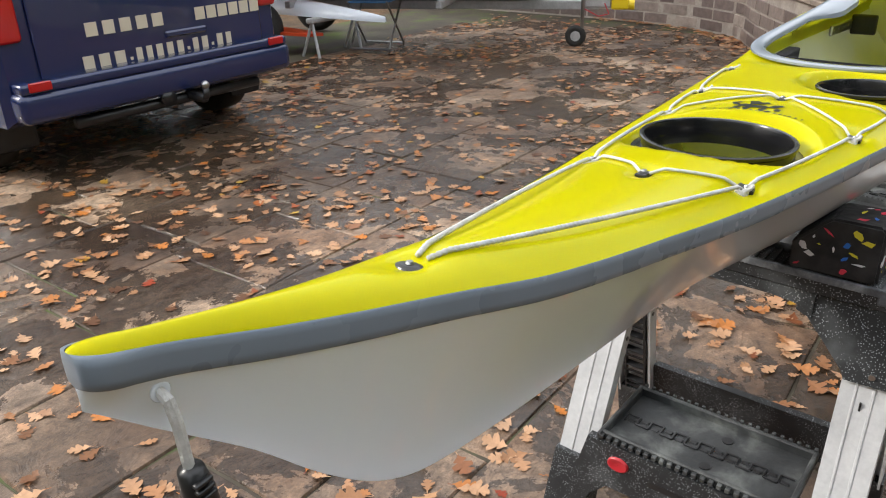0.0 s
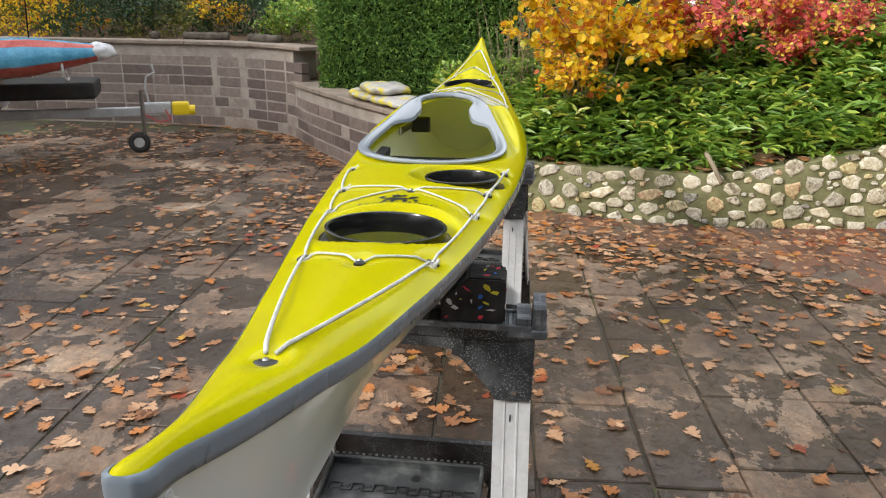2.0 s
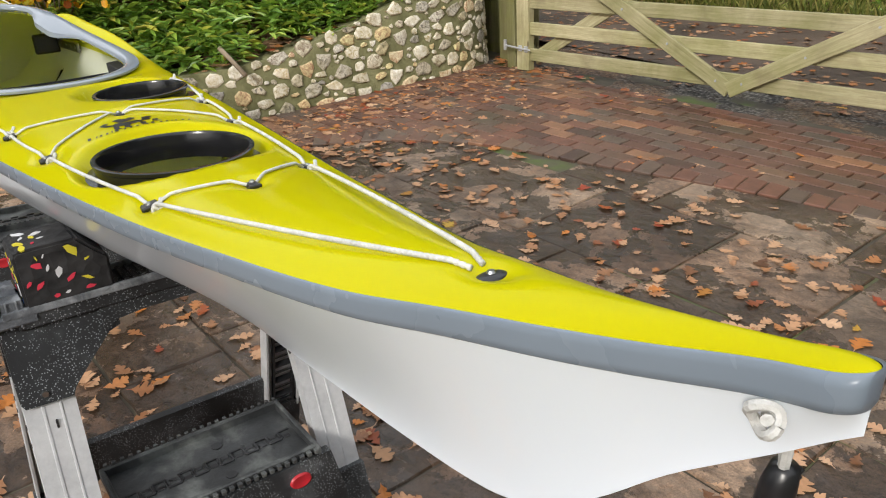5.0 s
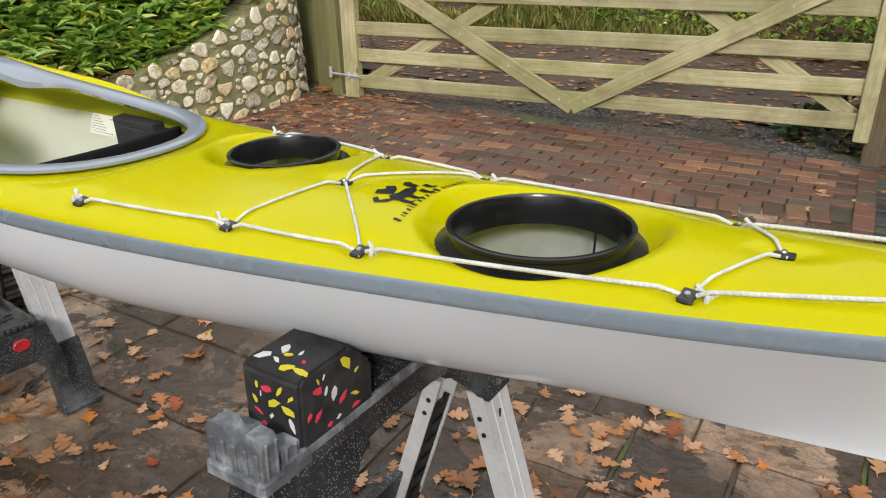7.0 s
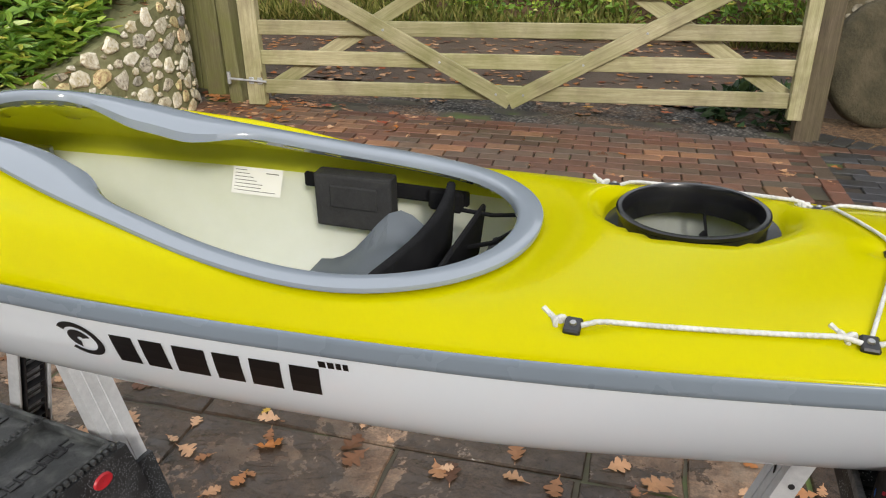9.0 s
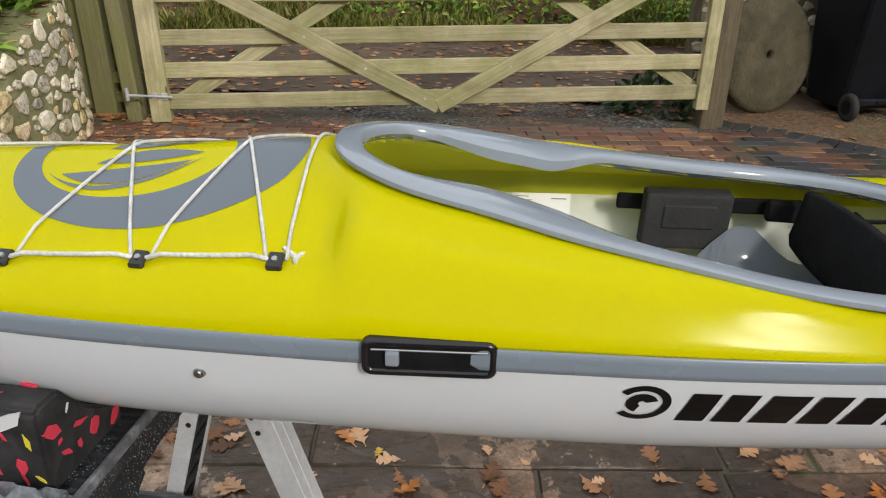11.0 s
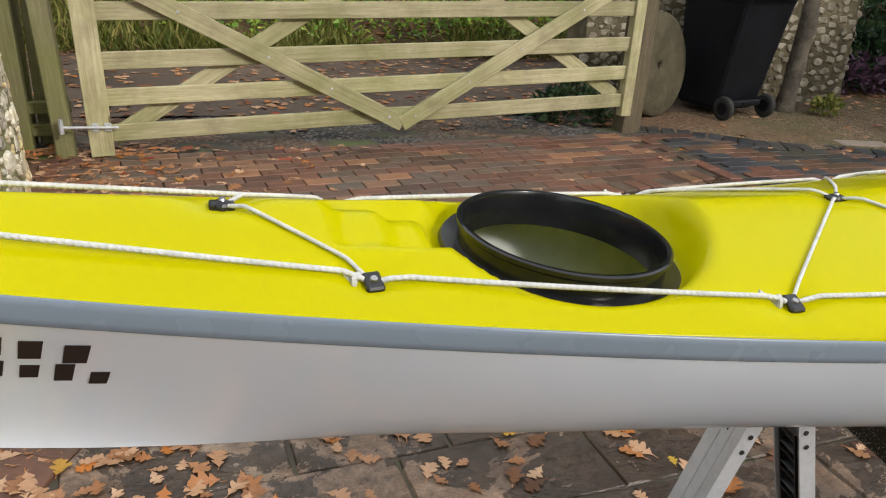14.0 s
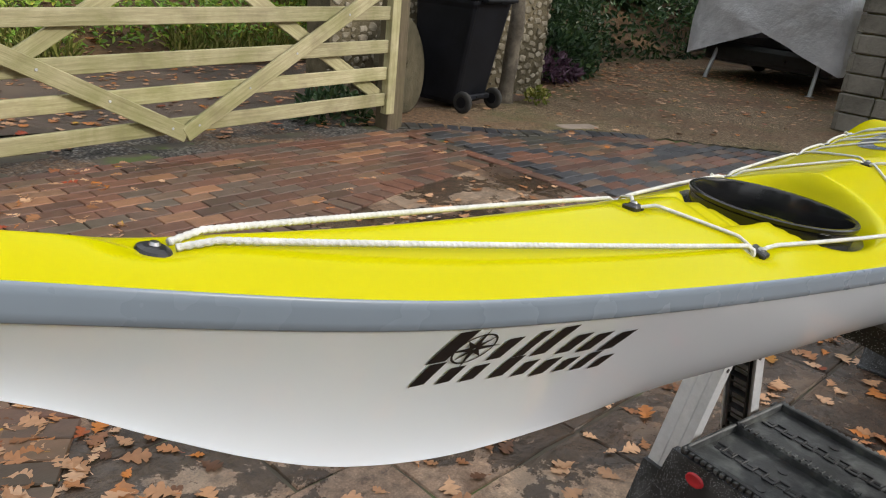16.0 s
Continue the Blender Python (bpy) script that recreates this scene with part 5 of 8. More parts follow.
for bx, bz in ((-0.764, 0.937), (-0.404, 0.931)):
    for s in (-1, 1):
        bm = bmesh.new()
        add_cyl(bm, 0.0075, 0.0055, 0.005, Matrix.Translation((bx, s * (hull_y(bx, bz) + 0.002), bz)) @ Matrix.Rotation(-s * math.pi / 2, 4, "X"), 20)
        add_cyl(bm, 0.003, 0.003, 0.003, Matrix.Translation((bx, s * (hull_y(bx, bz) + 0.0045), bz)) @ Matrix.Rotation(-s * math.pi / 2, 4, "X"), 6)
        part("bolt", bm, DULL_STEEL, kayak, "dark steel bolt head", smooth=False)


# deck graphics
def deck_sheet(name, fx, nu, nv, material, label, lift=0.0011):
    """A thin printed shape on the deck; fx gives (x, y) from u, v in 0 to 1."""
    verts, faces = [], []
    for i in range(nu + 1):
        for j in range(nv + 1):
            x, y = fx(i / nu, j / nv)
            verts.append((x, y, deck_z(x, y, False) + lift))
    for i in range(nu):
        for j in range(nv):
            a = i * (nv + 1) + j
            faces.append((a, a + nv + 1, a + nv + 2, a + 1))
    ob = link(name, verts, faces, material, kayak, label)
    me = ob.data
    if me.polygons[0].normal.z < 0:
        me.flip_normals()


def crescent(cx, cy, R, ix, iy, r, a0=0, a1=2 * math.pi):
    def f(u, v):
        a = a0 + (a1 - a0) * u
        ox, oy = cx + R[0] * math.cos(a), cy + R[1] * math.sin(a)
        jx, jy = ix + r[0] * math.cos(a), iy + r[1] * math.sin(a)
        return ox + (jx - ox) * v, oy + (jy - oy) * v
    return f


deck_sheet("deck_emblem", crescent(-0.503, -0.026, (0.187, 0.144), -0.537, -0.018, (0.124, 0.097)), 96, 14, EMBLEM, "large grey crescent emblem")
# four tapering blades within it: two ends and the bow of either edge
for a, b2, low, high in (((-0.640, -0.062), (-0.449, -0.036), (-0.5515, -0.151), (-0.5575, -0.133)), ((-0.622, -0.066), (-0.462, -0.042), (-0.5465, -0.121), (-0.5365, -0.058)),
                         ((-0.585, -0.046), (-0.452, -0.024), (-0.5215, -0.050), (-0.5315, 0.003)), ((-0.580, -0.010), (-0.460, 0.012), (-0.520, -0.015), (-0.520, 0.044))):
    def stroke(u, v, a=a, b2=b2, low=low, high=high):
        c = (low[0] + (high[0] - low[0]) * v, low[1] + (high[1] - low[1]) * v)
        return tuple((1 - u) ** 2 * a[q] + 2 * u * (1 - u) * c[q] + u * u * b2[q] for q in (0, 1))
    deck_sheet("deck_emblem_stroke", stroke, 30, 4, EMBLEM, "curved grey emblem blade")
# small winged emblem and a row of letter shapes on the rear deck
def blob(cx, cy, pts):
    bm = bmesh.new()
    vs = [bm.verts.new((cx + x, cy + y, 0)) for x, y in pts]
    bm.faces.new(vs)
    bmesh.ops.triangulate(bm, faces=bm.faces[:])
    bmesh.ops.subdivide_edges(bm, edges=bm.edges[:], cuts=1)
    for v in bm.verts:
        v.co.z = deck_z(v.co.x, v.co.y, False) + 0.0012
    bmesh.ops.recalc_face_normals(bm, faces=bm.faces[:])
    me_up = sum(f.normal.z for f in bm.faces)
    if me_up < 0:
        bmesh.ops.reverse_faces(bm, faces=bm.faces[:])
    part("deck_print", bm, PRINT, kayak, "black printed emblem shape")


blob(1.125, -0.012, [(0.010, -0.030), (0.016, -0.010), (0.010, 0.016), (0.000, 0.024), (-0.010, 0.014), (-0.008, -0.006), (-0.014, -0.022), (-0.002, -0.032)])
blob(1.120, 0.022, [(0.008, -0.014), (0.004, 0.002), (-0.008, 0.004), (-0.018, 0.012), (-0.024, 0.004), (-0.018, -0.008), (-0.008, -0.010)])
blob(1.104, -0.016, [(0.010, -0.010), (0.002, 0.010), (-0.010, 0.022), (-0.022, 0.014), (-0.014, 0.006), (-0.024, -0.004), (-0.012, -0.006), (-0.018, -0.018), (-0.004, -0.014)])
blob(1.118, -0.052, [(0.010, 0.012), (0.000, 0.010), (-0.010, 0.000), (-0.020, 0.010), (-0.024, 0.002), (-0.012, -0.010), (0.004, -0.002)])
for lx, ly, kx in ((1.136, -0.040, 0.022), (1.140, -0.022, 0.020), (1.138, 0.006, 0.022), (1.128, 0.030, 0.020)):
    blob(lx, ly, [(0.0, -0.004), (kx * 0.6, -0.007), (kx, -0.002), (kx, 0.008), (kx * 0.7, 0.002), (0.0, 0.006)])
yy = -0.098
for k, w in enumerate((0.013, 0.005, 0.010, 0.009, 0.005, 0.014, 0.009, 0.010, 0.010, 0.005, 0.008, 0.014, 0.009, 0.008, 0.005, 0.010, 0.010, 0.008)):
    h = 0.017 if k in (0, 4, 5, 11) else 0.011
    xc = 1.182 - 0.016 * math.cos((yy / 0.1) * 1.2)
    blob(xc, yy, [(0.0, 0.0), (0.0, w * 0.42), (-h * 0.85, w * 0.42 + 0.003), (-h * 0.85, 0.003)])
    yy += w + 0.0012

# stern and bow grab loops
for s, x in ((1, 2.372), (-1, -2.352)):
    z = seam_low(x) - (0.012 if s > 0 else 0.012)
    y = hull_y(x, z) + 0.003
    bm = bmesh.new()
    add_lathe(bm, [(0.0035, 0), (0.0065, 0.0012), (0.0075, 0.0), (0.007, -0.001)], 20, Matrix.Translation((x, y - 0.001, z)) @ Matrix.Rotation(-math.pi / 2, 4, "X"))
    part("grab_hole_ring", bm, WHITE_HULL, kayak, "moulded ring of the grab loop hole", smooth=True)
    bm = bmesh.new()
    sway = 0.010
    add_tube(bm, dense([(x, -y, z), (x, y - 0.004, z), (x, y + 0.006, z - 0.004), (x - 0.001, y + 0.009, z - 0.02), (x - 0.002, y + sway, z - 0.060)], 0.003), 0.0040, 8, 1, 0.10)
    part("grab_cord", bm, ROPE, kayak, "braided white grab cord")
    bm = bmesh.new()
    m = Matrix.Translation((x - 0.005, y + sway + 0.002, z - 0.086)) @ Matrix.Rotation(0.12, 4, "Y")
    add_lathe(bm, [(0.003, -0.032), (0.009, -0.030), (0.0115, -0.012), (0.0115, 0.012), (0.009, 0.030), (0.003, 0.032)], 24, m)
    for k in range(3):
        add_box(bm, (0.014, 0.006, 0.003), m @ Matrix.Translation((0, 0.0105, 0.012 + 0.006 * k)), 0.001)
    part("grab_toggle", bm, BLACK, kayak, "black moulded grab toggle", smooth=True)
    bm = bmesh.new()
    pts = [(x + 0.009 * math.cos(t), -y - 0.006 + 0.003 * math.sin(2 * t), z + 0.009 * math.sin(t)) for t in np.linspace(0, 2 * math.pi, 20)]
    add_tube(bm, pts, 0.0034, 7, 1, 0.10)
    add_tube(bm, dense([(x, -y - 0.002, z), (x + 0.004, -y - 0.010, z + 0.003)], 0.004), 0.0036, 7, 1, 0.1)
    part("knot", bm, ROPE, kayak, "knotted end of the grab cord")

# cockpit fit-out
bm = bmesh.new()
rows = []
for i in range(17):
    u = i / 16
    x = 0.18 + 0.34 * u
    row = []
    for j in range(-10, 11):
        v = j / 10
        y = 0.185 * v
        z = 0.815 + 0.045 * u**2.2 + 0.027 * (1 - u) ** 3 + 0.105 * abs(v) ** 6.0 * math.exp(-(((x - 0.325) / 0.075) ** 2)) + 0.05 * abs(v) ** 4 * u
        row.append(bm.verts.new((x, y, z)))
    rows.append(row)
for a, b2 in zip(rows, rows[1:]):
    for k in range(20):
        bm.faces.new((a[k], a[k + 1], b2[k + 1], b2[k]))
bmesh.ops.solidify(bm, geom=bm.faces[:], thickness=0.005)
part("seat", bm, RIM_GREY, kayak, "pale grey moulded seat", smooth=True)
bm = bmesh.new()
rows = []
for i in range(21):
    u = i / 20
    e = abs(2 * u - 1)
    y0 = 0.172 - 0.344 * u
    x0 = 0.440 - 0.022 * e**2
    high = 1.022 - 0.004 * e**6
    low = 0.905 + 0.020 * e**4
    rows.append([bm.verts.new((x0 + ox, y0, z)) for ox, z in ((-0.007, high - 0.003), (-0.003, high), (0.004, high), (0.007, high - 0.004), (0.004, low + 0.010), (-0.004, low), (-0.014, low + 0.002), (-0.018, low + 0.02), (-0.013, (low + high) / 2))])
for a, b2 in zip(rows, rows[1:]):
    for k in range(9):
        bm.faces.new((a[k], a[(k + 1) % 9], b2[(k + 1) % 9], b2[k]))
bm.faces.new(rows[0][::-1])
bm.faces.new(rows[-1])
bmesh.ops.recalc_face_normals(bm, faces=bm.faces[:])
part("backrest", bm, BLACK_CLOTH, kayak, "padded black backrest band", smooth=True)
# stiff panel and foam block behind the band
bm = bmesh.new()
add_box(bm, (0.008, 0.30, 0.085), Matrix.Translation((0.474, -0.005, 0.957)) @ Matrix.Rotation(0.10, 4, "Y"), 0.003, 1)
part("backrest_panel", bm, BLACK_CLOTH, kayak, "stiff black panel behind the backrest")
bm = bmesh.new()
add_box(bm, (0.085, 0.24, 0.085), Matrix.Translation((0.545, -0.01, 0.925)), 0.012, 2)
part("foam_bulkhead_pad", bm, FOAM_GREY, kayak, "charcoal foam pad behind the seat", smooth=False)
for s in (-1, 1):
    bm = bmesh.new()
    add_box(bm, (0.138, 0.034, 0.096), Matrix.Translation((0.242, s * 0.205, 0.954)) @ Matrix.Rotation(s * 0.06, 4, "X"), 0.005, 2)
    pad = part("hip_pad", bm, FOAM_GREY, kayak, "charcoal foam hip pad")
    bm = bmesh.new()
    add_box(bm, (0.085, 0.006, 0.040), Matrix.Translation((0.244, s * 0.1875, 0.963)) @ Matrix.Rotation(s * 0.06, 4, "X"), 0.002, 1)
    part("pad_patch", bm, FOAM_GREY, pad)
    bm = bmesh.new()
    add_box(bm, (0.30, 0.010, 0.026), Matrix.Translation((0.285, s * 0.226, 0.972)) @ Matrix.Rotation(-s * 0.03, 4, "Z"), 0.003)
    add_box(bm, (0.06, 0.016, 0.036), Matrix.Translation((0.40, s * 0.205, 0.972)) @ Matrix.Rotation(-s * 0.10, 4, "Z"), 0.005)
    part("strap", bm, BLACK_CLOTH, kayak, "black webbing strap with buckle")
    bm = bmesh.new()
    fy = hull_y(-0.62, 0.95)
    turn = Matrix.Translation((-0.56, s * (fy - 0.018), 0.955)) @ Matrix.Rotation(s * 0.13, 4, "Z")
    add_box(bm, (0.30, 0.010, 0.036), turn, 0.004)
    for k in range(7):
        add_cyl(bm, 0.005, 0.005, 0.003, turn @ Matrix.Translation((-0.13 + 0.043 * k, -s * 0.006, 0)) @ Matrix.Rotation(math.pi / 2, 4, "X"), 8)
    rail = part("footrest_rail", bm, STEEL, kayak, "perforated metal footrest rail")
    bm = bmesh.new()
    add_box(bm, (0.022, 0.085, 0.07), Matrix.Translation((-0.60, s * (fy - 0.065), 0.955)), 0.008, 2)
    part("foot_peg", bm, BLACK, rail, "black plastic foot peg")
bm = bmesh.new()
add_tube(bm, dense([(0.448, 0.13, 0.990), (0.50, 0.11, 0.996), (0.545, 0.085, 1.012), (0.56, 0.05, 1.014), (0.52, 0.04, 0.985), (0.472, 0.05, 0.965)], 0.01), 0.0035, 6)
part("backrest_cord", bm, BLACK_CLOTH, kayak, "thin black cord behind the backrest")
# label inside the hull
for x0, w, h, z0 in ((-0.034, 0.100, 0.046, 0.916),):
    verts, faces = [], []
    for i in range(5):
        for j in range(3):
            x, z = x0 + w * i / 4, z0 + h * j / 2
            verts.append((x, hull_y(x, z) - 0.0075, z))
    for i in range(4):
        for j in range(2):
            a = i * 3 + j
            faces.append((a, a + 1, a + 4, a + 3))
    lab = link("paper_label", verts, faces, PAPER, kayak, "small white printed label")
    bm = bmesh.new()
    for r, (a0, a1) in enumerate(((0.05, 0.28), (0.05, 0.34), (0.05, 0.42), (0.05, 0.50), (0.05, 0.62), (0.05, 0.60), (0.05, 0.90))):
        zz = z0 + h - 0.005 - 0.0058 * r
        add_box(bm, (w * (a1 - a0), 0.0006, 0.0011), Matrix.Translation((x0 + w * (a0 + a1) / 2, hull_y(x0 + w * (a0 + a1) / 2, zz) - 0.0082, zz)))
    add_box(bm, (w * 0.26, 0.0006, 0.0016), Matrix.Translation((x0 + w * 0.80, hull_y(x0 + w * 0.80, z0 + h - 0.008) - 0.0082, z0 + h - 0.008)))
    part("label_text", bm, FAINT_PRINT, lab)

# ---- trestles ----
def trestle(m, trays, label):
    """A folding trestle; trays are the sides on which a half tray is down."""
    top, slope = 0.752, 0.205 / 0.7
    t = empty("trestle", m, label, "trestle", "trestles under the kayak")

    def lean(z):
        return slope * (top - 0.03 - z)

    # top beam: a shallow trough with a raised rim on both long edges
    bm = bmesh.new()
    add_box(bm, (0.100, 0.56, 0.032), Matrix.Translation((0, 0, top - 0.022)), 0.004, 1)
    beam = part("top_beam", bm, STAND_BLACK, t, "black ribbed plastic beam")
    for f in (-1, 1):
        bm = bmesh.new()
        add_box(bm, (0.009, 0.60, 0.016), Matrix.Translation((f * 0.0505, 0, top - 0.001)), 0.003, 2)
        part("beam_rim", bm, STAND_GREY, beam, "worn grey rim of the beam")
    bm = bmesh.new()
    add_box(bm, (0.090, 0.006, 0.006), Matrix())
    rib = bpy.data.meshes.new("rib")
    bm.to_mesh(rib)
    bm.free()
    rib.materials.append(STAND_BLACK)
    for k in range(30):
        piece("rib", rib, beam, (0, -0.255 + 0.0176 * k, top - 0.004))
    # side webs of the beam, cut to an arch between the corner brackets
    for f in (-1, 1):
        bm = bmesh.new()
        arch = [(-0.14, top - 0.008), (-0.14, 0.664), (-0.115, 0.684), (-0.06, 0.690), (0.06, 0.690), (0.115, 0.684), (0.14, 0.664), (0.14, top - 0.008)]
        add_prism(bm, arch, 0.018, Matrix(((0, 0, 1, 0), (1, 0, 0, 0), (0, 1, 0, 0), (0, 0, 0, 1))))
        for v in bm.verts:
            v.co.x = f * (0.026 + v.co.x + 0.55 * lean(v.co.z))
        bmesh.ops.recalc_face_normals(bm, faces=bm.faces[:])
        part("beam_web", bm, STAND_BLACK, t, "black speckled side web of the beam")
    for s in (-1, 1):
        # end stop: a floor, a tall notched tab outside and a lower one inside
        bm = bmesh.new()
        add_box(bm, (0.108, 0.098, 0.026), Matrix.Translation((0, s * 0.290, top - 0.014)), 0.005, 1)
        upright = Matrix(((1, 0, 0, 0), (0, 0, 1, 0), (0, 1, 0, 0), (0, 0, 0, 1)))
        tall = [(-0.050, -0.01), (0.050, -0.01), (0.050, 0.050), (0.043, 0.060), (0.021, 0.061), (0.001, 0.038), (-0.019, 0.061), (-0.042, 0.060), (-0.050, 0.051)]
        add_prism(bm, tall, 0.030, Matrix.Translation((0, s * 0.317 - 0.015, top)) @ upright)
        low = [(-0.050, -0.01), (0.050, -0.01), (0.050, 0.024), (0.022, 0.026), (0.001, 0.012), (-0.020, 0.026), (-0.050, 0.025)]
        add_prism(bm, low, 0.034, Matrix.Translation((0, s * 0.281 - 0.017, top)) @ upright)
        bmesh.ops.recalc_face_normals(bm, faces=bm.faces[:])
        horn = part("end_horn", bm, STAND_GREY, t, "dusty grey notched end stop")
        for f in (-1, 1):
            for k in range(4):
                bm = bmesh.new()
                add_box(bm, (0.005, 0.005, 0.056), Matrix.Translation((f * 0.0505, s * (0.272 + 0.0175 * k), top + (0.030 if k > 1 else 0.002) - 0.004)), 0.0018)
                part("grip_rib", bm, STAND_GREY, horn)
        for k in range(5):
            bm = bmesh.new()
            add_box(bm, (0.008, 0.006, 0.050), Matrix.Translation((-0.04 + 0.02 * k, s * 0.333, top + 0.014)), 0.002)
            part("grip_rib", bm, STAND_GREY, horn)
        bm = bmesh.new()
        add_cyl(bm, 0.006, 0.006, 0.006, Matrix.Translation((0.03, s * 0.334, top - 0.012)) @ Matrix.Rotation(math.pi / 2, 4, "X"), 12)
        part("screw", bm, BLACK, horn)
        # moulded corner bracket, a plate in (y, z) on each slope
        for f in (-1, 1):
            bm = bmesh.new()
            o = [(0.311, top - 0.026), (0.311, 0.582), (0.305, 0.572), (0.222, 0.570), (0.214, 0.585), (0.177, 0.622), (0.133, 0.664), (0.11, 0.672), (0.11, top - 0.026)]
            m4 = Matrix(((0, 0, 1, 0), (s, 0, 0, 0), (0, 1, 0, 0), (0, 0, 0, 1)))
            add_prism(bm, o, 0.024, m4)
            for v in bm.verts:
                v.co.x = f * (0.010 + v.co.x + lean(v.co.z))
            bmesh.ops.recalc_face_normals(bm, faces=bm.faces[:])
            br = part("corner_bracket", bm, STAND_BLACK, t, "paint-speckled black corner bracket")
            bm = bmesh.new()
            add_cyl(bm, 0.006, 0.006, 0.006, Matrix.Translation((f * (0.035 + lean(0.590)), s * 0.268, 0.590)) @ Matrix.Rotation(math.pi / 2, 4, "Y"), 12)
            part("bolt", bm, STEEL, br)
            # side cheek that joins the bracket to the end stop
            bm = bmesh.new()
            add_prism(bm, [(0.0, top - 0.026), (0.030, top - 0.026), (0.030 + lean(0.60), 0.60), (lean(0.60) * 0.4, 0.66), (0.0, 0.69)], 0.006, Matrix(((f, 0, 0, 0), (0, 0, 1, s * 0.304 - 0.003), (0, 1, 0, 0), (0, 0, 0, 1))))
            bmesh.ops.recalc_face_normals(bm, faces=bm.faces[:])
            part("bracket_cheek", bm, STAND_BLACK, br)
            # leg: an aluminium channel, open to the inside
            z1, z0 = 0.578, 0.185
            bm = bmesh.new()
            o = [(-0.045, -0.033), (-0.045, 0.0025), (-0.020, 0.0025), (-0.019, 0.0045), (-0.016, 0.0045), (-0.015, 0.0025), (0.010, 0.0025), (0.011, 0.0045), (0.015, 0.0045), (0.016, 0.0025), (0.045, 0.0025), (0.045, -0.033), (0.040, -0.033), (0.040, -0.0025), (-0.040, -0.0025), (-0.040, -0.033)]
            add_prism(bm, o, z1 - z0, Matrix(((0, 1, 0, 0), (1, 0, 0, 0), (0, 0, 1, z0), (0, 0, 0, 1))))
            for v in bm.verts:
                v.co.x = f * (0.020 + v.co.x + lean(v.co.z))
                v.co.y = s * (0.265 + v.co.y + 0.03 * (0.55 - v.co.z))
            bmesh.ops.recalc_face_normals(bm, faces=bm.faces[:])
            leg = part("leg", bm, ALU, t, "aluminium channel leg")
            for zz in (0.525, 0.490):
                for side in (-1, 1):
                    bm = bmesh.new()
                    add_cyl(bm, 0.0055, 0.0055, 0.002, Matrix.Translation((f * (0.002 + lean(zz)), s * (0.265 + side * 0.0455 + 0.03 * (0.55 - zz)), zz)) @ Matrix.Rotation(math.pi / 2, 4, "X"), 10)
                    part("rivet_hole", bm, BLACK, leg)
            bm = bmesh.new()
            add_box(bm, (0.0035, 0.004, 0.020), Matrix.Translation((f * (0.0245 + lean(0.525)), s * 0.262, 0.525)), 0.001)
            part("leg_slot", bm, BLACK, leg)
            # black ratchet bar inside the channel
            bm = bmesh.new()
            for q in (-1, 1):
                add_prism(bm, [(-0.014, 0.50), (0.0, 0.50), (0.0, 0.20), (-0.014, 0.20)], 0.004, Matrix(((1, 0, 0, 0.004), (0, 0, 1, s * 0.266 + q * 0.026), (0, 1, 0, 0), (0, 0, 0, 1))))
            for k in range(11):
                zz = 0.215 + 0.027 * k
                add_box(bm, (0.018, 0.052, 0.004), Matrix.Translation((-0.002, s * 0.268, zz)) @ Matrix.Rotation(0.5 * (-1) ** k, 4, "Y"))
            for v in bm.verts:
                v.co.x = f * (v.co.x + lean(v.co.z))
                v.co.y += s * 0.03 * (0.55 - v.co.z)
            bmesh.ops.recalc_face_normals(bm, faces=bm.faces[:])
            part("ratchet_bar", bm, BLACK, leg, "black toothed bar inside the leg")
            # moulded foot with a turned-out toe
            bm = bmesh.new()
            o = [(-0.062, 0.0), (0.048, 0.0), (0.054, 0.02), (0.050, 0.205), (-0.050, 0.205), (-0.060, 0.12)]
            add_prism(bm, o, 0.045, m4)
            for v in bm.verts:
                v.co.x = f * (-0.010 + v.co.x + lean(v.co.z))
                v.co.y += s * 0.275
            bmesh.ops.recalc_face_normals(bm, faces=bm.faces[:])
            foot = part("foot", bm, STAND_BLACK, t, "scuffed black plastic foot")
            bm = bmesh.new()
            add_box(bm, (0.062, 0.125, 0.014), Matrix.Translation((f * (0.018 + lean(0.0)), s * 0.268, 0.009)), 0.005, 2)
            part("foot_pad", bm, STAND_BLACK, foot)
    # lower cross members hang from the front edge of each tray, or between the legs where the tray is folded
    for f in (-1, 1):
        down = f in trays
        xo = 0.205 if down else 0.006 + lean(0.285)
        bm = bmesh.new()
        o = [(-0.225, 0.312), (-0.25, 0.20), (-0.25, 0.10), (-0.232, 0.10), (-0.205, 0.165), (-0.165, 0.205), (0.165, 0.205), (0.205, 0.165), (0.232, 0.10), (0.25, 0.10), (0.25, 0.20), (0.225, 0.312)]
        add_prism(bm, o, 0.022, Matrix(((0, 0, 1, 0), (1, 0, 0, 0), (0, 1, 0, 0), (0, 0, 0, 1))))
        for v in bm.verts:
            v.co.x = f * (xo + v.co.x + (0.10 if down else slope) * (0.29 - v.co.z))
        bmesh.ops.recalc_face_normals(bm, faces=bm.faces[:])
        cross = part("cross_member", bm, STAND_BLACK, t, "black moulded cross member")
        for s in (-1, 1):
            bm = bmesh.new()
            face = Matrix.Translation((f * (xo + 0.023), s * 0.145, 0.272)) @ Matrix.Rotation(f * math.pi / 2, 4, "Y")
            add_lathe(bm, [(0.0005, 0.004), (0.010, 0.003), (0.016, 0.006), (0.019, 0.006), (0.021, -0.004)], 24, face @ Matrix.Diagonal((0.85, 1.25, 1, 1)))
            part("release_button", bm, RED_PLASTIC, cross, "red release button", smooth=True)
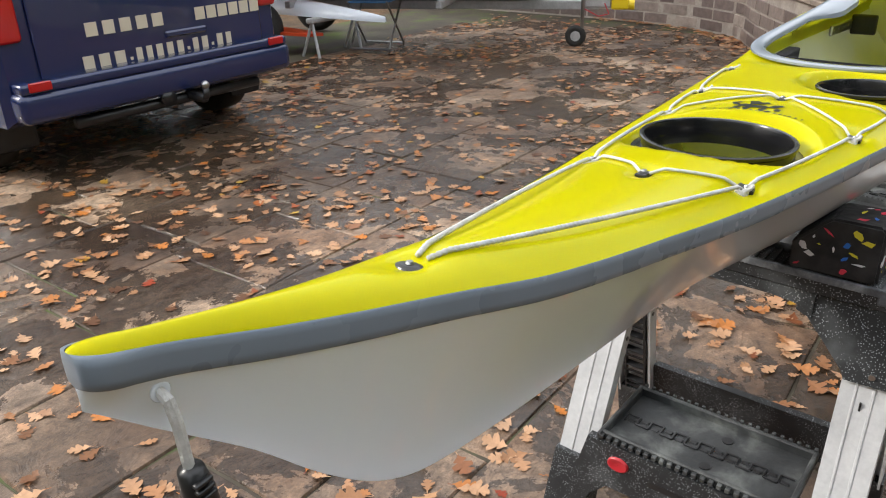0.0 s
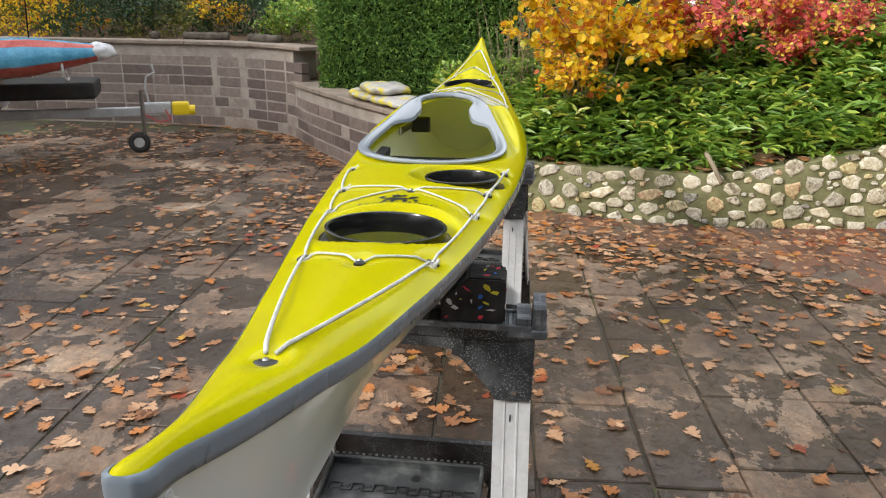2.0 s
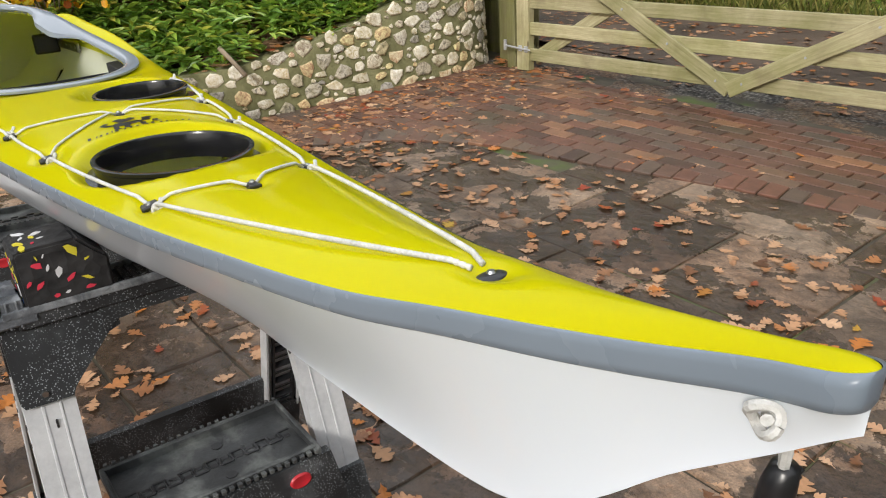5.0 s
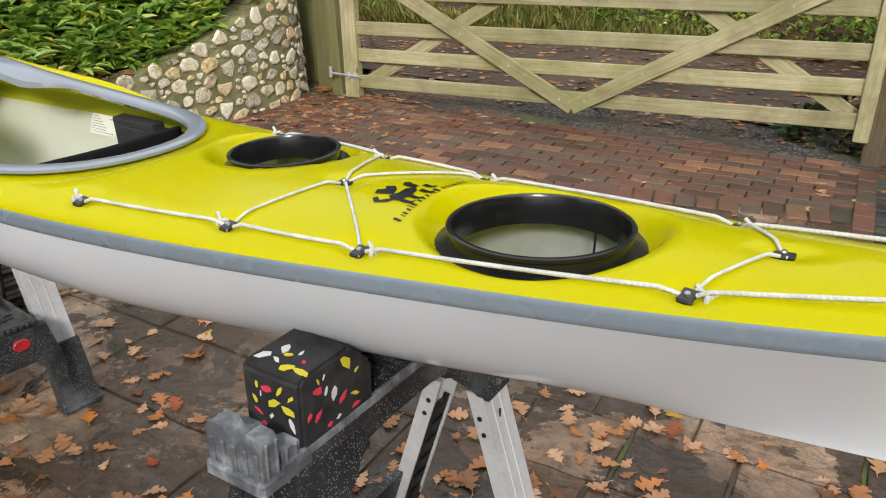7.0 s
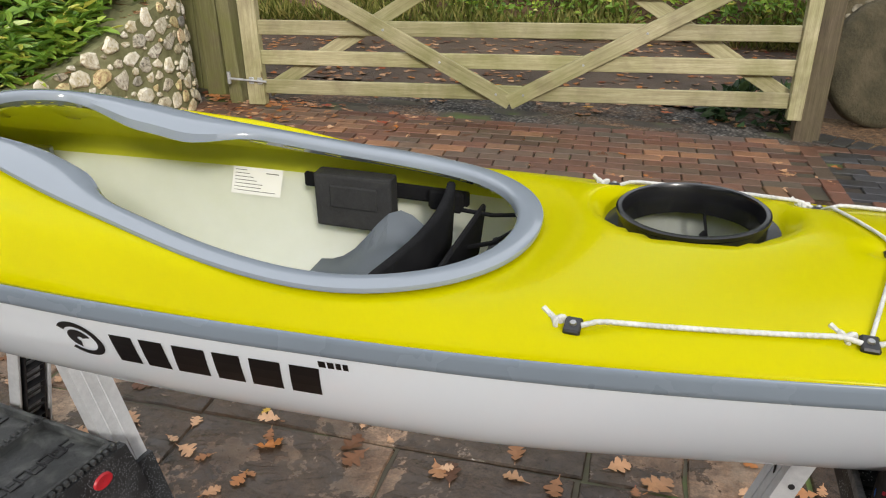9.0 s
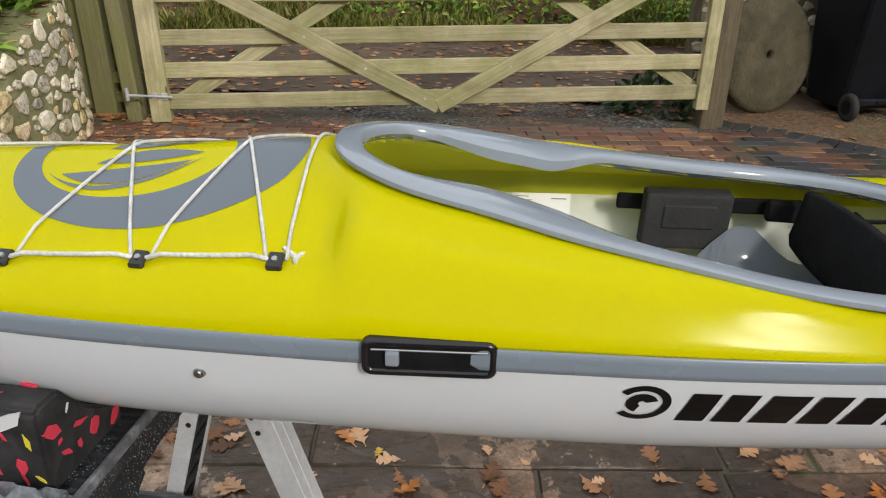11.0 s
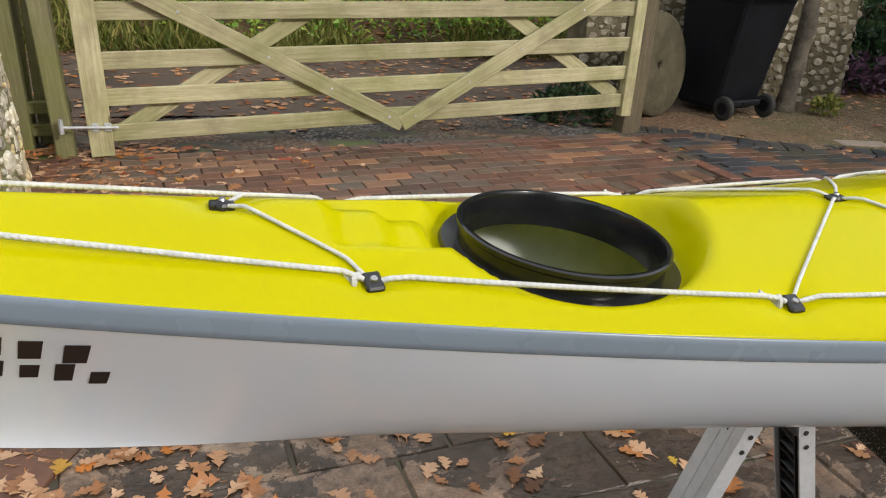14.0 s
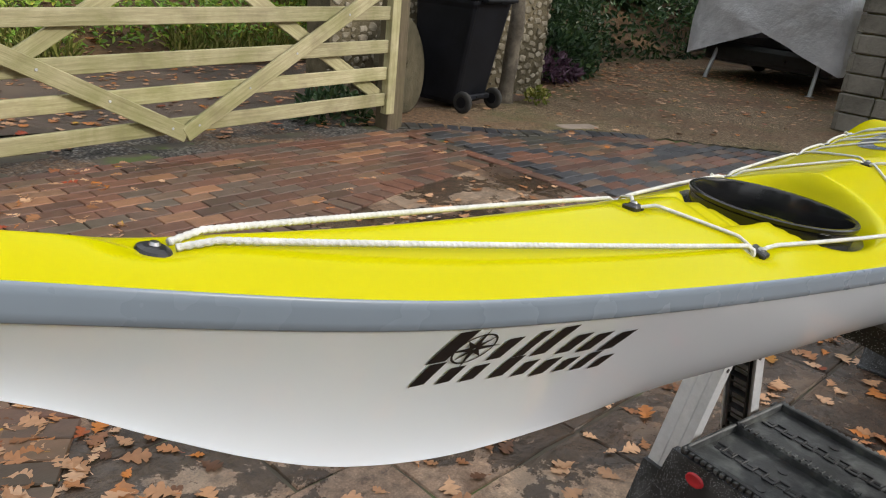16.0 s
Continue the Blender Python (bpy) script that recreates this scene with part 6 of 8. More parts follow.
        bm = bmesh.new()
        for half in (0.030, 0.022):
            ring = [(y, z) for y, z in round_rect(0.15 + 2 * (half - 0.022), 0.016 + 2 * (half - 0.016), 0.012 if half > 0.025 else 0.008)]
            add_prism(bm, ring, 0.003 if half > 0.025 else 0.005, Matrix(((0, 0, f, f * (xo + 0.021)), (1, 0, 0, 0), (0, 1, 0, 0.252), (0, 0, 0, 1))))
        bmesh.ops.recalc_face_normals(bm, faces=bm.faces[:])
        part("grip_recess", bm, BLACK, cross, "oval hand grip")
        if not down:
            continue
        # half step tray: floor, rim, zigzag tread and a toothed hinge edge
        x0, x1, zf = -0.004, 0.222, 0.304
        xm, wx = (x0 + x1) / 2, x1 - x0
        bm = bmesh.new()
        add_box(bm, (wx, 0.41, 0.010), Matrix.Translation((f * xm, 0, zf)), 0.003, 1)
        for cx, cy, w, d in ((xm, 0.200, wx, 0.011), (xm, -0.200, wx, 0.011), (x0 + 0.006, 0, 0.012, 0.41), (x1 - 0.016, 0, 0.012, 0.41)):
            add_box(bm, (w, d, 0.028), Matrix.Translation((f * cx, cy, zf + 0.012)), 0.003, 1)
        tray = part("step_tray", bm, STAND_TRAY, t, "scuffed black step tray")
        bm = bmesh.new()
        step_y = 0.0285
        for k in range(13):
            y0 = -0.185 + step_y * k
            off = 0.014 if k % 2 else -0.014
            add_box(bm, (0.0045, step_y, 0.005), Matrix.Translation((f * (xm + off), y0 + step_y / 2, zf + 0.007)), 0.001)
            add_box(bm, (0.028, 0.0045, 0.005), Matrix.Translation((f * xm, y0, zf + 0.007)), 0.001)
            add_box(bm, (0.011, step_y - 0.012, 0.003), Matrix.Translation((f * (xm + (0.030 if k % 2 == 0 else -0.030) * 0.2), y0 + step_y / 2, zf + 0.006)), 0.001)
        part("tray_tread", bm, BLACK, tray, "raised zigzag tread")
        bm = bmesh.new()
        for k in range(23):
            add_box(bm, (0.011, 0.010, 0.010), Matrix.Translation((f * (x1 - 0.004), -0.194 + 0.0176 * k, zf + 0.017)), 0.001)
            add_box(bm, (0.008, 0.008, 0.007), Matrix.Translation((f * (x0 + 0.0), -0.190 + 0.0176 * k, zf + 0.027)), 0.001)
        tagged(part("tray_teeth", bm, STAND_TRAY, tray, "toothed edge of the tray"), kind="stuff")
        for hx, hy in ((xm - 0.055, 0.03), (xm + 0.055, 0.02)):
            bm = bmesh.new()
            add_cyl(bm, 0.012, 0.012, 0.002, Matrix.Translation((f * hx, hy, zf + 0.0062)), 18)
            part("drain_hole", bm, BLACK, tray)
    return t


trestle(pose(1.065, -0.010, 0.0, -1.2, 0, 0), (1,), "black plastic and aluminium folding trestle with step tray")
trestle(pose(-0.585, 0.0, 0.002, 0, 0, -7.0), (-1, 1), "paint-flecked black folding trestle with aluminium legs")


def hull_under(x, y):
    """Height of the hull's outside over a point of the plan."""
    b, t0, k = half_beam(x), seam_low(x), min(keel_line(x), seam_low(x) - 0.006)
    return k + (t0 - k) * min(1.0, abs(y) / b) ** (1 / hull_full(x)) - 0.0098 * x + 0.004


def foam_block(x0, y0, turn, seed, lx=0.106, ly=0.155, tall=0.150, big=1.0):
    r = random.Random(seed)
    s = 1 if y0 > 0 else -1
    base = 0.757
    b = empty("foam_block", Matrix.Translation((x0, y0, base)) @ Matrix.Rotation(turn, 4, "Z"), "black recycled foam block with red, yellow and blue flecks", "foam block", "foam blocks on the trestles")

    def height(v):
        return max(0.02, min(tall, hull_under(x0, y0 + s * v) - base - 0.004))

    # high outside, cut to cradle the hull
    bm = bmesh.new()
    cut = [(v, height(v)) for v in np.linspace(ly / 2 - 0.014, -ly / 2, 10)]
    o = [(-ly / 2, 0.0), (ly / 2, 0.0), (ly / 2, height(ly / 2) - 0.008), (ly / 2 - 0.008, height(ly / 2 - 0.008))] + cut
    m = Matrix(((0, 0, 1, 0), (s, 0, 0, 0), (0, 1, 0, 0), (0, 0, 0, 1)))
    add_prism(bm, o, lx, Matrix.Translation((-lx / 2, 0, 0)) @ m)
    bmesh.ops.recalc_face_normals(bm, faces=bm.faces[:])
    edges = [e for e in bm.edges if e.calc_face_angle(0.0) > 0.5]
    bmesh.ops.bevel(bm, geom=edges, offset=0.005, segments=2, affect="EDGES")
    part("foam_body", bm, FOAM, b, "black rebonded foam")
    taken = {}
    for k in range(95):
        face = r.choice(("out", "x+", "x-", "top", "out", "x+", "x-", "out"))
        col = r.choice(("red", "red", "red", "red", "white", "white", "yellow", "yellow", "blue"))
        if big > 1 and col in ("yellow", "white", "blue") and r.random() < 0.7:
            col = "red"
        rad = r.uniform(0.0035, 0.0125) * big
        slim = r.uniform(0.3, 0.9)
        n = r.randint(4, 7)
        o2 = [(rad * r.uniform(0.5, 1.2) * math.cos(2 * math.pi * q / n + 0.3) * 1.3, rad * slim * r.uniform(0.6, 1.1) * math.sin(2 * math.pi * q / n + 0.3)) for q in range(n)]
        proud = r.uniform(0.0, 0.0014)
        if face == "out":
            mm = Matrix.Translation((r.uniform(-0.8, 0.8) * lx / 2, s * (ly / 2 - proud), r.uniform(0.012, height(ly / 2) - 0.02))) @ Matrix.Rotation(-s * math.pi / 2, 4, "X")
        elif face == "top":
            v = r.uniform(ly / 2 - 0.06, ly / 2 - 0.016)
            if height(v) < height(ly / 2) - 0.004:
                continue
            mm = Matrix.Translation((r.uniform(-0.75, 0.75) * lx / 2, s * v, height(v) - proud))
        else:
            q = 1 if face == "x+" else -1
            v = r.uniform(-ly / 2 + 0.01, ly / 2 - 0.012)
            if height(v) < 0.04:
                continue
            mm = Matrix.Translation((q * (lx / 2 - proud), s * v, r.uniform(0.012, height(v) - 0.016))) @ Matrix.Rotation(q * math.pi / 2, 4, "Y")
        spot = mm.translation.copy()
        if any((spot - p).length < 0.8 * (rad + q2) + 0.004 for p, q2 in taken.get(face, [])):
            continue
        taken.setdefault(face, []).append((spot, rad))
        bm = bmesh.new()
        add_prism(bm, o2, 0.0025, mm @ Matrix.Translation((0, 0, -0.001)) @ Matrix.Rotation(r.uniform(0, 6), 4, "Z"))
        bmesh.ops.recalc_face_normals(bm, faces=bm.faces[:])
        part("foam_fleck", bm, CHIP[col], b)


for s, seed in ((-1, 1), (1, 3)):
    foam_block(1.066, s * 0.170 - 0.006, 0.0, seed, tall=0.114)
    foam_block(-0.622 + 0.122 * s * 0.17, s * 0.172, -0.122, seed + 8, 0.120, tall=0.124, big=1.45)

# ---- gate and fence ----
GY = lambda x: 4.04 + 0.092 * x
GA = math.atan(0.092)


def board(name, a, b, width, thick, material, parent, label="", wob=0.0):
    """A plank from a to b (centre line), width across, thick in depth, local x along its length."""
    a, b = Vector(a), Vector(b)
    d = b - a
    bm = bmesh.new()
    add_box(bm, (d.length, thick, width), Matrix(), 0.004, 1)
    ob = part(name, bm, material, parent, label)
    x = d.normalized()
    y = Vector((-math.sin(GA), math.cos(GA), 0))
    y = (y - x * y.dot(x)).normalized()
    z = x.cross(y)
    m = Matrix((x, y, z)).transposed().to_4x4()
    m.translation = (a + b) / 2
    ob.matrix_world = m
    return ob


def on_gate(x, z, depth=0.0):
    return Vector((x - 0.018 - depth * math.sin(GA), GY(x) + depth * math.cos(GA), z - 0.0265 - 0.0072 * x))


gate = empty("gate", Matrix(), "closed weathered timber field gate with crossed braces", "gate")
for zl, zr in ((0.225, 0.325), (0.425, 0.525), (0.625, 0.725), (0.885, 0.965), (1.13, 1.21)):
    board("rail", on_gate(-2.05, zl), on_gate(1.47, zr), 0.096, 0.026, GATE_WOOD, gate)
board("stile", on_gate(-2.045, 0.10), on_gate(-2.075, 1.3), 0.125, 0.07, GATE_WOOD, gate)
board("stile", on_gate(1.475, 0.21), on_gate(1.48, 1.38), 0.085, 0.07, GATE_WOOD, gate)
board("brace", on_gate(-0.27, 0.225, -0.045), on_gate(-2.0, 1.10, -0.045), 0.10, 0.028, GATE_WOOD, gate)
board("brace", on_gate(-0.28, 0.225, -0.047), on_gate(1.45, 1.215, -0.047), 0.10, 0.028, GATE_WOOD, gate)
board("brace", on_gate(-1.98, 0.19, 0.042), on_gate(-0.45, 1.15, 0.042), 0.095, 0.026, GATE_WOOD, gate)
board("brace", on_gate(1.43, 0.33, 0.044), on_gate(0.05, 1.17, 0.044), 0.095, 0.026, GATE_WOOD, gate)
bolts = []
for zl, zr in ((0.225, 0.325), (0.425, 0.525), (0.625, 0.725), (0.885, 0.965)):
    for s, slope, xb in ((-1, 0.506, -0.27), (1, 0.572, -0.28)):
        for _ in range(1):
            x = xb
            for it in range(20):
                zc = zl + (zr - zl) * (x + 2.05) / 3.52
                x = xb + s * (zc - 0.225) / slope
            bolts.append((x, zc))
for x, z in bolts:
    p = on_gate(x, z, -0.061)
    bm = bmesh.new()
    add_cyl(bm, 0.009, 0.007, 0.006, Matrix.Translation(p) @ Matrix.Rotation(math.pi / 2, 4, "X"), 10)
    part("bolt", bm, GALV, gate, "galvanised coach bolt")
hinge = empty("hinge", Matrix.Translation(on_gate(-2.05, 0.27, -0.04)), "galvanised gate hinge", "")
hinge.parent = gate
bm = bmesh.new()
add_box(bm, (0.035, 0.012, 0.045), Matrix.Translation((-0.02, 0, 0)), 0.002)
add_box(bm, (0.035, 0.012, 0.045), Matrix.Translation((0.045, 0.0, 0)), 0.002)
add_tube(bm, [(-0.20, -0.01, 0.005), (0.10, -0.012, 0.0)], 0.008, 8)
add_tube(bm, [(-0.19, -0.01, -0.03), (-0.19, -0.01, 0.05)], 0.013, 8)
part("hinge_strap", bm, GALV, hinge)


def post(name, x, y, w, d, h, label, material=POST_WOOD, z0=-0.05, lean=0.0):
    bm = bmesh.new()
    add_box(bm, (h, d, w), Matrix(), 0.008, 1)
    t = empty(name, Matrix.Translation((x, y, ground_z(x, y))), label, "post")
    ob = part("post_body", bm, material, t)
    ob.rotation_euler = (0, -math.pi / 2 + lean, 0)
    ob.location = (0, 0, h / 2 + z0)
    return t


post("gate_post", 1.555, 4.27, 0.155, 0.16, 1.75, "thick dark weathered square timber gate post", DARK_POST)
post("gate_post", -2.30, 3.93, 0.10, 0.12, 1.75, "weathered square hanging post of the gate", lean=-0.05)
post("fence_post", -2.535, 4.08, 0.15, 0.10, 1.75, "green algae-stained square fence post", lean=-0.02)
fence = empty("fence", Matrix.Translation((-2.5, 4.1, ground_z(-2.5, 4.1))), "short green mossy fence beside the gate post", "fence")
for k, z in enumerate((0.10, 0.23)):
    bm = bmesh.new()
    add_box(bm, (0.34, 0.05, 0.07), Matrix.Translation((0.1, 0.0, z)), 0.004)
    part("rail", bm, POST_WOOD, fence)
for k in range(6):
    bm = bmesh.new()
    add_box(bm, (1.6, 0.02, 0.14), Matrix(), 0.003)
    ob = part("slat", bm, POST_WOOD, fence)
    ob.rotation_euler = (0, -math.pi / 2, 0)
    ob.location = (0.14 - 0.15 * k, 0.10, 0.78)

# millstone
ms = empty("millstone", Matrix.Translation((2.03, 4.74, ground_z(2.03, 4.74))), "old round stone wheel leaning, green with algae", "millstone")
bm = bmesh.new()
add_lathe(bm, [(0.030, 0.050), (0.045, 0.058), (0.15, 0.062), (0.38, 0.06), (0.412, 0.045), (0.418, 0.0), (0.412, -0.045), (0.38, -0.06), (0.030, -0.06)], 48, closed=True)
for v in bm.verts:
    v.co *= 1 + 0.02 * noise.noise(v.co * 9)
o = part("stone_wheel", bm, MILLSTONE, ms, "", smooth=True)
o.matrix_local = Matrix.Translation((0, 0, 0.405)) @ Matrix.Rotation(radians(25), 4, "Z") @ Matrix.Rotation(radians(82), 4, "X")

# wheeled bin, its back to the yard
wb = empty("wheeled_bin", pose(2.79, 4.81, ground_z(2.79, 4.81), 0, 0, 10), "dark grey wheeled refuse bin beside the flint wall", "bin")
bm = bmesh.new()
rows = []
for z, w, d, oy in ((0.06, 0.46, 0.42, 0.06), (0.10, 0.49, 0.48, 0.05), (0.5, 0.535, 0.58, 0.03), (0.92, 0.575, 0.68, 0.0), (0.96, 0.60, 0.70, 0.0), (0.99, 0.60, 0.70, 0.0)):
    ring = []
    c = 0.05
    for sx, sy in ((-1, -1), (1, -1), (1, 1), (-1, 1)):
        for k in range(4):
            a = {(-1, -1): math.pi, (1, -1): 1.5 * math.pi, (1, 1): 0, (-1, 1): 0.5 * math.pi}[sx, sy] + k * math.pi / 6
            ring.append(bm.verts.new((sx * (w / 2 - c) + c * math.cos(a), oy + sy * (d / 2 - c) + c * math.sin(a), z)))
    rows.append(ring)
for a, b2 in zip(rows, rows[1:]):
    for k in range(16):
        bm.faces.new((a[k], a[(k + 1) % 16], b2[(k + 1) % 16], b2[k]))
bm.faces.new(rows[0][::-1])
bm.faces.new(rows[-1])
bmesh.ops.recalc_face_normals(bm, faces=bm.faces[:])
part("bin_body", bm, BIN, wb, "tapered dark plastic body", smooth=False)
bm = bmesh.new()
add_box(bm, (0.61, 0.72, 0.05), Matrix.Translation((0, 0.0, 1.02)), 0.02, 2)
part("lid", bm, BIN, wb, "closed dark lid")
bm = bmesh.new()
add_tube(bm, [(-0.24, -0.42, 1.0), (0.24, -0.42, 1.0)], 0.016, 10)
for sx in (-0.2, 0.0, 0.2):
    add_box(bm, (0.03, 0.09, 0.035), Matrix.Translation((sx, -0.38, 0.995)), 0.006)
part("handle", bm, BIN, wb, "moulded bar handle")
bm = bmesh.new()
add_box(bm, (0.36, 0.05, 0.05), Matrix.Translation((0, -0.25, 0.13)), 0.01)
add_box(bm, (0.12, 0.012, 0.02), Matrix.Translation((0.02, -0.278, 0.13)), 0.002)
part("axle_housing", bm, BIN, wb)
for s in (-1, 1):
    bm = bmesh.new()
    add_lathe(bm, [(0.02, -0.022), (0.075, -0.024), (0.095, -0.018), (0.10, 0.0), (0.095, 0.018), (0.075, 0.024), (0.02, 0.022)], 24, Matrix.Translation((s * 0.245, -0.27, 0.10)) @ Matrix.Rotation(math.pi / 2, 4, "Y"), True)
    wheel = part("wheel", bm, TYRE, wb, "black rubber wheel", smooth=True)
    bm = bmesh.new()
    add_cyl(bm, 0.05, 0.045, 0.052, Matrix.Translation((s * 0.245, -0.27, 0.10)) @ Matrix.Rotation(math.pi / 2, 4, "Y"), 16)
    part("hub", bm, BIN, wheel)

# flint wall behind the bin
FR = bend([(1.72, 5.36), (2.6, 5.32), (3.5, 5.22), (4.28, 5.10), (4.42, 5.2), (4.45, 5.7), (4.4, 8.0)], 4)
wall_flint_right, _ = wall_core("wall_flint_right", FR, [1.75] * len(FR), 0.4, GRIMY_SHADED_MORTAR, "rough grimy flint boundary wall, darkened for shade behind the bin", "wall", 0.03)
flint_face(wall_flint_right, FR[:18], lambda p: 1.45, 520, 8, (0.022, 0.050), lean=0.03, shapes=grimy_shaded_meshes)

# weathered trunk post
tp = empty("tree", Matrix.Translation((3.48, 4.79, ground_z(3.48, 4.79))), "tree with rough pale trunk beside the bin, its added crown unseen", "tree")
bm = bmesh.new()
pts = [(0.02 * math.sin(3 * z) + 0.02 * z, 0.015 * math.cos(2.5 * z), z) for z in np.linspace(-0.05, 4.2, 40)]
add_tube(bm, pts, 0.080, 14, 0.45)
for v in bm.verts:
    v.co += Vector((v.co.x, v.co.y, 0)) * 0.35 * noise.noise(v.co * 7) + Vector((v.co.x, v.co.y, 0)) * max(0, 0.12 - v.co.z) * 2.5
part("trunk", bm, BARK, tp, "", smooth=True)

# ---- leaves and plants ----
def leaf_cloud(name, pos, axis, normal, length, width, material, label, category, parent=None, fold=0.25, kind="stuff", blunt=False):
    """Many separate small leaves, each two folded faces about its midrib."""
    pos, axis, normal = (np.asarray(a, float) for a in (pos, axis, normal))
    axis /= np.linalg.norm(axis, axis=1, keepdims=True) + 1e-9
    side = np.cross(axis, normal)
    side /= np.linalg.norm(side, axis=1, keepdims=True) + 1e-9
    up = np.cross(side, axis)
    L, W = np.asarray(length)[:, None], np.asarray(width)[:, None]
    n = len(pos)
    a1, a2, b2 = (0.28, 0.76, 0.46) if blunt else (0.42, 0.80, 0.30)
    v = np.empty((n, 6, 3))
    v[:, 0] = pos
    v[:, 1] = pos + axis * L * a1 + side * W * 0.5 + up * W * fold
    v[:, 2] = pos + axis * L * a2 + side * W * b2 + up * W * fold * 0.4 - up * L * 0.05
    v[:, 3] = pos + axis * L - up * L * 0.14
    v[:, 4] = pos + axis * L * a2 - side * W * b2 + up * W * fold * 0.4 - up * L * 0.05
    v[:, 5] = pos + axis * L * a1 - side * W * 0.5 + up * W * fold
    base = np.arange(n)[:, None] * 6
    f = np.stack([base + np.array([0, 1, 2, 3]), base + np.array([0, 3, 4, 5])], 1).reshape(-1, 4)
    me = bpy.data.meshes.new(name)
    me.from_pydata(v.reshape(-1, 3).tolist(), [], f.tolist())
    me.materials.append(material)
    ob = new(name, me)
    ob.parent = parent
    return tagged(ob, label, category, "", kind)


def rand_dir(n, up=0.3):
    d = rng.normal(size=(n, 3))
    d[:, 2] = np.abs(d[:, 2]) * up + rng.normal(size=n) * 0.25
    return d / np.linalg.norm(d, axis=1, keepdims=True)


# soil of the raised beds
def bed_soil(x, y):
    wx = min((abs(y - p[1]), p[0]) for p in FL)[1]
    top = fl_top(min(max(y, -0.4), 4.2))
    back = float(smoothstep(0.1, 2.0, wx - x)) * (0.25 + 0.75 * float(smoothstep(-0.2, 1.0, y)))
    return top - 0.03 + 0.72 * back + 0.03 * math.sin(4 * x + 3 * y)


xs_b, ys_b = np.arange(-9.5, -2.3, 0.2), np.arange(-0.7, 5.0, 0.2)
verts, faces, idx = [], [], {}
for i, x in enumerate(xs_b):
    for j, y in enumerate(ys_b):
        idx[i, j] = len(verts)
        verts.append((x, y, bed_soil(x, y)))
for i in range(len(xs_b) - 1):
    for j in range(len(ys_b) - 1):
        cx, cy = xs_b[i] + 0.1, ys_b[j] + 0.1
        wx = min((abs(cy - p[1]), p[0]) for p in FL)[1]
        if cx < wx - 0.22 and cy < 4.3 - 0.1 * (cx + 3) and cy > 0.74 * (cx + 3.7) - 0.95 + 0.3:
            faces.append((idx[i, j], idx[i + 1, j], idx[i + 1, j + 1], idx[i, j + 1]))
tagged(link("bed_soil", verts, faces, EARTH, smooth=True), "dark leafy soil of the raised bed", "soil", "", "structure")
tagged(link("bank_soil", [(-5.65, -2.0, 0.56), (-3.15, -0.15, 0.40), (-3.4, 0.3, 0.42), (-6.5, 0.3, 0.6), (-12, 0.3, 1.2), (-12, -9.5, 1.5), (-6.75, -9.5, 0.93), (-6.62, -4, 0.93), (-6.1, -2.45, 0.93)], [(0, 1, 2, 3), (0, 3, 8), (8, 3, 4, 5), (8, 5, 7), (5, 6, 7)], EARTH), "dark soil bank behind the block walls", "soil", "", "structure")

# evergreen ground cover: rosettes of long leaves
pos, ax, nor, ln, wd = [], [], [], [], []
prng = random.Random(31)
for _ in range(2600):
    y = prng.uniform(-0.45, 4.15)
    wx = min((abs(y - p[1]), p[0]) for p in FL)[1]
    depth = prng.uniform(0.13, 2.9)
    x = wx - depth
    if x > 0 or y < 0.74 * (x + 3.7) - 0.5:
        continue
    h = prng.uniform(0.05, 0.24) * (0.5 + min(1, depth / 0.6))
    z = bed_soil(x, y) + h
    lean = Vector((prng.uniform(-0.4, 0.5), prng.uniform(-0.4, 0.4), 1)).normalized()
    for k in range(prng.randint(9, 14)):
        a = prng.uniform(0, 2 * math.pi)
        out = Vector((math.cos(a), math.sin(a), prng.uniform(-0.25, 0.75)))
        pos.append((x + prng.uniform(-0.03, 0.03), y + prng.uniform(-0.03, 0.03), z + prng.uniform(-0.06, 0.04)))
        ax.append(tuple(out))
        nor.append((lean.x, lean.y, lean.z))
        ln.append(prng.uniform(0.075, 0.15))
        wd.append(prng.uniform(0.028, 0.048))
leaf_cloud("ground_cover", pos, ax, nor, ln, wd, BED_LEAF, "dense evergreen ground cover with long glossy leaves", "ground cover")


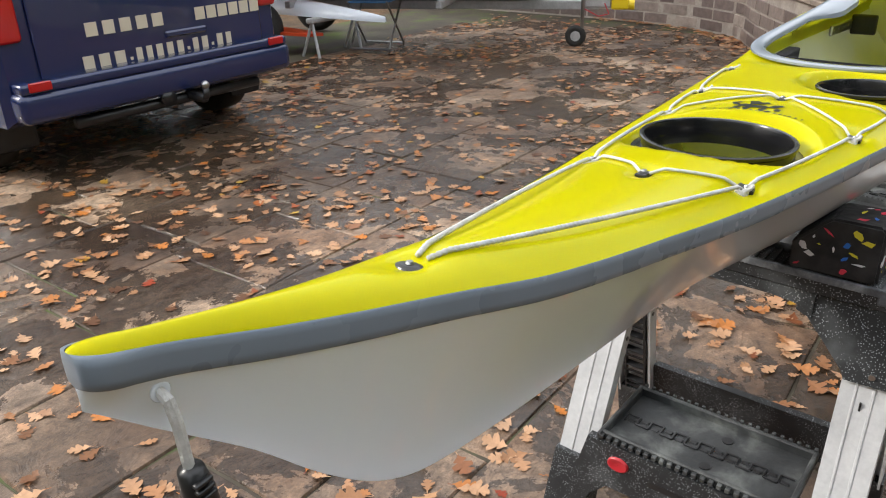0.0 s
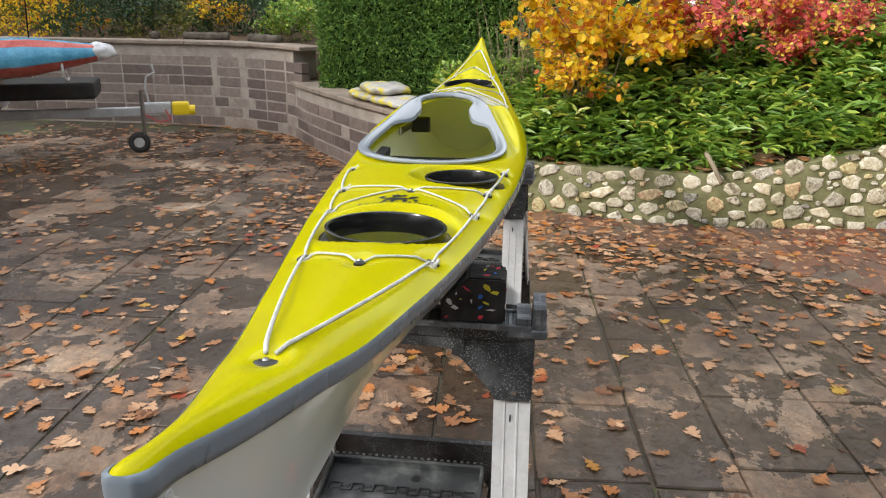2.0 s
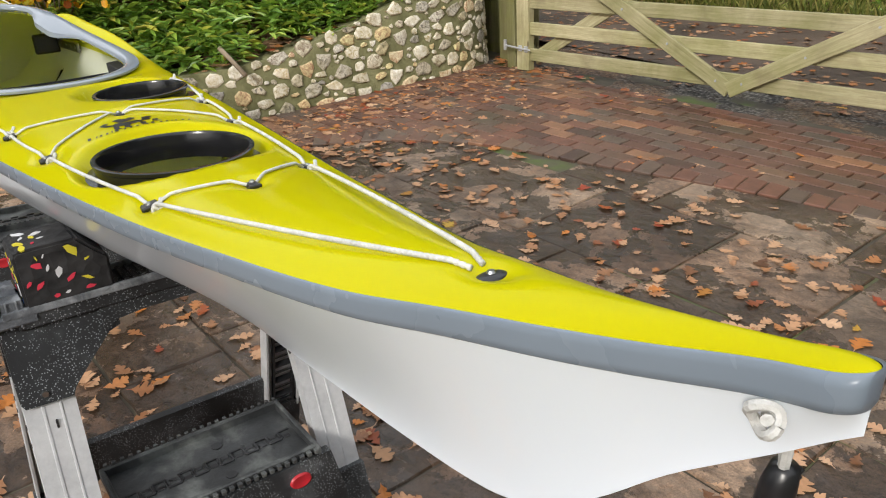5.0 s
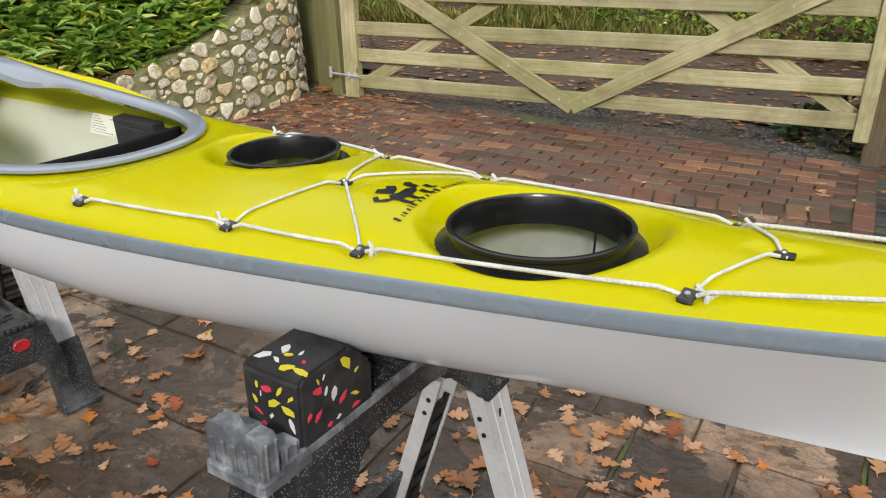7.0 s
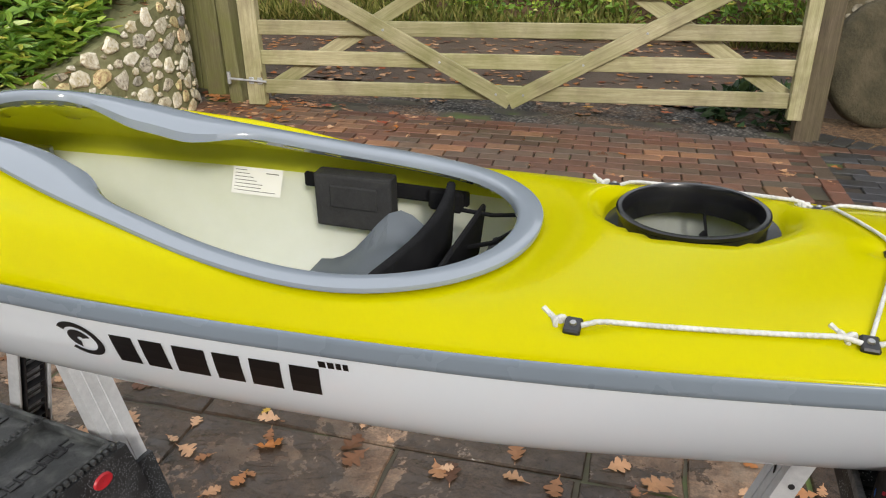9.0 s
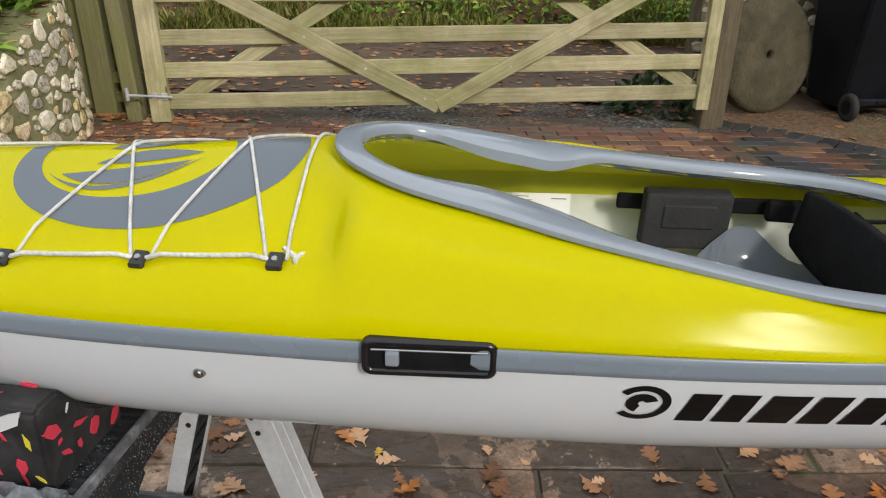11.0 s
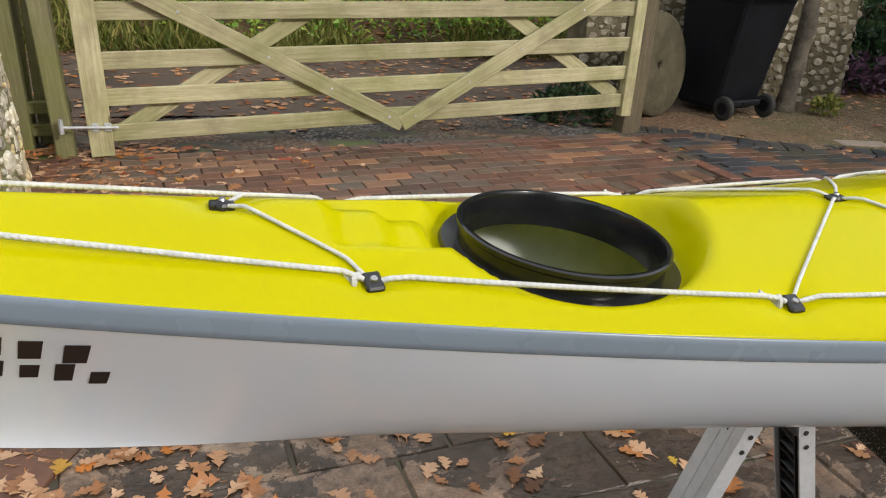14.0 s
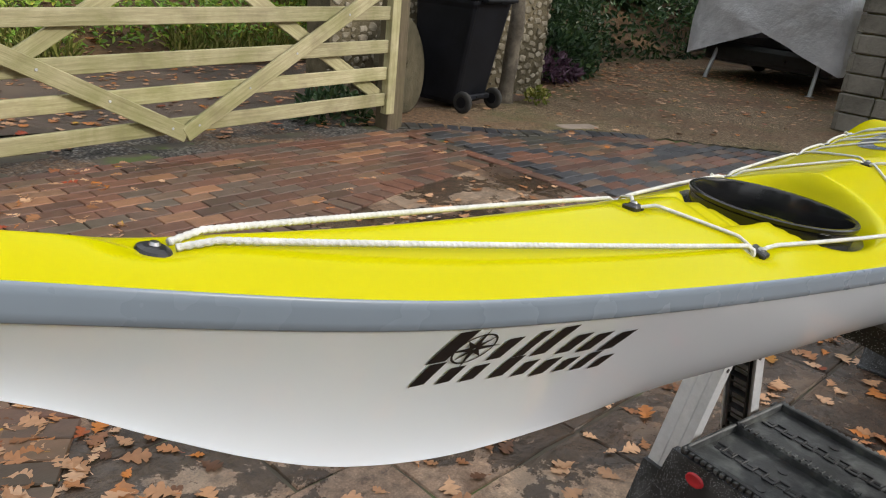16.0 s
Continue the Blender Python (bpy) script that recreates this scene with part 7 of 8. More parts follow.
def shrub(name, label, cx, cy, base, height, spread, n_stem, n_leaf, material, size, seed, lean=(0, 0), squash=1.0, round_leaf=0.8):
    r = random.Random(seed)
    s = empty(name, Matrix.Translation((cx, cy, base)), label, "shrub")
    bm = bmesh.new()
    tips = []
    for k in range(n_stem):
        a = r.uniform(0, 2 * math.pi)
        q = r.uniform(0.2, 1.0)
        end = Vector((math.cos(a) * spread * q + lean[0], math.sin(a) * spread * q * squash + lean[1], height * r.uniform(0.45, 1.0)))
        mid = end * 0.5 + Vector((r.uniform(-0.05, 0.05), r.uniform(-0.05, 0.05), 0.12 * height))
        pts = [Vector((r.uniform(-0.05, 0.05), r.uniform(-0.05, 0.05), -0.05)), mid * 0.55, mid, (mid + end) / 2 + Vector((0, 0, 0.03)), end]
        add_tube(bm, pts, r.uniform(0.005, 0.009), 5, 0.3)
        tips.append((mid, end))
        for _ in range(3):
            f = r.uniform(0.3, 0.9)
            p = mid.lerp(end, f)
            e2 = p + Vector((r.uniform(-1, 1), r.uniform(-1, 1), r.uniform(-0.2, 0.6))) * 0.22 * height
            add_tube(bm, [p, (p + e2) / 2 + Vector((0, 0, 0.01)), e2], 0.0035, 4, 0.4)
            tips.append((p, e2))
    part("woody_framework", bm, TWIG, s, "thin woody stems")
    pos, ax, nor, ln, wd = [], [], [], [], []
    for k in range(n_leaf):
        p, e = r.choice(tips)
        q = p.lerp(e, r.uniform(0.05, 1.08)) + Vector((r.gauss(0, 1), r.gauss(0, 1), r.gauss(0, 1))) * 0.035
        d = Vector((r.gauss(0, 1), r.gauss(0, 1), r.gauss(-0.35, 0.6)))
        pos.append(tuple(q)), ax.append(tuple(d)), nor.append((r.gauss(0, 0.6), r.gauss(0, 0.6), 1))
        l = size * r.uniform(0.6, 1.25)
        ln.append(l), wd.append(l * round_leaf * r.uniform(0.8, 1.1))
    leaf_cloud("foliage", pos, ax, nor, ln, wd, material, "", "", s, kind="", blunt=round_leaf > 0.75, fold=0.12)
    return s


shrub("autumn_shrub", "golden orange autumn shrub with round leaves", -3.75, 1.0, 0.70, 1.05, 0.80, 34, 3000, GOLD, 0.064, 41, squash=1.2, round_leaf=0.9)
shrub("autumn_shrub", "golden yellow autumn shrub arching over the ground cover", -3.45, 0.75, 0.55, 0.65, 0.5, 16, 620, GOLD, 0.050, 42, round_leaf=0.9)
shrub("crimson_shrub", "crimson autumn shrub with fine twigs", -3.85, 2.1, 0.72, 1.0, 0.85, 30, 3400, CRIMSON, 0.046, 43, squash=1.2)
shrub("crimson_shrub", "dull crimson shrub with yellowing leaves", -4.0, 3.0, 0.85, 0.75, 0.75, 22, 1500, CRIMSON, 0.042, 44)
shrub("crimson_shrub", "crimson and yellow shrub with small leaves", -3.7, 2.65, 0.80, 0.85, 0.65, 24, 2400, CRIMSON, 0.044, 52)
shrub("yellowing_shrub", "thin yellow green shrub behind the bed", -4.7, 2.8, 0.9, 1.0, 0.8, 22, 1200, GRASS, 0.045, 45)
shrub("green_shrub", "mid green leafy shrub", -4.2, 3.6, 0.85, 0.7, 0.8, 20, 1700, BED_LEAF, 0.055, 46, round_leaf=0.6)
shrub("green_shrub", "mid green leafy shrub on the bank", -6.9, -2.7, 0.92, 0.55, 0.5, 16, 900, BED_LEAF, 0.055, 47, round_leaf=0.6)
shrub("green_shrub", "dark green shrub above the block wall", -7.3, -4.6, 0.92, 0.7, 0.8, 16, 1100, IVY, 0.06, 48, round_leaf=0.7)
shrub("green_shrub", "mid green leafy shrub under the hedge", -4.5, -0.35, 0.6, 0.35, 0.42, 14, 600, BED_LEAF, 0.05, 49, round_leaf=0.6)
shrub("autumn_shrub", "yellow leaved shrub above the block wall", -7.4, -3.6, 0.92, 0.6, 0.6, 14, 500, GOLD, 0.045, 50)

# bare stems between hedge and shrub
ds = empty("dry_stems", Matrix.Translation((-4.3, 0.35, 0.6)), "bare dry upright garden stems", "dry stems")
bm = bmesh.new()
for k in range(110):
    p = Vector((prng.uniform(-0.5, 0.5), prng.uniform(-0.35, 0.3), -0.05))
    e = p + Vector((prng.uniform(-0.25, 0.25), prng.uniform(-0.25, 0.25), prng.uniform(0.4, 1.05)))
    add_tube(bm, [p, (p + e) / 2 + Vector((prng.uniform(-0.03, 0.03), prng.uniform(-0.03, 0.03), 0)), e], 0.0045, 4, 0.4)
tagged(part("stalk_growth", bm, TWIG, ds), kind="stuff")


# clipped dark hedge
def hedge(name, label, x0, x1, y0, y1, z0, z1, n, material, seed, size=0.035):
    h = empty(name, Matrix.Translation(((x0 + x1) / 2, (y0 + y1) / 2, z0)), label, "hedge")
    r = np.random.default_rng(seed)
    w, d, t = x1 - x0, y1 - y0, z1 - z0
    # Near-black core box, coloured for the shade between the hedge's leaves.
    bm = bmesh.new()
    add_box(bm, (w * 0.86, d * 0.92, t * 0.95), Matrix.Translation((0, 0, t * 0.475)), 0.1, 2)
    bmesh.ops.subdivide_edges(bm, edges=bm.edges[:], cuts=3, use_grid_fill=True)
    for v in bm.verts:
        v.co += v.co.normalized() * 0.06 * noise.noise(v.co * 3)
    part("inner_growth", bm, mat("hedge_shade_" + str(seed), (0.008, 0.014, 0.006), 0.9), h, "near-black core for the shade among the leaves")
    u, v = r.uniform(-0.5, 0.5, n), r.uniform(0, 1, n)
    which = r.choice(4, n, p=(0.5, 0.15, 0.15, 0.2))
    px = np.where(which == 0, w / 2, np.where(which == 3, u * w, u * w))
    py = np.where(which == 0, u * d, np.where(which == 1, -d / 2, np.where(which == 2, d / 2, (v - 0.5) * d)))
    pz = np.where(which == 3, t, v * t)
    lump = np.array([0.07 * noise.noise(Vector((a * 2.5, b * 2.5, c * 2.5))) for a, b, c in zip(px, py, pz)])
    nx = np.where(which == 0, 1.0, 0.1)
    ny = np.where(which == 1, -1.0, np.where(which == 2, 1.0, 0.0))
    nz = np.where(which == 3, 1.0, 0.25)
    nrm = np.stack([nx, ny, nz], 1) + r.normal(size=(n, 3)) * 0.45
    off = lump[:, None] - np.abs(r.normal(size=(n, 1))) * 0.05
    p = np.stack([px, py, pz], 1) + np.stack([nx, ny, nz], 1) * off
    axis = r.normal(size=(n, 3)) * 0.8 + np.stack([nx, ny, nz], 1) * 0.6
    leaf_cloud("foliage", p, axis, nrm, r.uniform(0.6, 1.4, n) * size, r.uniform(0.25, 0.4, n) * size, material, "", "", h, kind="")
    return h


hedge("clipped_hedge", "dense dark green clipped yew hedge", -6.9, -4.95, -1.75, 0.42, 0.58, 1.85, 40000, YEW, 71, 0.05)


# lane verge and far shrubs
def verge_z(x, y):
    return ground_z(x, y) + 0.85 * float(smoothstep(7.3, 9.5, y)) + 0.06 * math.sin(2 * x) * math.sin(1.7 * y)


sheet_lines(list(np.arange(-14, 14.1, 0.5)), list(np.arange(7.2, 11, 0.3)), verge_z, "verge", EARTH, "leafy roadside bank", "verge")
n = 24000
px, py = rng.uniform(-9, 6, n), 7.35 + 2.2 * rng.uniform(0, 1, n) ** 1.3
keep = np.array([noise.noise(Vector((a * 0.7, b * 0.9, 4))) > -0.15 for a, b in zip(px, py)])
px, py = px[keep], py[keep]
pos = np.stack([px, py, [verge_z(a, b) for a, b in zip(px, py)]], 1)
leaf_cloud("verge_grass", pos, np.stack([rng.normal(size=len(px)) * 0.5, rng.normal(size=len(px)) * 0.5 - 0.2, np.ones(len(px))], 1), rand_dir(len(px)), rng.uniform(0.10, 0.30, len(px)), rng.uniform(0.006, 0.014, len(px)), GRASS, "long yellowing roadside grass", "grass")
n = 22000
px, py = rng.uniform(-9, 6, n), 7.6 + 2.6 * rng.uniform(0, 1, n)
keep = np.array([noise.noise(Vector((a * 0.5, b * 0.6, 9))) > -0.2 for a, b in zip(px, py)])
px, py = px[keep], py[keep]
pz = np.array([verge_z(a, b) for a, b in zip(px, py)]) + rng.uniform(0, 0.45, len(px))
leaf_cloud("verge_brambles", np.stack([px, py, pz], 1), rand_dir(len(px), 0.6), rand_dir(len(px), 2), rng.uniform(0.05, 0.11, len(px)), rng.uniform(0.03, 0.06, len(px)), BED_LEAF, "green brambles on the roadside bank", "brambles")


def mound(name, label, category, cx, cy, cz, rx, ry, rz, n, material, size, seed):
    r = np.random.default_rng(seed)
    d = r.normal(size=(n, 3))
    d /= np.linalg.norm(d, axis=1, keepdims=True)
    d[:, 2] = np.abs(d[:, 2])
    lump = np.array([1 + 0.35 * noise.noise(Vector(v) * 2.2 + Vector((seed, 0, 0))) for v in d])
    rad = lump * (1 - np.abs(r.normal(size=n)) * 0.16)
    p = d * rad[:, None] * (rx, ry, rz) + (cx, cy, cz)
    leaf_cloud(name, p, d + r.normal(size=(n, 3)) * 0.8, d + r.normal(size=(n, 3)) * 0.5, r.uniform(0.6, 1.4, n) * size, r.uniform(0.4, 0.7, n) * size, material, label, category)


mound("shade_shrubs", "dark laurel shrubs in the far corner", "shrubs", 6.3, 7.6, 0.0, 1.9, 1.3, 1.9, 9000, IVY, 0.085, 81)
mound("shade_shrubs", "low dark ferny plants at the wall's end", "shrubs", 5.6, 6.2, 0.05, 0.9, 0.6, 0.55, 2200, IVY, 0.10, 82)
mound("shade_shrubs", "tall dark evergreen shrubs behind the covered boat", "shrubs", 10.5, 8.2, 0.0, 3.4, 1.6, 2.6, 9000, IVY, 0.11, 83)
mound("purple_plants", "low purple leaved plants in leaf litter", "plants", 5.2, 5.75, 0.05, 0.55, 0.3, 0.28, 700, PURPLE, 0.09, 84)
mound("lane_ferns", "small dark green ferns under the gate", "ferns", 1.25, 4.65, 0.06, 0.32, 0.25, 0.22, 320, IVY, 0.08, 85)
mound("grass_tuft", "pale grass tuft at the trunk's foot", "grass", 3.78, 4.62, 0.06, 0.12, 0.10, 0.12, 120, GRASS, 0.06, 86)


for k, (by, bw, bh, bm_, sz, nn) in enumerate(((-8.6, 0.9, 0.9, IVY, 0.07, 2600), (-7.2, 0.8, 0.75, GRASS, 0.06, 2400), (-6.3, 0.7, 0.8, GOLD, 0.055, 1500), (-5.5, 0.8, 0.7, IVY, 0.06, 2600), (-4.5, 0.7, 0.55, GRASS, 0.05, 2000), (-3.5, 0.7, 0.75, IVY, 0.06, 2400), (-2.6, 0.6, 0.65, BED_LEAF, 0.055, 1800))):
    mound("bank_shrubs", ("dark", "yellowing", "golden", "shaded", "pale", "dark green", "mid green")[k] + " leafy shrubs on the bank above the wall", "shrubs", -7.75 - 0.1 * (k % 2), by, 0.95, 0.75, bw, bh, nn, bm_, sz, 110 + k)
for k in range(5):
    mound("back_hedge", "tall dark hedge behind the bank", "hedge", -9.6, -9.0 + 2.2 * k, 0.9, 1.0, 1.5, 2.1, 3200, IVY, 0.10, 130 + k)


# ring of tall trees round the place
def woodland():
    r = np.random.default_rng(91)
    pos, ax = [], []
    for k in range(46):
        a = 2 * math.pi * k / 46 + r.uniform(-0.05, 0.05)
        dist = r.uniform(15, 21)
        cx, cy = dist * math.cos(a), dist * math.sin(a)
        low = abs((a - radians(285) + math.pi) % (2 * math.pi) - math.pi) < 1.25
        h, w = (r.uniform(2.6, 4.2) if low else r.uniform(6.5, 11.0)), r.uniform(1.6, 2.8)
        n = 480
        d = r.normal(size=(n, 3))
        d /= np.linalg.norm(d, axis=1, keepdims=True)
        rad = 1 - np.abs(r.normal(size=n)) * 0.25
        p = d * rad[:, None] * (w, w, h / 2) + (cx, cy, h / 2)
        pos.append(p), ax.append(d + r.normal(size=(n, 3)))
    pos, ax = np.concatenate(pos), np.concatenate(ax)
    n = len(pos)
    leaf_cloud("distant_trees", pos, ax, r.normal(size=(n, 3)), r.uniform(0.5, 1.1, n), r.uniform(0.35, 0.8, n), IVY, "ring of dark trees round the yard", "trees")


woodland()

def crown_on(t, cx, cy, cz, rx, ry, rz, n, material, seed, label):
    """Limbs and a loose crown of leaves on a tree, in its own frame."""
    cr = np.random.default_rng(seed)
    bm = bmesh.new()
    for k in range(14):
        a, z0 = cr.uniform(0, 2 * math.pi), cr.uniform(2.4, 4.1)
        e = Vector((cx + 0.85 * rx * math.cos(a) * cr.uniform(0.4, 1), cy + 0.85 * ry * math.sin(a) * cr.uniform(0.4, 1), z0 + cr.uniform(0.8, 1.8)))
        add_tube(bm, [Vector((0.05, 0, z0)), Vector((0.05, 0, z0)).lerp(e, 0.4) + Vector((0, 0, 0.25)), e], 0.028, 6, 0.3)
    part("limbs", bm, BARK, t, "", smooth=True)
    d = cr.normal(size=(n, 3))
    d /= np.linalg.norm(d, axis=1, keepdims=True)
    lump = np.array([1 + 0.4 * noise.noise(Vector(v) * 2.4 + Vector((seed, 0, 0))) for v in d])
    p = d * (lump * (1 - np.abs(cr.normal(size=n)) * 0.3))[:, None] * (rx, ry, rz) + (cx, cy, cz)
    leaf_cloud("crown", p, d + cr.normal(size=(n, 3)), cr.normal(size=(n, 3)), cr.uniform(0.12, 0.26, n), cr.uniform(0.09, 0.18, n), material, label, "", t, kind="")


# Crown out of view, added above the trunk to shade the bin corner.
crown_on(tp, 1.1, 1.3, 4.8, 3.1, 2.7, 1.7, 5200, IVY, 17, "unseen dark green crown shading the bin corner")
# Unseen oak, added so that its crown blocks the sun from the trailer.
oak = empty("tree", Matrix.Translation((0.0, -11.2, 0)), "unseen oak tree added beyond the van to shade the trailer", "tree")
bm = bmesh.new()
add_tube(bm, [(0.03 * math.sin(2 * z), 0.03 * math.cos(1.7 * z), z) for z in np.linspace(-0.05, 4.6, 24)], 0.19, 14, 0.4)
part("trunk", bm, BARK, oak, "", smooth=True)
crown_on(oak, 0.0, 1.6, 4.3, 2.1, 2.0, 1.3, 3000, GRASS, 23, "yellowing crown of the unseen oak")
# Second unseen oak, added to throw shade on the far block wall.
oak = empty("tree", Matrix.Translation((-2.8, -12.2, 0)), "unseen tall oak tree added to shade the far block wall", "tree")
bm = bmesh.new()
add_tube(bm, [(0.04 * math.sin(1.6 * z), 0.03 * math.cos(1.9 * z), z) for z in np.linspace(-0.05, 5.2, 24)], 0.21, 14, 0.4)
part("trunk", bm, BARK, oak, "", smooth=True)
crown_on(oak, 0.0, 1.3, 5.0, 2.1, 1.8, 1.5, 3000, GRASS, 29, "yellowing crown of the unseen oak")


# ---- fallen leaves ----
def oak_leaves(name, spots, label, size=(0.036, 0.088), material=FALLEN, seed=5):
    r = np.random.default_rng(seed)
    # half widths along the midrib: stalk end, four rounded lobes a side with deep bays, tip
    t = np.array([0.0, 0.10, 0.20, 0.27, 0.35, 0.42, 0.52, 0.62, 0.68, 0.77, 0.85, 0.90, 0.96, 1.0])
    pattern = np.array([0.06, 0.16, 0.52, 0.60, 0.24, 0.82, 1.0, 0.86, 0.30, 0.78, 0.62, 0.32, 0.34, 0.14])
    lobe = np.array([0, 0, 1, 1, 0, 1, 1, 1, 0, 1, 1, 0, 0, 0])
    steps = len(t)
    verts, faces = [], []
    for x, y, z, tilt in spots:
        L = r.uniform(*size)
        a, s = r.uniform(0, 2 * math.pi), L * r.uniform(0.31, 0.44)
        w = s * pattern * r.uniform(0.85, 1.12, steps)
        bend_, roll, curl = r.normal() * 0.10 * L, r.normal() * 0.16 * tilt, abs(r.normal()) * 0.26
        ca, sa = math.cos(a), math.sin(a)
        base = len(verts)
        for k in range(steps):
            cx, cy = (t[k] - 0.5) * L, bend_ * math.sin(math.pi * t[k])
            lift = 0.004 + curl * L * (t[k] - 0.5) ** 2 * 0.9
            for sgn in (-1, 0, 1):
                px = cx + abs(sgn) * (0.22 * w[k] if lobe[k] else 0.0)
                py = cy + sgn * w[k] * r.uniform(0.85, 1.12)
                pz = lift + abs(sgn) * w[k] * (0.04 + 0.16 * curl * r.uniform(0.3, 1)) + sgn * roll * w[k]
                verts.append((x + ca * px - sa * py, y + sa * px + ca * py, z + max(0.003, pz)))
        for k in range(steps - 1):
            q = base + 3 * k
            faces += [(q, q + 1, q + 4, q + 3), (q + 1, q + 2, q + 5, q + 4)]
        # stalk
        q = len(verts)
        ex = -0.5 * L
        for ox, oy in ((0, -0.0012), (0, 0.0012), (-0.20 * L, 0.0012), (-0.20 * L, -0.0012)):
            px, py = ex + ox, oy
            verts.append((x + ca * px - sa * py, y + sa * px + ca * py, z + 0.005))
        faces.append((q, q + 1, q + 2, q + 3))
    me = bpy.data.meshes.new(name)
    me.from_pydata(verts, [], faces)
    me.materials.append(material)
    return tagged(new(name, me), label, "leaves", "", "stuff")


lr = random.Random(77)


def scatter(n, x0, x1, y0, y1, want, clump=0.0):
    out = []
    tries = 0
    while len(out) < n and tries < n * 12:
        tries += 1
        x, y = lr.uniform(x0, x1), lr.uniform(y0, y1)
        if lr.random() > want(x, y):
            continue
        out.append((x, y, ground_z(x, y), 1.0))
        while clump and lr.random() < clump:
            cx, cy = x + lr.gauss(0, 0.06), y + lr.gauss(0, 0.06)
            out.append((cx, cy, ground_z(cx, cy) + 0.004, 1.0))
    return out


def near_flint(x, y):
    return min(math.hypot(x - p[0], y - p[1]) for p in FL)


def yard(x, y):
    if x < -6.2 or y > 3.9 + 0.09 * x and x < 1.7 or x < -2.6 and y > 0.74 * (x + 3.7) - 1.0:
        return 0
    if x < -2.3 and y > 0.2 or near_flint(x, y) < 0.1 or abs(y) < 0.16 and 1.0 < x < 1.2:
        return 0
    d = 0.5 + 0.5 * noise.noise(Vector((x * 0.9, y * 0.9, 1.5)))
    if y > 2.6:
        d *= 0.35
    if x > 1.6 and y > 1.5:
        d *= 0.3
    return max(0.04, d)


spots = scatter(5200, -6.2, 3.2, -5.5, 3.8, yard, 0.22)
oak_leaves("fallen_leaves", spots, "scattered brown and orange fallen oak leaves", seed=6)
strip = scatter(1700, -3.1, -0.2, -0.4, 4.1, lambda x, y: 0 if near_flint(x, y) < 0.07 or x < min((abs(y - p[1]), p[0]) for p in FL)[1] + 0.05 else math.exp(-((near_flint(x, y) - 0.10) / 0.45) ** 2) + 0.35 * math.exp(-((near_flint(x, y) - 0.1) / 1.0) ** 2), 0.25)
oak_leaves("leaf_drift", strip, "drift of fallen leaves along the flint wall", seed=7)
wl = []
for _ in range(420):
    p = lr.choice(LOW + TALL[18:])
    wl.append((p[0] + abs(lr.gauss(0.06, 0.1)) * 0.7, p[1] - abs(lr.gauss(0.06, 0.1)), 0.002, 1.0))
oak_leaves("leaf_drift", wl, "drift of fallen leaves along the block wall", seed=8)
lane = [(lr.uniform(-7, 7), 4.3 + 3.6 * lr.random(), 0.0, 1.0) for _ in range(3000)]
lane = [(p[0], p[1], ground_z(p[0], p[1]) + 0.008, 1.0) for p in lane if p[1] > GY(min(p[0], 4)) + 0.2 and not (p[0] > 1.6 and p[1] < 5.4)]
oak_leaves("lane_leaves", lane, "fallen leaves lying on the lane", (0.05, 0.09), seed=9)
far_l = [(lr.uniform(2.2, 9.5), lr.uniform(2.8, 6.6), 0, 1.0) for _ in range(3800)]
far_l = [(x, y, ground_z(x, y) + 0.004, 1.0) for x, y, _, _ in far_l if (x < 4.3 or y > gravel_edge(min(x, 4.8))) and lr.random() < (0.05 if x < 4.4 else 0.25 + 0.7 * float(smoothstep(3.8, 5.6, y)))]
oak_leaves("litter_leaves", far_l, "brown leaf litter under the far shrubs", seed=10)
bedl = []
for _ in range(330):
    y = lr.uniform(-0.4, 4.0)
    wx = min((abs(y - p[1]), p[0]) for p in FL)[1]
    x = wx - lr.uniform(0.06, 0.35)
    bedl.append((x, y, bed_soil(x, y) + 0.03, 1.0))
oak_leaves("bed_leaves", bedl, "brown leaves caught behind the wall top", seed=11)
verge_l = [(x, y, verge_z(x, y) + 0.01, 1.0) for x, y in ((lr.uniform(-8, 8), 7.3 + 1.8 * lr.random()) for _ in range(2200))]
oak_leaves("verge_leaves", verge_l, "orange leaves along the roadside bank", (0.06, 0.1), seed=12)

# ---- van ----
van = empty("van", Matrix.Translation((-0.07, -3.9, 0)), "dark blue panel van with cream lettering and tow bar", "van")
bm = bmesh.new()
rows = []
for y, sx, zlo, zhi in ((0.0, 0.90, 0.40, 1.84), (-0.05, 0.945, 0.36, 1.88), (-0.6, 0.955, 0.34, 1.92), (-3.4, 0.955, 0.34, 1.90), (-4.0, 0.93, 0.34, 1.25), (-4.7, 0.86, 0.36, 1.0)):
    ring = []
    for x, z in ((-1, 0), (-1.0, 0.12), (-1.0, 0.42), (-0.94, 0.72), (-0.86, 0.96), (-0.76, 1), (0.76, 1), (0.86, 0.96), (0.94, 0.72), (1.0, 0.42), (1.0, 0.12), (1, 0)):
        ring.append(bm.verts.new((x * sx, y, zlo + (zhi - zlo) * z)))
    rows.append(ring)
for a, b2 in zip(rows, rows[1:]):
    for k in range(12):
        bm.faces.new((a[k], a[(k + 1) % 12], b2[(k + 1) % 12], b2[k]))
bm.faces.new(rows[0])
bm.faces.new(rows[-1][::-1])
bmesh.ops.recalc_face_normals(bm, faces=bm.faces[:])
part("body", bm, VAN_BLUE, van, "navy painted body", smooth=False)
bm = bmesh.new()
add_box(bm, (1.52, 0.02, 1.25), Matrix.Translation((-0.03, 0.008, 1.165)), 0.012, 2)
tailgate = part("tailgate", bm, VAN_BLUE, van, "navy tailgate")
bm = bmesh.new()
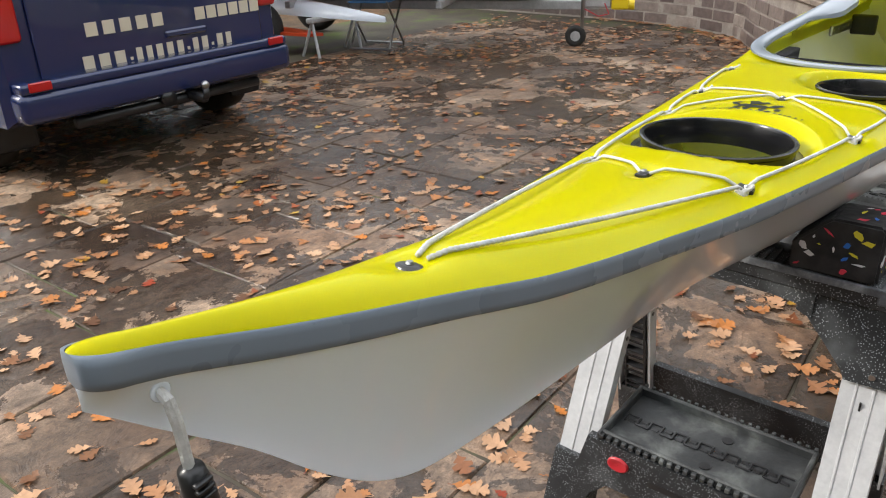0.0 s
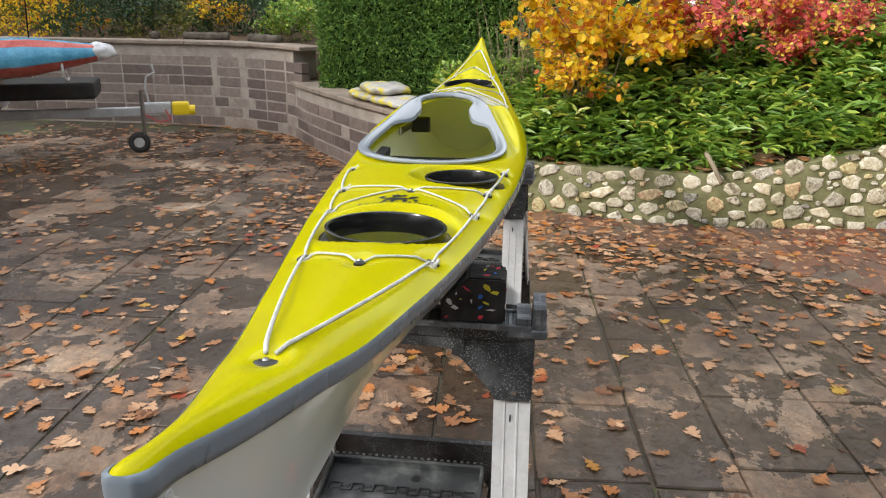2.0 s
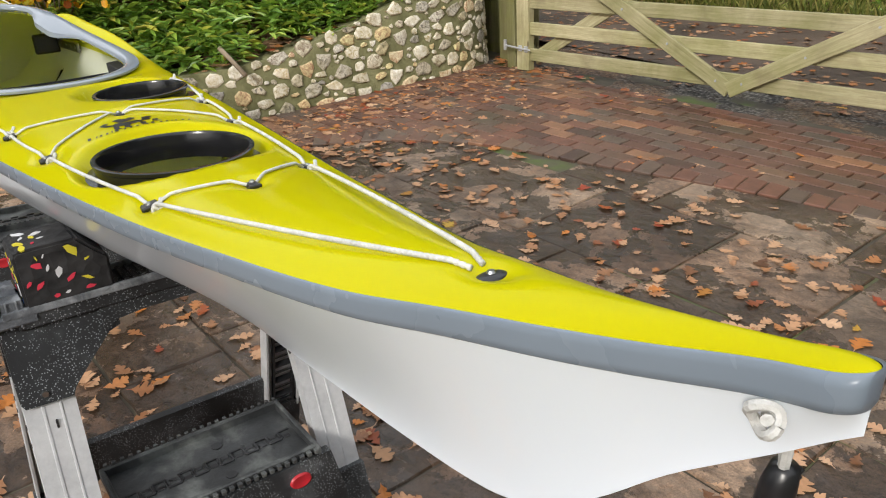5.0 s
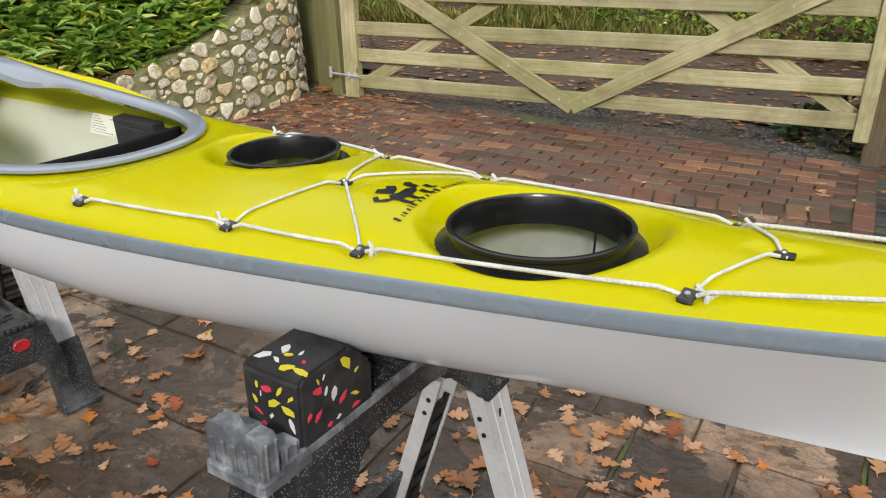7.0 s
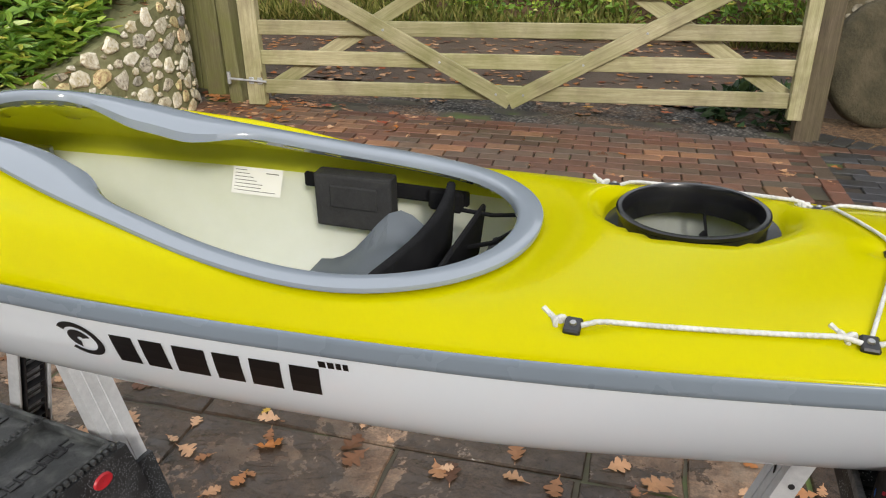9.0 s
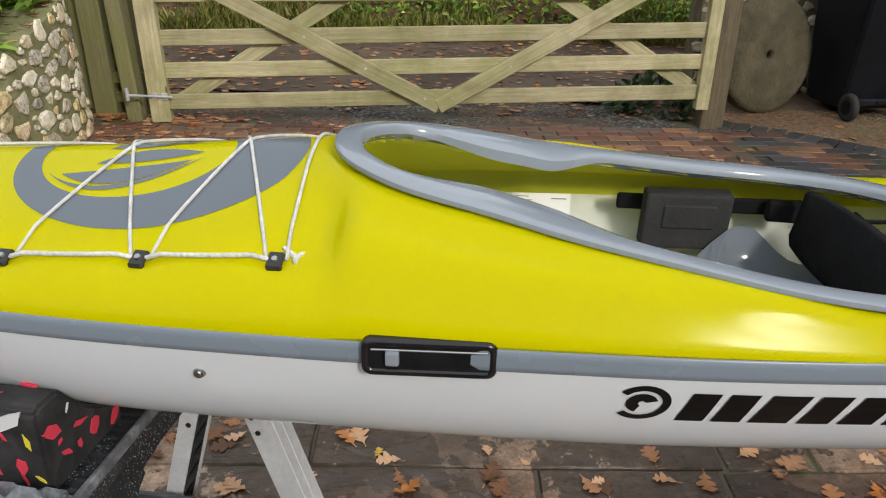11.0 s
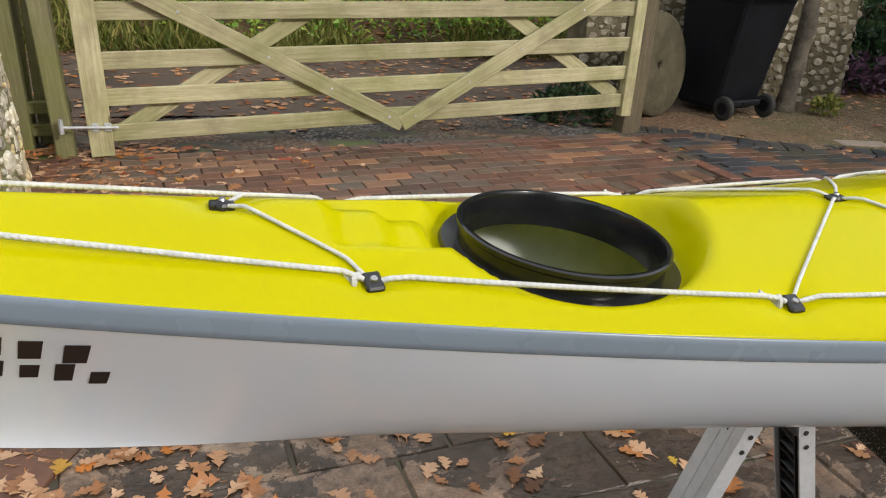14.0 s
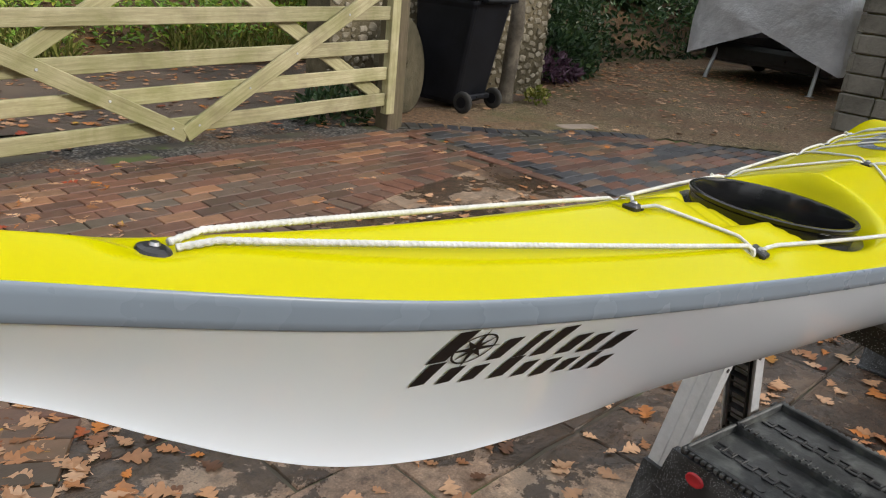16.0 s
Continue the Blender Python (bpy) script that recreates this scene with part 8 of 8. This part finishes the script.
add_box(bm, (1.42, 0.012, 0.46), Matrix.Translation((-0.03, 0.018, 1.52)), 0.01, 2)
part("rear_window", bm, mat("dark_glass", (0.01, 0.012, 0.014), 0.05), tailgate, "dark rear window")
bm = bmesh.new()
add_box(bm, (1.84, 0.16, 0.17), Matrix.Translation((0, 0.06, 0.47)), 0.05, 3)
add_box(bm, (1.80, 0.12, 0.06), Matrix.Translation((0, 0.07, 0.575)), 0.02, 2)
bumper = part("bumper", bm, VAN_BLUE, van, "rounded navy rear bumper", smooth=True)
for s in (-1, 1):
    bm = bmesh.new()
    add_box(bm, (0.12, 0.02, 0.05), Matrix.Translation((s * 0.80, 0.135, 0.585)), 0.006)
    part("reflector", bm, TAIL_RED, bumper, "red rear reflector")
    bm = bmesh.new()
    add_box(bm, (0.15, 0.06, 0.52), Matrix.Translation((s * 0.855, 0.0, 1.06)), 0.03, 3)
    part("tail_lamp", bm, TAIL_RED, van, "red tail lamp")
    bm = bmesh.new()
    add_lathe(bm, [(0.20, -0.10), (0.29, -0.105), (0.325, -0.085), (0.33, 0.0), (0.325, 0.085), (0.29, 0.105), (0.20, 0.10)], 36, Matrix.Translation((s * 0.84, -0.70, 0.33)) @ Matrix.Rotation(math.pi / 2, 4, "Y"), True)
    wheel = part("wheel", bm, TYRE, van, "black tyre", smooth=True)
    bm = bmesh.new()
    add_cyl(bm, 0.205, 0.19, 0.15, Matrix.Translation((s * 0.85, -0.70, 0.33)) @ Matrix.Rotation(s * math.pi / 2, 4, "Y"), 28)
    part("rim", bm, GALV, wheel, "steel wheel rim")
    bm = bmesh.new()
    add_box(bm, (0.26, 0.03, 0.30), Matrix.Translation((s * 0.82, -0.30, 0.32)), 0.02, 2)
    part("mudflap", bm, BLACK, van, "dull black mudflap")
    bm = bmesh.new()
    add_lathe(bm, [(0.20, -0.10), (0.29, -0.105), (0.325, -0.085), (0.33, 0.0), (0.325, 0.085), (0.29, 0.105), (0.20, 0.10)], 30, Matrix.Translation((s * 0.84, -3.75, 0.33)) @ Matrix.Rotation(math.pi / 2, 4, "Y"), True)
    part("wheel", bm, TYRE, van, "black tyre", smooth=True)
bm = bmesh.new()
add_tube(bm, [(0.62, 0.06, 0.335), (-0.66, 0.06, 0.335)], 0.032, 12)
add_box(bm, (0.05, 0.2, 0.05), Matrix.Translation((-0.12, 0.14, 0.345)), 0.01)
add_tube(bm, [(-0.12, 0.2, 0.34), (-0.12, 0.25, 0.36), (-0.12, 0.25, 0.41)], 0.02, 10)
add_cyl(bm, 0.05, 0.05, 0.03, Matrix.Translation((0.06, 0.12, 0.37)) @ Matrix.Rotation(math.pi / 2, 4, "X"), 16)
tow = part("tow_bar", bm, BLACK, van, "black steel tow bar", smooth=True)
bm = bmesh.new()
bmesh.ops.create_uvsphere(bm, u_segments=16, v_segments=10, radius=0.027)
for v in bm.verts:
    v.co += Vector((-0.12, 0.25, 0.43))
part("tow_ball", bm, STEEL, tow, "bare metal tow ball", smooth=True)
bm = bmesh.new()
add_box(bm, (0.30, 0.02, 0.04), Matrix.Translation((-0.2, 0.025, 0.72)), 0.01)
part("tailgate_handle", bm, VAN_BLUE, tailgate)
# lettering stands as plain bars
row1 = [0.40 - 0.105 * k for k in range(5)] + [-0.32 - 0.085 * k for k in range(6)]
for x in row1:
    bm = bmesh.new()
    add_box(bm, (0.070, 0.004, 0.075), Matrix.Translation((x, 0.0205, 0.815)))
    part("lettering_bar", bm, CREAM_PRINT, tailgate)
x = 0.49
for w in (0.075, 0.075, 0.075, 0.02, 0.045, 0.045, 0.05, 0.05, 0.05, 0.02, 0.045, 0.05, 0.02, 0.05, 0.045):
    bm = bmesh.new()
    add_box(bm, (w * 0.85, 0.004, 0.07 if w > 0.03 else 0.018), Matrix.Translation((x - w / 2, 0.0205, 0.64 if w > 0.03 else 0.62)))
    part("lettering_bar", bm, CREAM_PRINT, tailgate)
    x -= w + 0.022

# ---- boat trailer with a wrapped kayak ----
tr = empty("boat_trailer", Matrix.Translation((-4.74, -3.26, 0)), "galvanised boat trailer with jockey wheel and yellow hitch lock", "trailer")
D = Vector((0.40, -0.917, 0))


def along(s, off=0.0, z=0.42):
    side = Vector((-D.y, D.x, 0))
    return tuple(D * s + side * off + Vector((0, 0, z)))


bm = bmesh.new()
m = Matrix.Rotation(math.atan2(D.y, D.x), 4, "Z")
add_box(bm, (4.2, 0.07, 0.09), Matrix.Translation(D * 2.2 + Vector((0, 0, 0.40))) @ m, 0.008, 1)
for sx in (1.6, 3.2):
    add_box(bm, (0.06, 1.3, 0.07), Matrix.Translation(D * sx + Vector((0, 0, 0.47))) @ m, 0.006)
part("drawbar", bm, GALV, tr, "pale galvanised drawbar")
for sx in (1.55, 3.6):
    bm = bmesh.new()
    add_tube(bm, [along(sx, 0.0, 0.45), along(sx, 0, 0.80), along(sx, 0.25, 0.82), along(sx, -0.25, 0.82)], 0.025, 8)
    part("boat_support", bm, GALV, tr)
# One rough black box stands for the dark load and the shade round it.
bm = bmesh.new()
add_box(bm, (3.6, 0.62, 0.16), Matrix.Translation(D * 2.45 + Vector((0, 0, 0.645))) @ m, 0.03, 2)
part("load_bed", bm, TYRE, tr, "black box for the dark load and deep shade under the kayak")
bm = bmesh.new()
for sx in (1.7, 3.9):
    for oy in (-0.45, 0.45):
        add_tube(bm, [along(sx, oy, 0.6), along(sx, oy, 1.42)], 0.02, 8)
    add_tube(bm, [along(sx, -0.55, 1.40), along(sx, 0.55, 1.40)], 0.02, 8)
part("upper_rack", bm, BLACK, tr, "dark upper rack frame")
bm = bmesh.new()
add_box(bm, (0.26, 0.09, 0.11), Matrix.Translation(D * 0.12 + Vector((0, 0, 0.43))) @ m, 0.015, 2)
add_tube(bm, [along(0.2, 0, 0.48), along(0.22, 0, 0.62), along(0.20, 0, 0.74), along(0.12, 0, 0.78), along(0.14, 0, 0.86)], 0.012, 8)
part("coupling", bm, GALV, tr, "trailer coupling with lever")
bm = bmesh.new()
add_box(bm, (0.17, 0.13, 0.13), Matrix.Translation(-D * 0.10 + Vector((0, 0, 0.42))) @ m, 0.025, 2)
add_cyl(bm, 0.05, 0.05, 0.08, Matrix.Translation(-D * 0.20 + Vector((0, 0, 0.40))) @ m @ Matrix.Rotation(math.pi / 2, 4, "Y"), 14)
part("hitch_lock", bm, HITCH_YELLOW, tr, "bright yellow hitch lock")
bm = bmesh.new()
add_tube(bm, dense([along(0.05, 0.04, 0.42), along(0.0, 0.08, 0.32), along(0.10, 0.1, 0.30), along(0.25, 0.07, 0.37)], 0.03), 0.006, 6)
part("cable", bm, RED_PLASTIC, tr, "red breakaway cable")
bm = bmesh.new()
add_tube(bm, [along(0.26, 0.09, 0.62), along(0.26, 0.09, 0.14)], 0.019, 10)
add_tube(bm, [along(0.26, 0.09, 0.16), along(0.30, 0.09, 0.10)], 0.016, 8)
jock = part("jockey_leg", bm, DULL_STEEL, tr, "dull steel jockey leg")
bm = bmesh.new()
add_lathe(bm, [(0.04, -0.025), (0.085, -0.03), (0.105, -0.015), (0.105, 0.015), (0.085, 0.03), (0.04, 0.025)], 24, Matrix.Translation(along(0.32, 0.09, 0.105)) @ m @ Matrix.Rotation(math.pi / 2, 4, "X"), True)
part("jockey_wheel", bm, TYRE, jock, "small solid rubber wheel", smooth=True)
bm = bmesh.new()
add_cyl(bm, 0.05, 0.05, 0.062, Matrix.Translation(along(0.32, 0.09, 0.105)) @ m @ Matrix.Rotation(math.pi / 2, 4, "X"), 16)
part("jockey_rim", bm, GALV, jock)
for s in (-1, 1):
    bm = bmesh.new()
    add_lathe(bm, [(0.12, -0.07), (0.22, -0.075), (0.255, -0.05), (0.26, 0), (0.255, 0.05), (0.22, 0.075), (0.12, 0.07)], 28, Matrix.Translation(along(3.5, s * 0.75, 0.26)) @ m @ Matrix.Rotation(math.pi / 2, 4, "X"), True)
    part("trailer_wheel", bm, TYRE, tr, "black trailer tyre", smooth=True)
    bm = bmesh.new()
    add_box(bm, (0.7, 0.2, 0.03), Matrix.Translation(along(3.5, s * 0.75, 0.56)) @ m, 0.01)
    part("mudguard", bm, BLACK, tr)

wk = empty("wrapped_kayak", Matrix.Translation((-3.88, -3.40, 0.80)), "blue and red kayak wrapped in clear plastic on a trailer", "kayak")
W = Vector((0.30, -0.954, 0)).normalized()
ws = Vector((-W.y, W.x, 0))


def wrapped(name, a0, a1, material, grow=1.0, label=""):
    verts, faces = [], []
    for i in range(41):
        u = i / 40
        s = 5.0 * u
        half = 0.05 + 0.29 * math.sin(min(1, u * 1.05) * math.pi) ** 0.62
        mid = 0.13 - 0.03 * math.sin(u * math.pi) + 0.10 * (1 - u) ** 3
        for j in range(9):
            a = a0 + (a1 - a0) * j / 8
            wob = 1 + 0.05 * noise.noise(Vector((s * 4, a * 3, 1)))
            p = W * s + ws * (half * grow * wob * math.cos(a)) + Vector((0, 0, mid + 0.17 * min(1, 0.35 + u * 5) * grow * wob * math.sin(a)))
            verts.append(tuple(p))
    for i in range(40):
        for j in range(8):
            q = i * 9 + j
            faces.append((q, q + 1, q + 10, q + 9))
    return link(name, verts, faces, material, wk, label, smooth=True)


wrapped("upper_shell", 1.15, 2.75, WRAP_BLUE, 1.0, "pale blue deck under plastic wrap")
wrapped("red_stripe", 0.62, 1.18, WRAP_RED, 1.003, "red stripe under plastic wrap")
wrapped("side_shell", -0.42, 0.64, WRAP_BLUE, 1.0, "pale blue side under plastic wrap")
wrapped("lower_shell", -3.6, -0.38, WRAP_RED, 1.0, "red hull under plastic wrap")
bm = bmesh.new()
bmesh.ops.create_icosphere(bm, subdivisions=3, radius=0.1)
for v in bm.verts:
    v.co = Vector((v.co.x * 0.9, v.co.y * 1.5, v.co.z * 0.8)) * (1 + 0.25 * noise.noise(v.co * 22)) + Vector((0.02, -0.06, 0.23))
part("bow_wrap", bm, WRAP_WHITE, wk, "crumpled white bubble wrap on the bow", smooth=True)
for s_at in (0.35, 0.9, 1.6):
    bm = bmesh.new()
    half = 0.035 + 0.27 * math.sin(s_at / 5 * 1.05 * math.pi) ** 0.8
    pts = [W * s_at + ws * (half * 1.06 * math.cos(a)) + Vector((0, 0, 0.14 + 0.16 * math.sin(a))) for a in np.linspace(0, 2 * math.pi, 25)]
    add_tube(bm, pts, 0.012 if s_at < 0.5 else 0.02, 5)
    part("tape_band", bm, WRAP_WHITE, wk, "white tape band")
bm = bmesh.new()
p = W * 0.62
add_tube(bm, [p + Vector((0, 0, 0.3)), p + Vector((-0.02, 0.02, 0.9))], 0.006, 6)
add_tube(bm, [W * 1.2 + Vector((0, 0, 0.3)), W * 1.2 + Vector((-0.1, 0.1, 1.0))], 0.006, 6)
part("tie_cord", bm, BLACK_CLOTH, wk, "dark tie cord")

uk = empty("rack_kayak", Matrix.Translation((-4.05, -3.75, 1.43)), "red and green kayak on the upper rack of the trailer", "kayak")
for nm, a0, a1, mt in (("deck", 0.15, 2.99, mat("green_gelcoat", (0.03, 0.16, 0.07), 0.2)), ("hull", -3.3, 0.16, mat("red_gelcoat", (0.42, 0.03, 0.03), 0.2))):
    verts, faces = [], []
    for i in range(31):
        u = i / 30
        half = 0.02 + 0.26 * math.sin(u * math.pi) ** 0.8
        for j in range(9):
            a = a0 + (a1 - a0) * j / 8
            verts.append(tuple(W * (4.6 * u) + ws * (half * math.cos(a)) + Vector((0, 0, 0.15 + 0.14 * (0.2 + 0.8 * math.sin(u * math.pi)) * math.sin(a) + 0.10 * (1 - 2 * u) ** 2))))
    for i in range(30):
        for j in range(8):
            q = i * 9 + j
            faces.append((q, q + 1, q + 10, q + 9))
    link(nm, verts, faces, mt, uk, "", smooth=True)

# ---- folding chair and white hull behind the van ----
fc = empty("folding_chair", pose(-3.55, -5.35, 0, 0, 0, 20), "blue canvas folding camp chair with chrome tube legs", "chair")
for s in (-1, 1):
    for a, b2 in (((-0.2, 0.0), (0.22, 0.48)), ((0.22, 0.0), (-0.2, 0.48))):
        bm = bmesh.new()
        add_tube(bm, [(a[0], s * 0.22, 0.012), (b2[0], s * 0.22, b2[1])], 0.011, 8)
        part("leg", bm, STEEL, fc, "chrome tube leg")
for x in (-0.2, 0.22):
    bm = bmesh.new()
    add_tube(bm, [(x, -0.22, 0.012), (x, 0.22, 0.012)], 0.011, 8)
    part("foot_bar", bm, STEEL, fc)
bm = bmesh.new()
add_box(bm, (0.44, 0.44, 0.012), Matrix.Translation((0, 0, 0.475)), 0.005)
part("seat", bm, CHAIR_BLUE, fc, "blue canvas seat")
bm = bmesh.new()
add_box(bm, (0.012, 0.44, 0.2), Matrix.Translation((-0.24, 0, 0.72)) @ Matrix.Rotation(-0.15, 4, "Y"), 0.005)
part("backrest", bm, CHAIR_BLUE, fc, "blue canvas backrest")
wh = empty("white_hull", Matrix.Translation((-2.9, -4.62, 0.02)), "white upturned kayak hull on a red cradle beside the van", "kayak")
verts, faces = [], []
for i in range(31):
    u = i / 30
    half = 0.012 + 0.26 * math.sin(min(1, u) * math.pi / 2) ** 0.9
    for j in range(11):
        a = math.pi * j / 10
        verts.append((-0.15 * u * 3 + half * math.cos(a) * 0.9 - 0.0, -3.2 * u + half * math.cos(a) * 0.2, 0.36 + 0.20 * u ** 0.8 * math.sin(a) + 0.05 * math.sin(a) - 0.05 * u))
for i in range(30):
    for j in range(10):
        q = i * 11 + j
        faces.append((q, q + 1, q + 12, q + 11))
link("shell", verts, faces, WHITE_HULL, wh, "white hull shell", smooth=True)
for yy in (-0.9, -2.4):
    bm = bmesh.new()
    add_box(bm, (0.7, 0.08, 0.05), Matrix.Translation((-0.2, yy, 0.33)), 0.01)
    for q in (-0.5, 0.1):
        add_tube(bm, [(q, yy, 0.32), (q + 0.05, yy - 0.12, -0.02)], 0.015, 8)
        add_tube(bm, [(q, yy, 0.32), (q + 0.05, yy + 0.12, -0.02)], 0.015, 8)
    part("cradle", bm, GALV, wh)
bm = bmesh.new()
add_prism(bm, [(0.1, -0.95), (-0.02, -0.88), (-0.10, -1.5), (0.25, -2.6), (0.45, -2.6)], 0.03, Matrix.Translation((0.0, 0.0, 0.17)))
part("red_trim", bm, mat("red_sheet", (0.62, 0.07, 0.02), 0.4), wh, "orange red panel under the hull")

# ---- compost sacks and logs on the walls ----
def sack(x, y, z, rz, l, w, h, seed):
    s = empty("compost_sack", pose(x, y, z, 0, 0, rz), "full grey and yellow plastic compost sack on the wall", "sack", "sacks on the wall")
    bm = bmesh.new()
    bmesh.ops.create_icosphere(bm, subdivisions=4, radius=1.0)
    for v in bm.verts:
        c = v.co
        q = Vector((math.copysign(abs(c.x) ** 0.55, c.x) * l / 2, math.copysign(abs(c.y) ** 0.6, c.y) * w / 2, math.copysign(abs(c.z) ** 0.85, c.z) * h / 2))
        q.z += 0.018 * noise.noise(q * 9 + Vector((seed, 0, 0)))
        v.co = q + Vector((0, 0, h / 2))
        v.co.z = max(v.co.z, 0.0)
    part("sack_body", bm, SACK, s, "", smooth=True)


sack(-4.10, -1.02, 0.634, 36, 0.64, 0.38, 0.09, 1)
sack(-3.70, -0.75, 0.634, 38, 0.64, 0.36, 0.085, 5)
sack(-3.96, -0.92, 0.708, 30, 0.60, 0.36, 0.095, 9)
for k, (x, y, l, a) in enumerate(((-6.15, -2.75, 0.5, 60), (-6.5, -3.6, 0.6, 80), (-6.6, -4.3, 0.35, 20))):
    lg = empty("log", pose(x - 0.15, y, 0.985, 0, 0, a), "short weathered log lying on the wall", "log", "logs on the wall")
    bm = bmesh.new()
    add_tube(bm, [(-l / 2 + l * q / 8, 0.01 * math.sin(q), 0.055) for q in range(9)], 0.055, 10, 0.9)
    for v in bm.verts:
        v.co.z = max(0.0, v.co.z + 0.012 * noise.noise(v.co * 14))
    part("wood", bm, BARK, lg, "", smooth=True)
# stick leaning on the flint wall's top
st = empty("stick", Matrix.Translation((-2.47, 1.62, 0.36)), "short pale stick lying over the flint wall", "stick")
bm = bmesh.new()
add_tube(bm, [(-0.16, -0.05, 0.14), (-0.06, -0.01, 0.06), (0.035, 0.03, -0.03)], 0.017, 8, 0.9)
part("wood", bm, TWIG, st, "", smooth=True)

# ---- covered boat and stone building ----
cb = empty("covered_boat", Matrix.Translation((8.6, 4.6, 0.0)), "trailer boat under a creased grey tarpaulin", "boat")
verts, faces = [], []
NU, NW = 44, 30
for i in range(NU + 1):
    u = i / NU
    x = -0.2 + 4.6 * u
    for j in range(NW + 1):
        v = j / NW
        half, top, low = 1.12, 1.55, 0.32 + 0.04 * math.sin(5 * u)
        a = math.pi * (v - 0.5) * 1.0
        y = half * math.copysign(abs(math.sin(a)) ** 0.55, a)
        z = low + (top - low) * abs(math.cos(a)) ** 0.42
        crease = 0.05 * noise.noise(Vector((x * 1.7, y * 1.4, z * 3))) + 0.025 * noise.noise(Vector((x * 5, y * 5, z * 6)))
        verts.append((x + crease, y * (1 + 0.03 * crease) + crease, z + crease * 0.6))
for i in range(NU):
    for j in range(NW):
        q = i * (NW + 1) + j
        faces.append((q, q + 1, q + NW + 2, q + NW + 1))
c = len(verts)
for k in range(6):
    for j in range(NW + 1):
        f = 1 - (k + 1) / 6
        p = Vector(verts[j])
        q = Vector((-0.24, 0.0, 0.75)).lerp(p, f)
        q.x += 0.05 * noise.noise(q * 4) - 0.04
        verts.append(tuple(q))
for k in range(6):
    for j in range(NW):
        a = (c + (k - 1) * (NW + 1) if k else 0) + j
        b2 = c + k * (NW + 1) + j
        faces.append((a, b2, b2 + 1, a + 1))
link("tarpaulin", verts, faces, COVER, cb, "creased grey cover", smooth=True)
# Black box puts the shade beneath the tarpaulin into its colour.
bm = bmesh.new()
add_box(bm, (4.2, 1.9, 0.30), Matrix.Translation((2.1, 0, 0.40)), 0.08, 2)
part("hull_bottom", bm, BLACK, cb, "hull bottom coloured black for the shade under the cover")
for yy in (-0.75, 0.75):
    bm = bmesh.new()
    add_tube(bm, [(0.05, yy, 0.5), (-0.12, yy * 1.05, 0.0)], 0.03, 8)
    add_box(bm, (0.1, 0.1, 0.02), Matrix.Translation((-0.12, yy * 1.05, 0.0)))
    part("support_leg", bm, GALV, cb)
    bm = bmesh.new()
    add_lathe(bm, [(0.12, -0.07), (0.22, -0.075), (0.26, 0), (0.22, 0.075), (0.12, 0.07)], 24, Matrix.Translation((1.8, yy * 1.2, 0.25)) @ Matrix.Rotation(math.pi / 2, 4, "X"), True)
    part("wheel", bm, TYRE, cb, "black tyre", smooth=True)

stone_wall = tagged(link("wall_stone", [(6.30, -4.0, -0.1), (6.30, 2.60, -0.1), (10.5, 2.60, -0.1), (10.5, -4.0, -0.1), (6.30, -4.0, 3.2), (6.30, 2.60, 3.2), (10.5, 2.60, 3.2), (10.5, -4.0, 3.2)], [(0, 4, 5, 1), (1, 5, 6, 2), (2, 6, 7, 3), (3, 7, 4, 0), (4, 7, 6, 5)], MORTAR), "corner of a building in coursed grey stone", "wall", "", "structure")
qrng = random.Random(3)
for r in range(10):
    z = 0.0 + 0.2 * r
    y = 2.60
    while y > 0.9:
        w = qrng.uniform(0.26, 0.44)
        bm = bmesh.new()
        add_box(bm, (0.06, w - 0.014, 0.188), Matrix(), 0.012, 1)
        ob = part("stone", bm, STONE, stone_wall)
        ob.location = (6.29 + qrng.uniform(-0.006, 0.006), y - w / 2, z + 0.1)
        y -= w
    x = 6.26
    while x < 8.5:
        w = qrng.uniform(0.26, 0.44)
        bm = bmesh.new()
        add_box(bm, (w - 0.014, 0.06, 0.188), Matrix(), 0.012, 1)
        ob = part("stone", bm, STONE, stone_wall)
        ob.location = (x + w / 2, 2.61 + qrng.uniform(-0.006, 0.006), z + 0.1)
        x += w
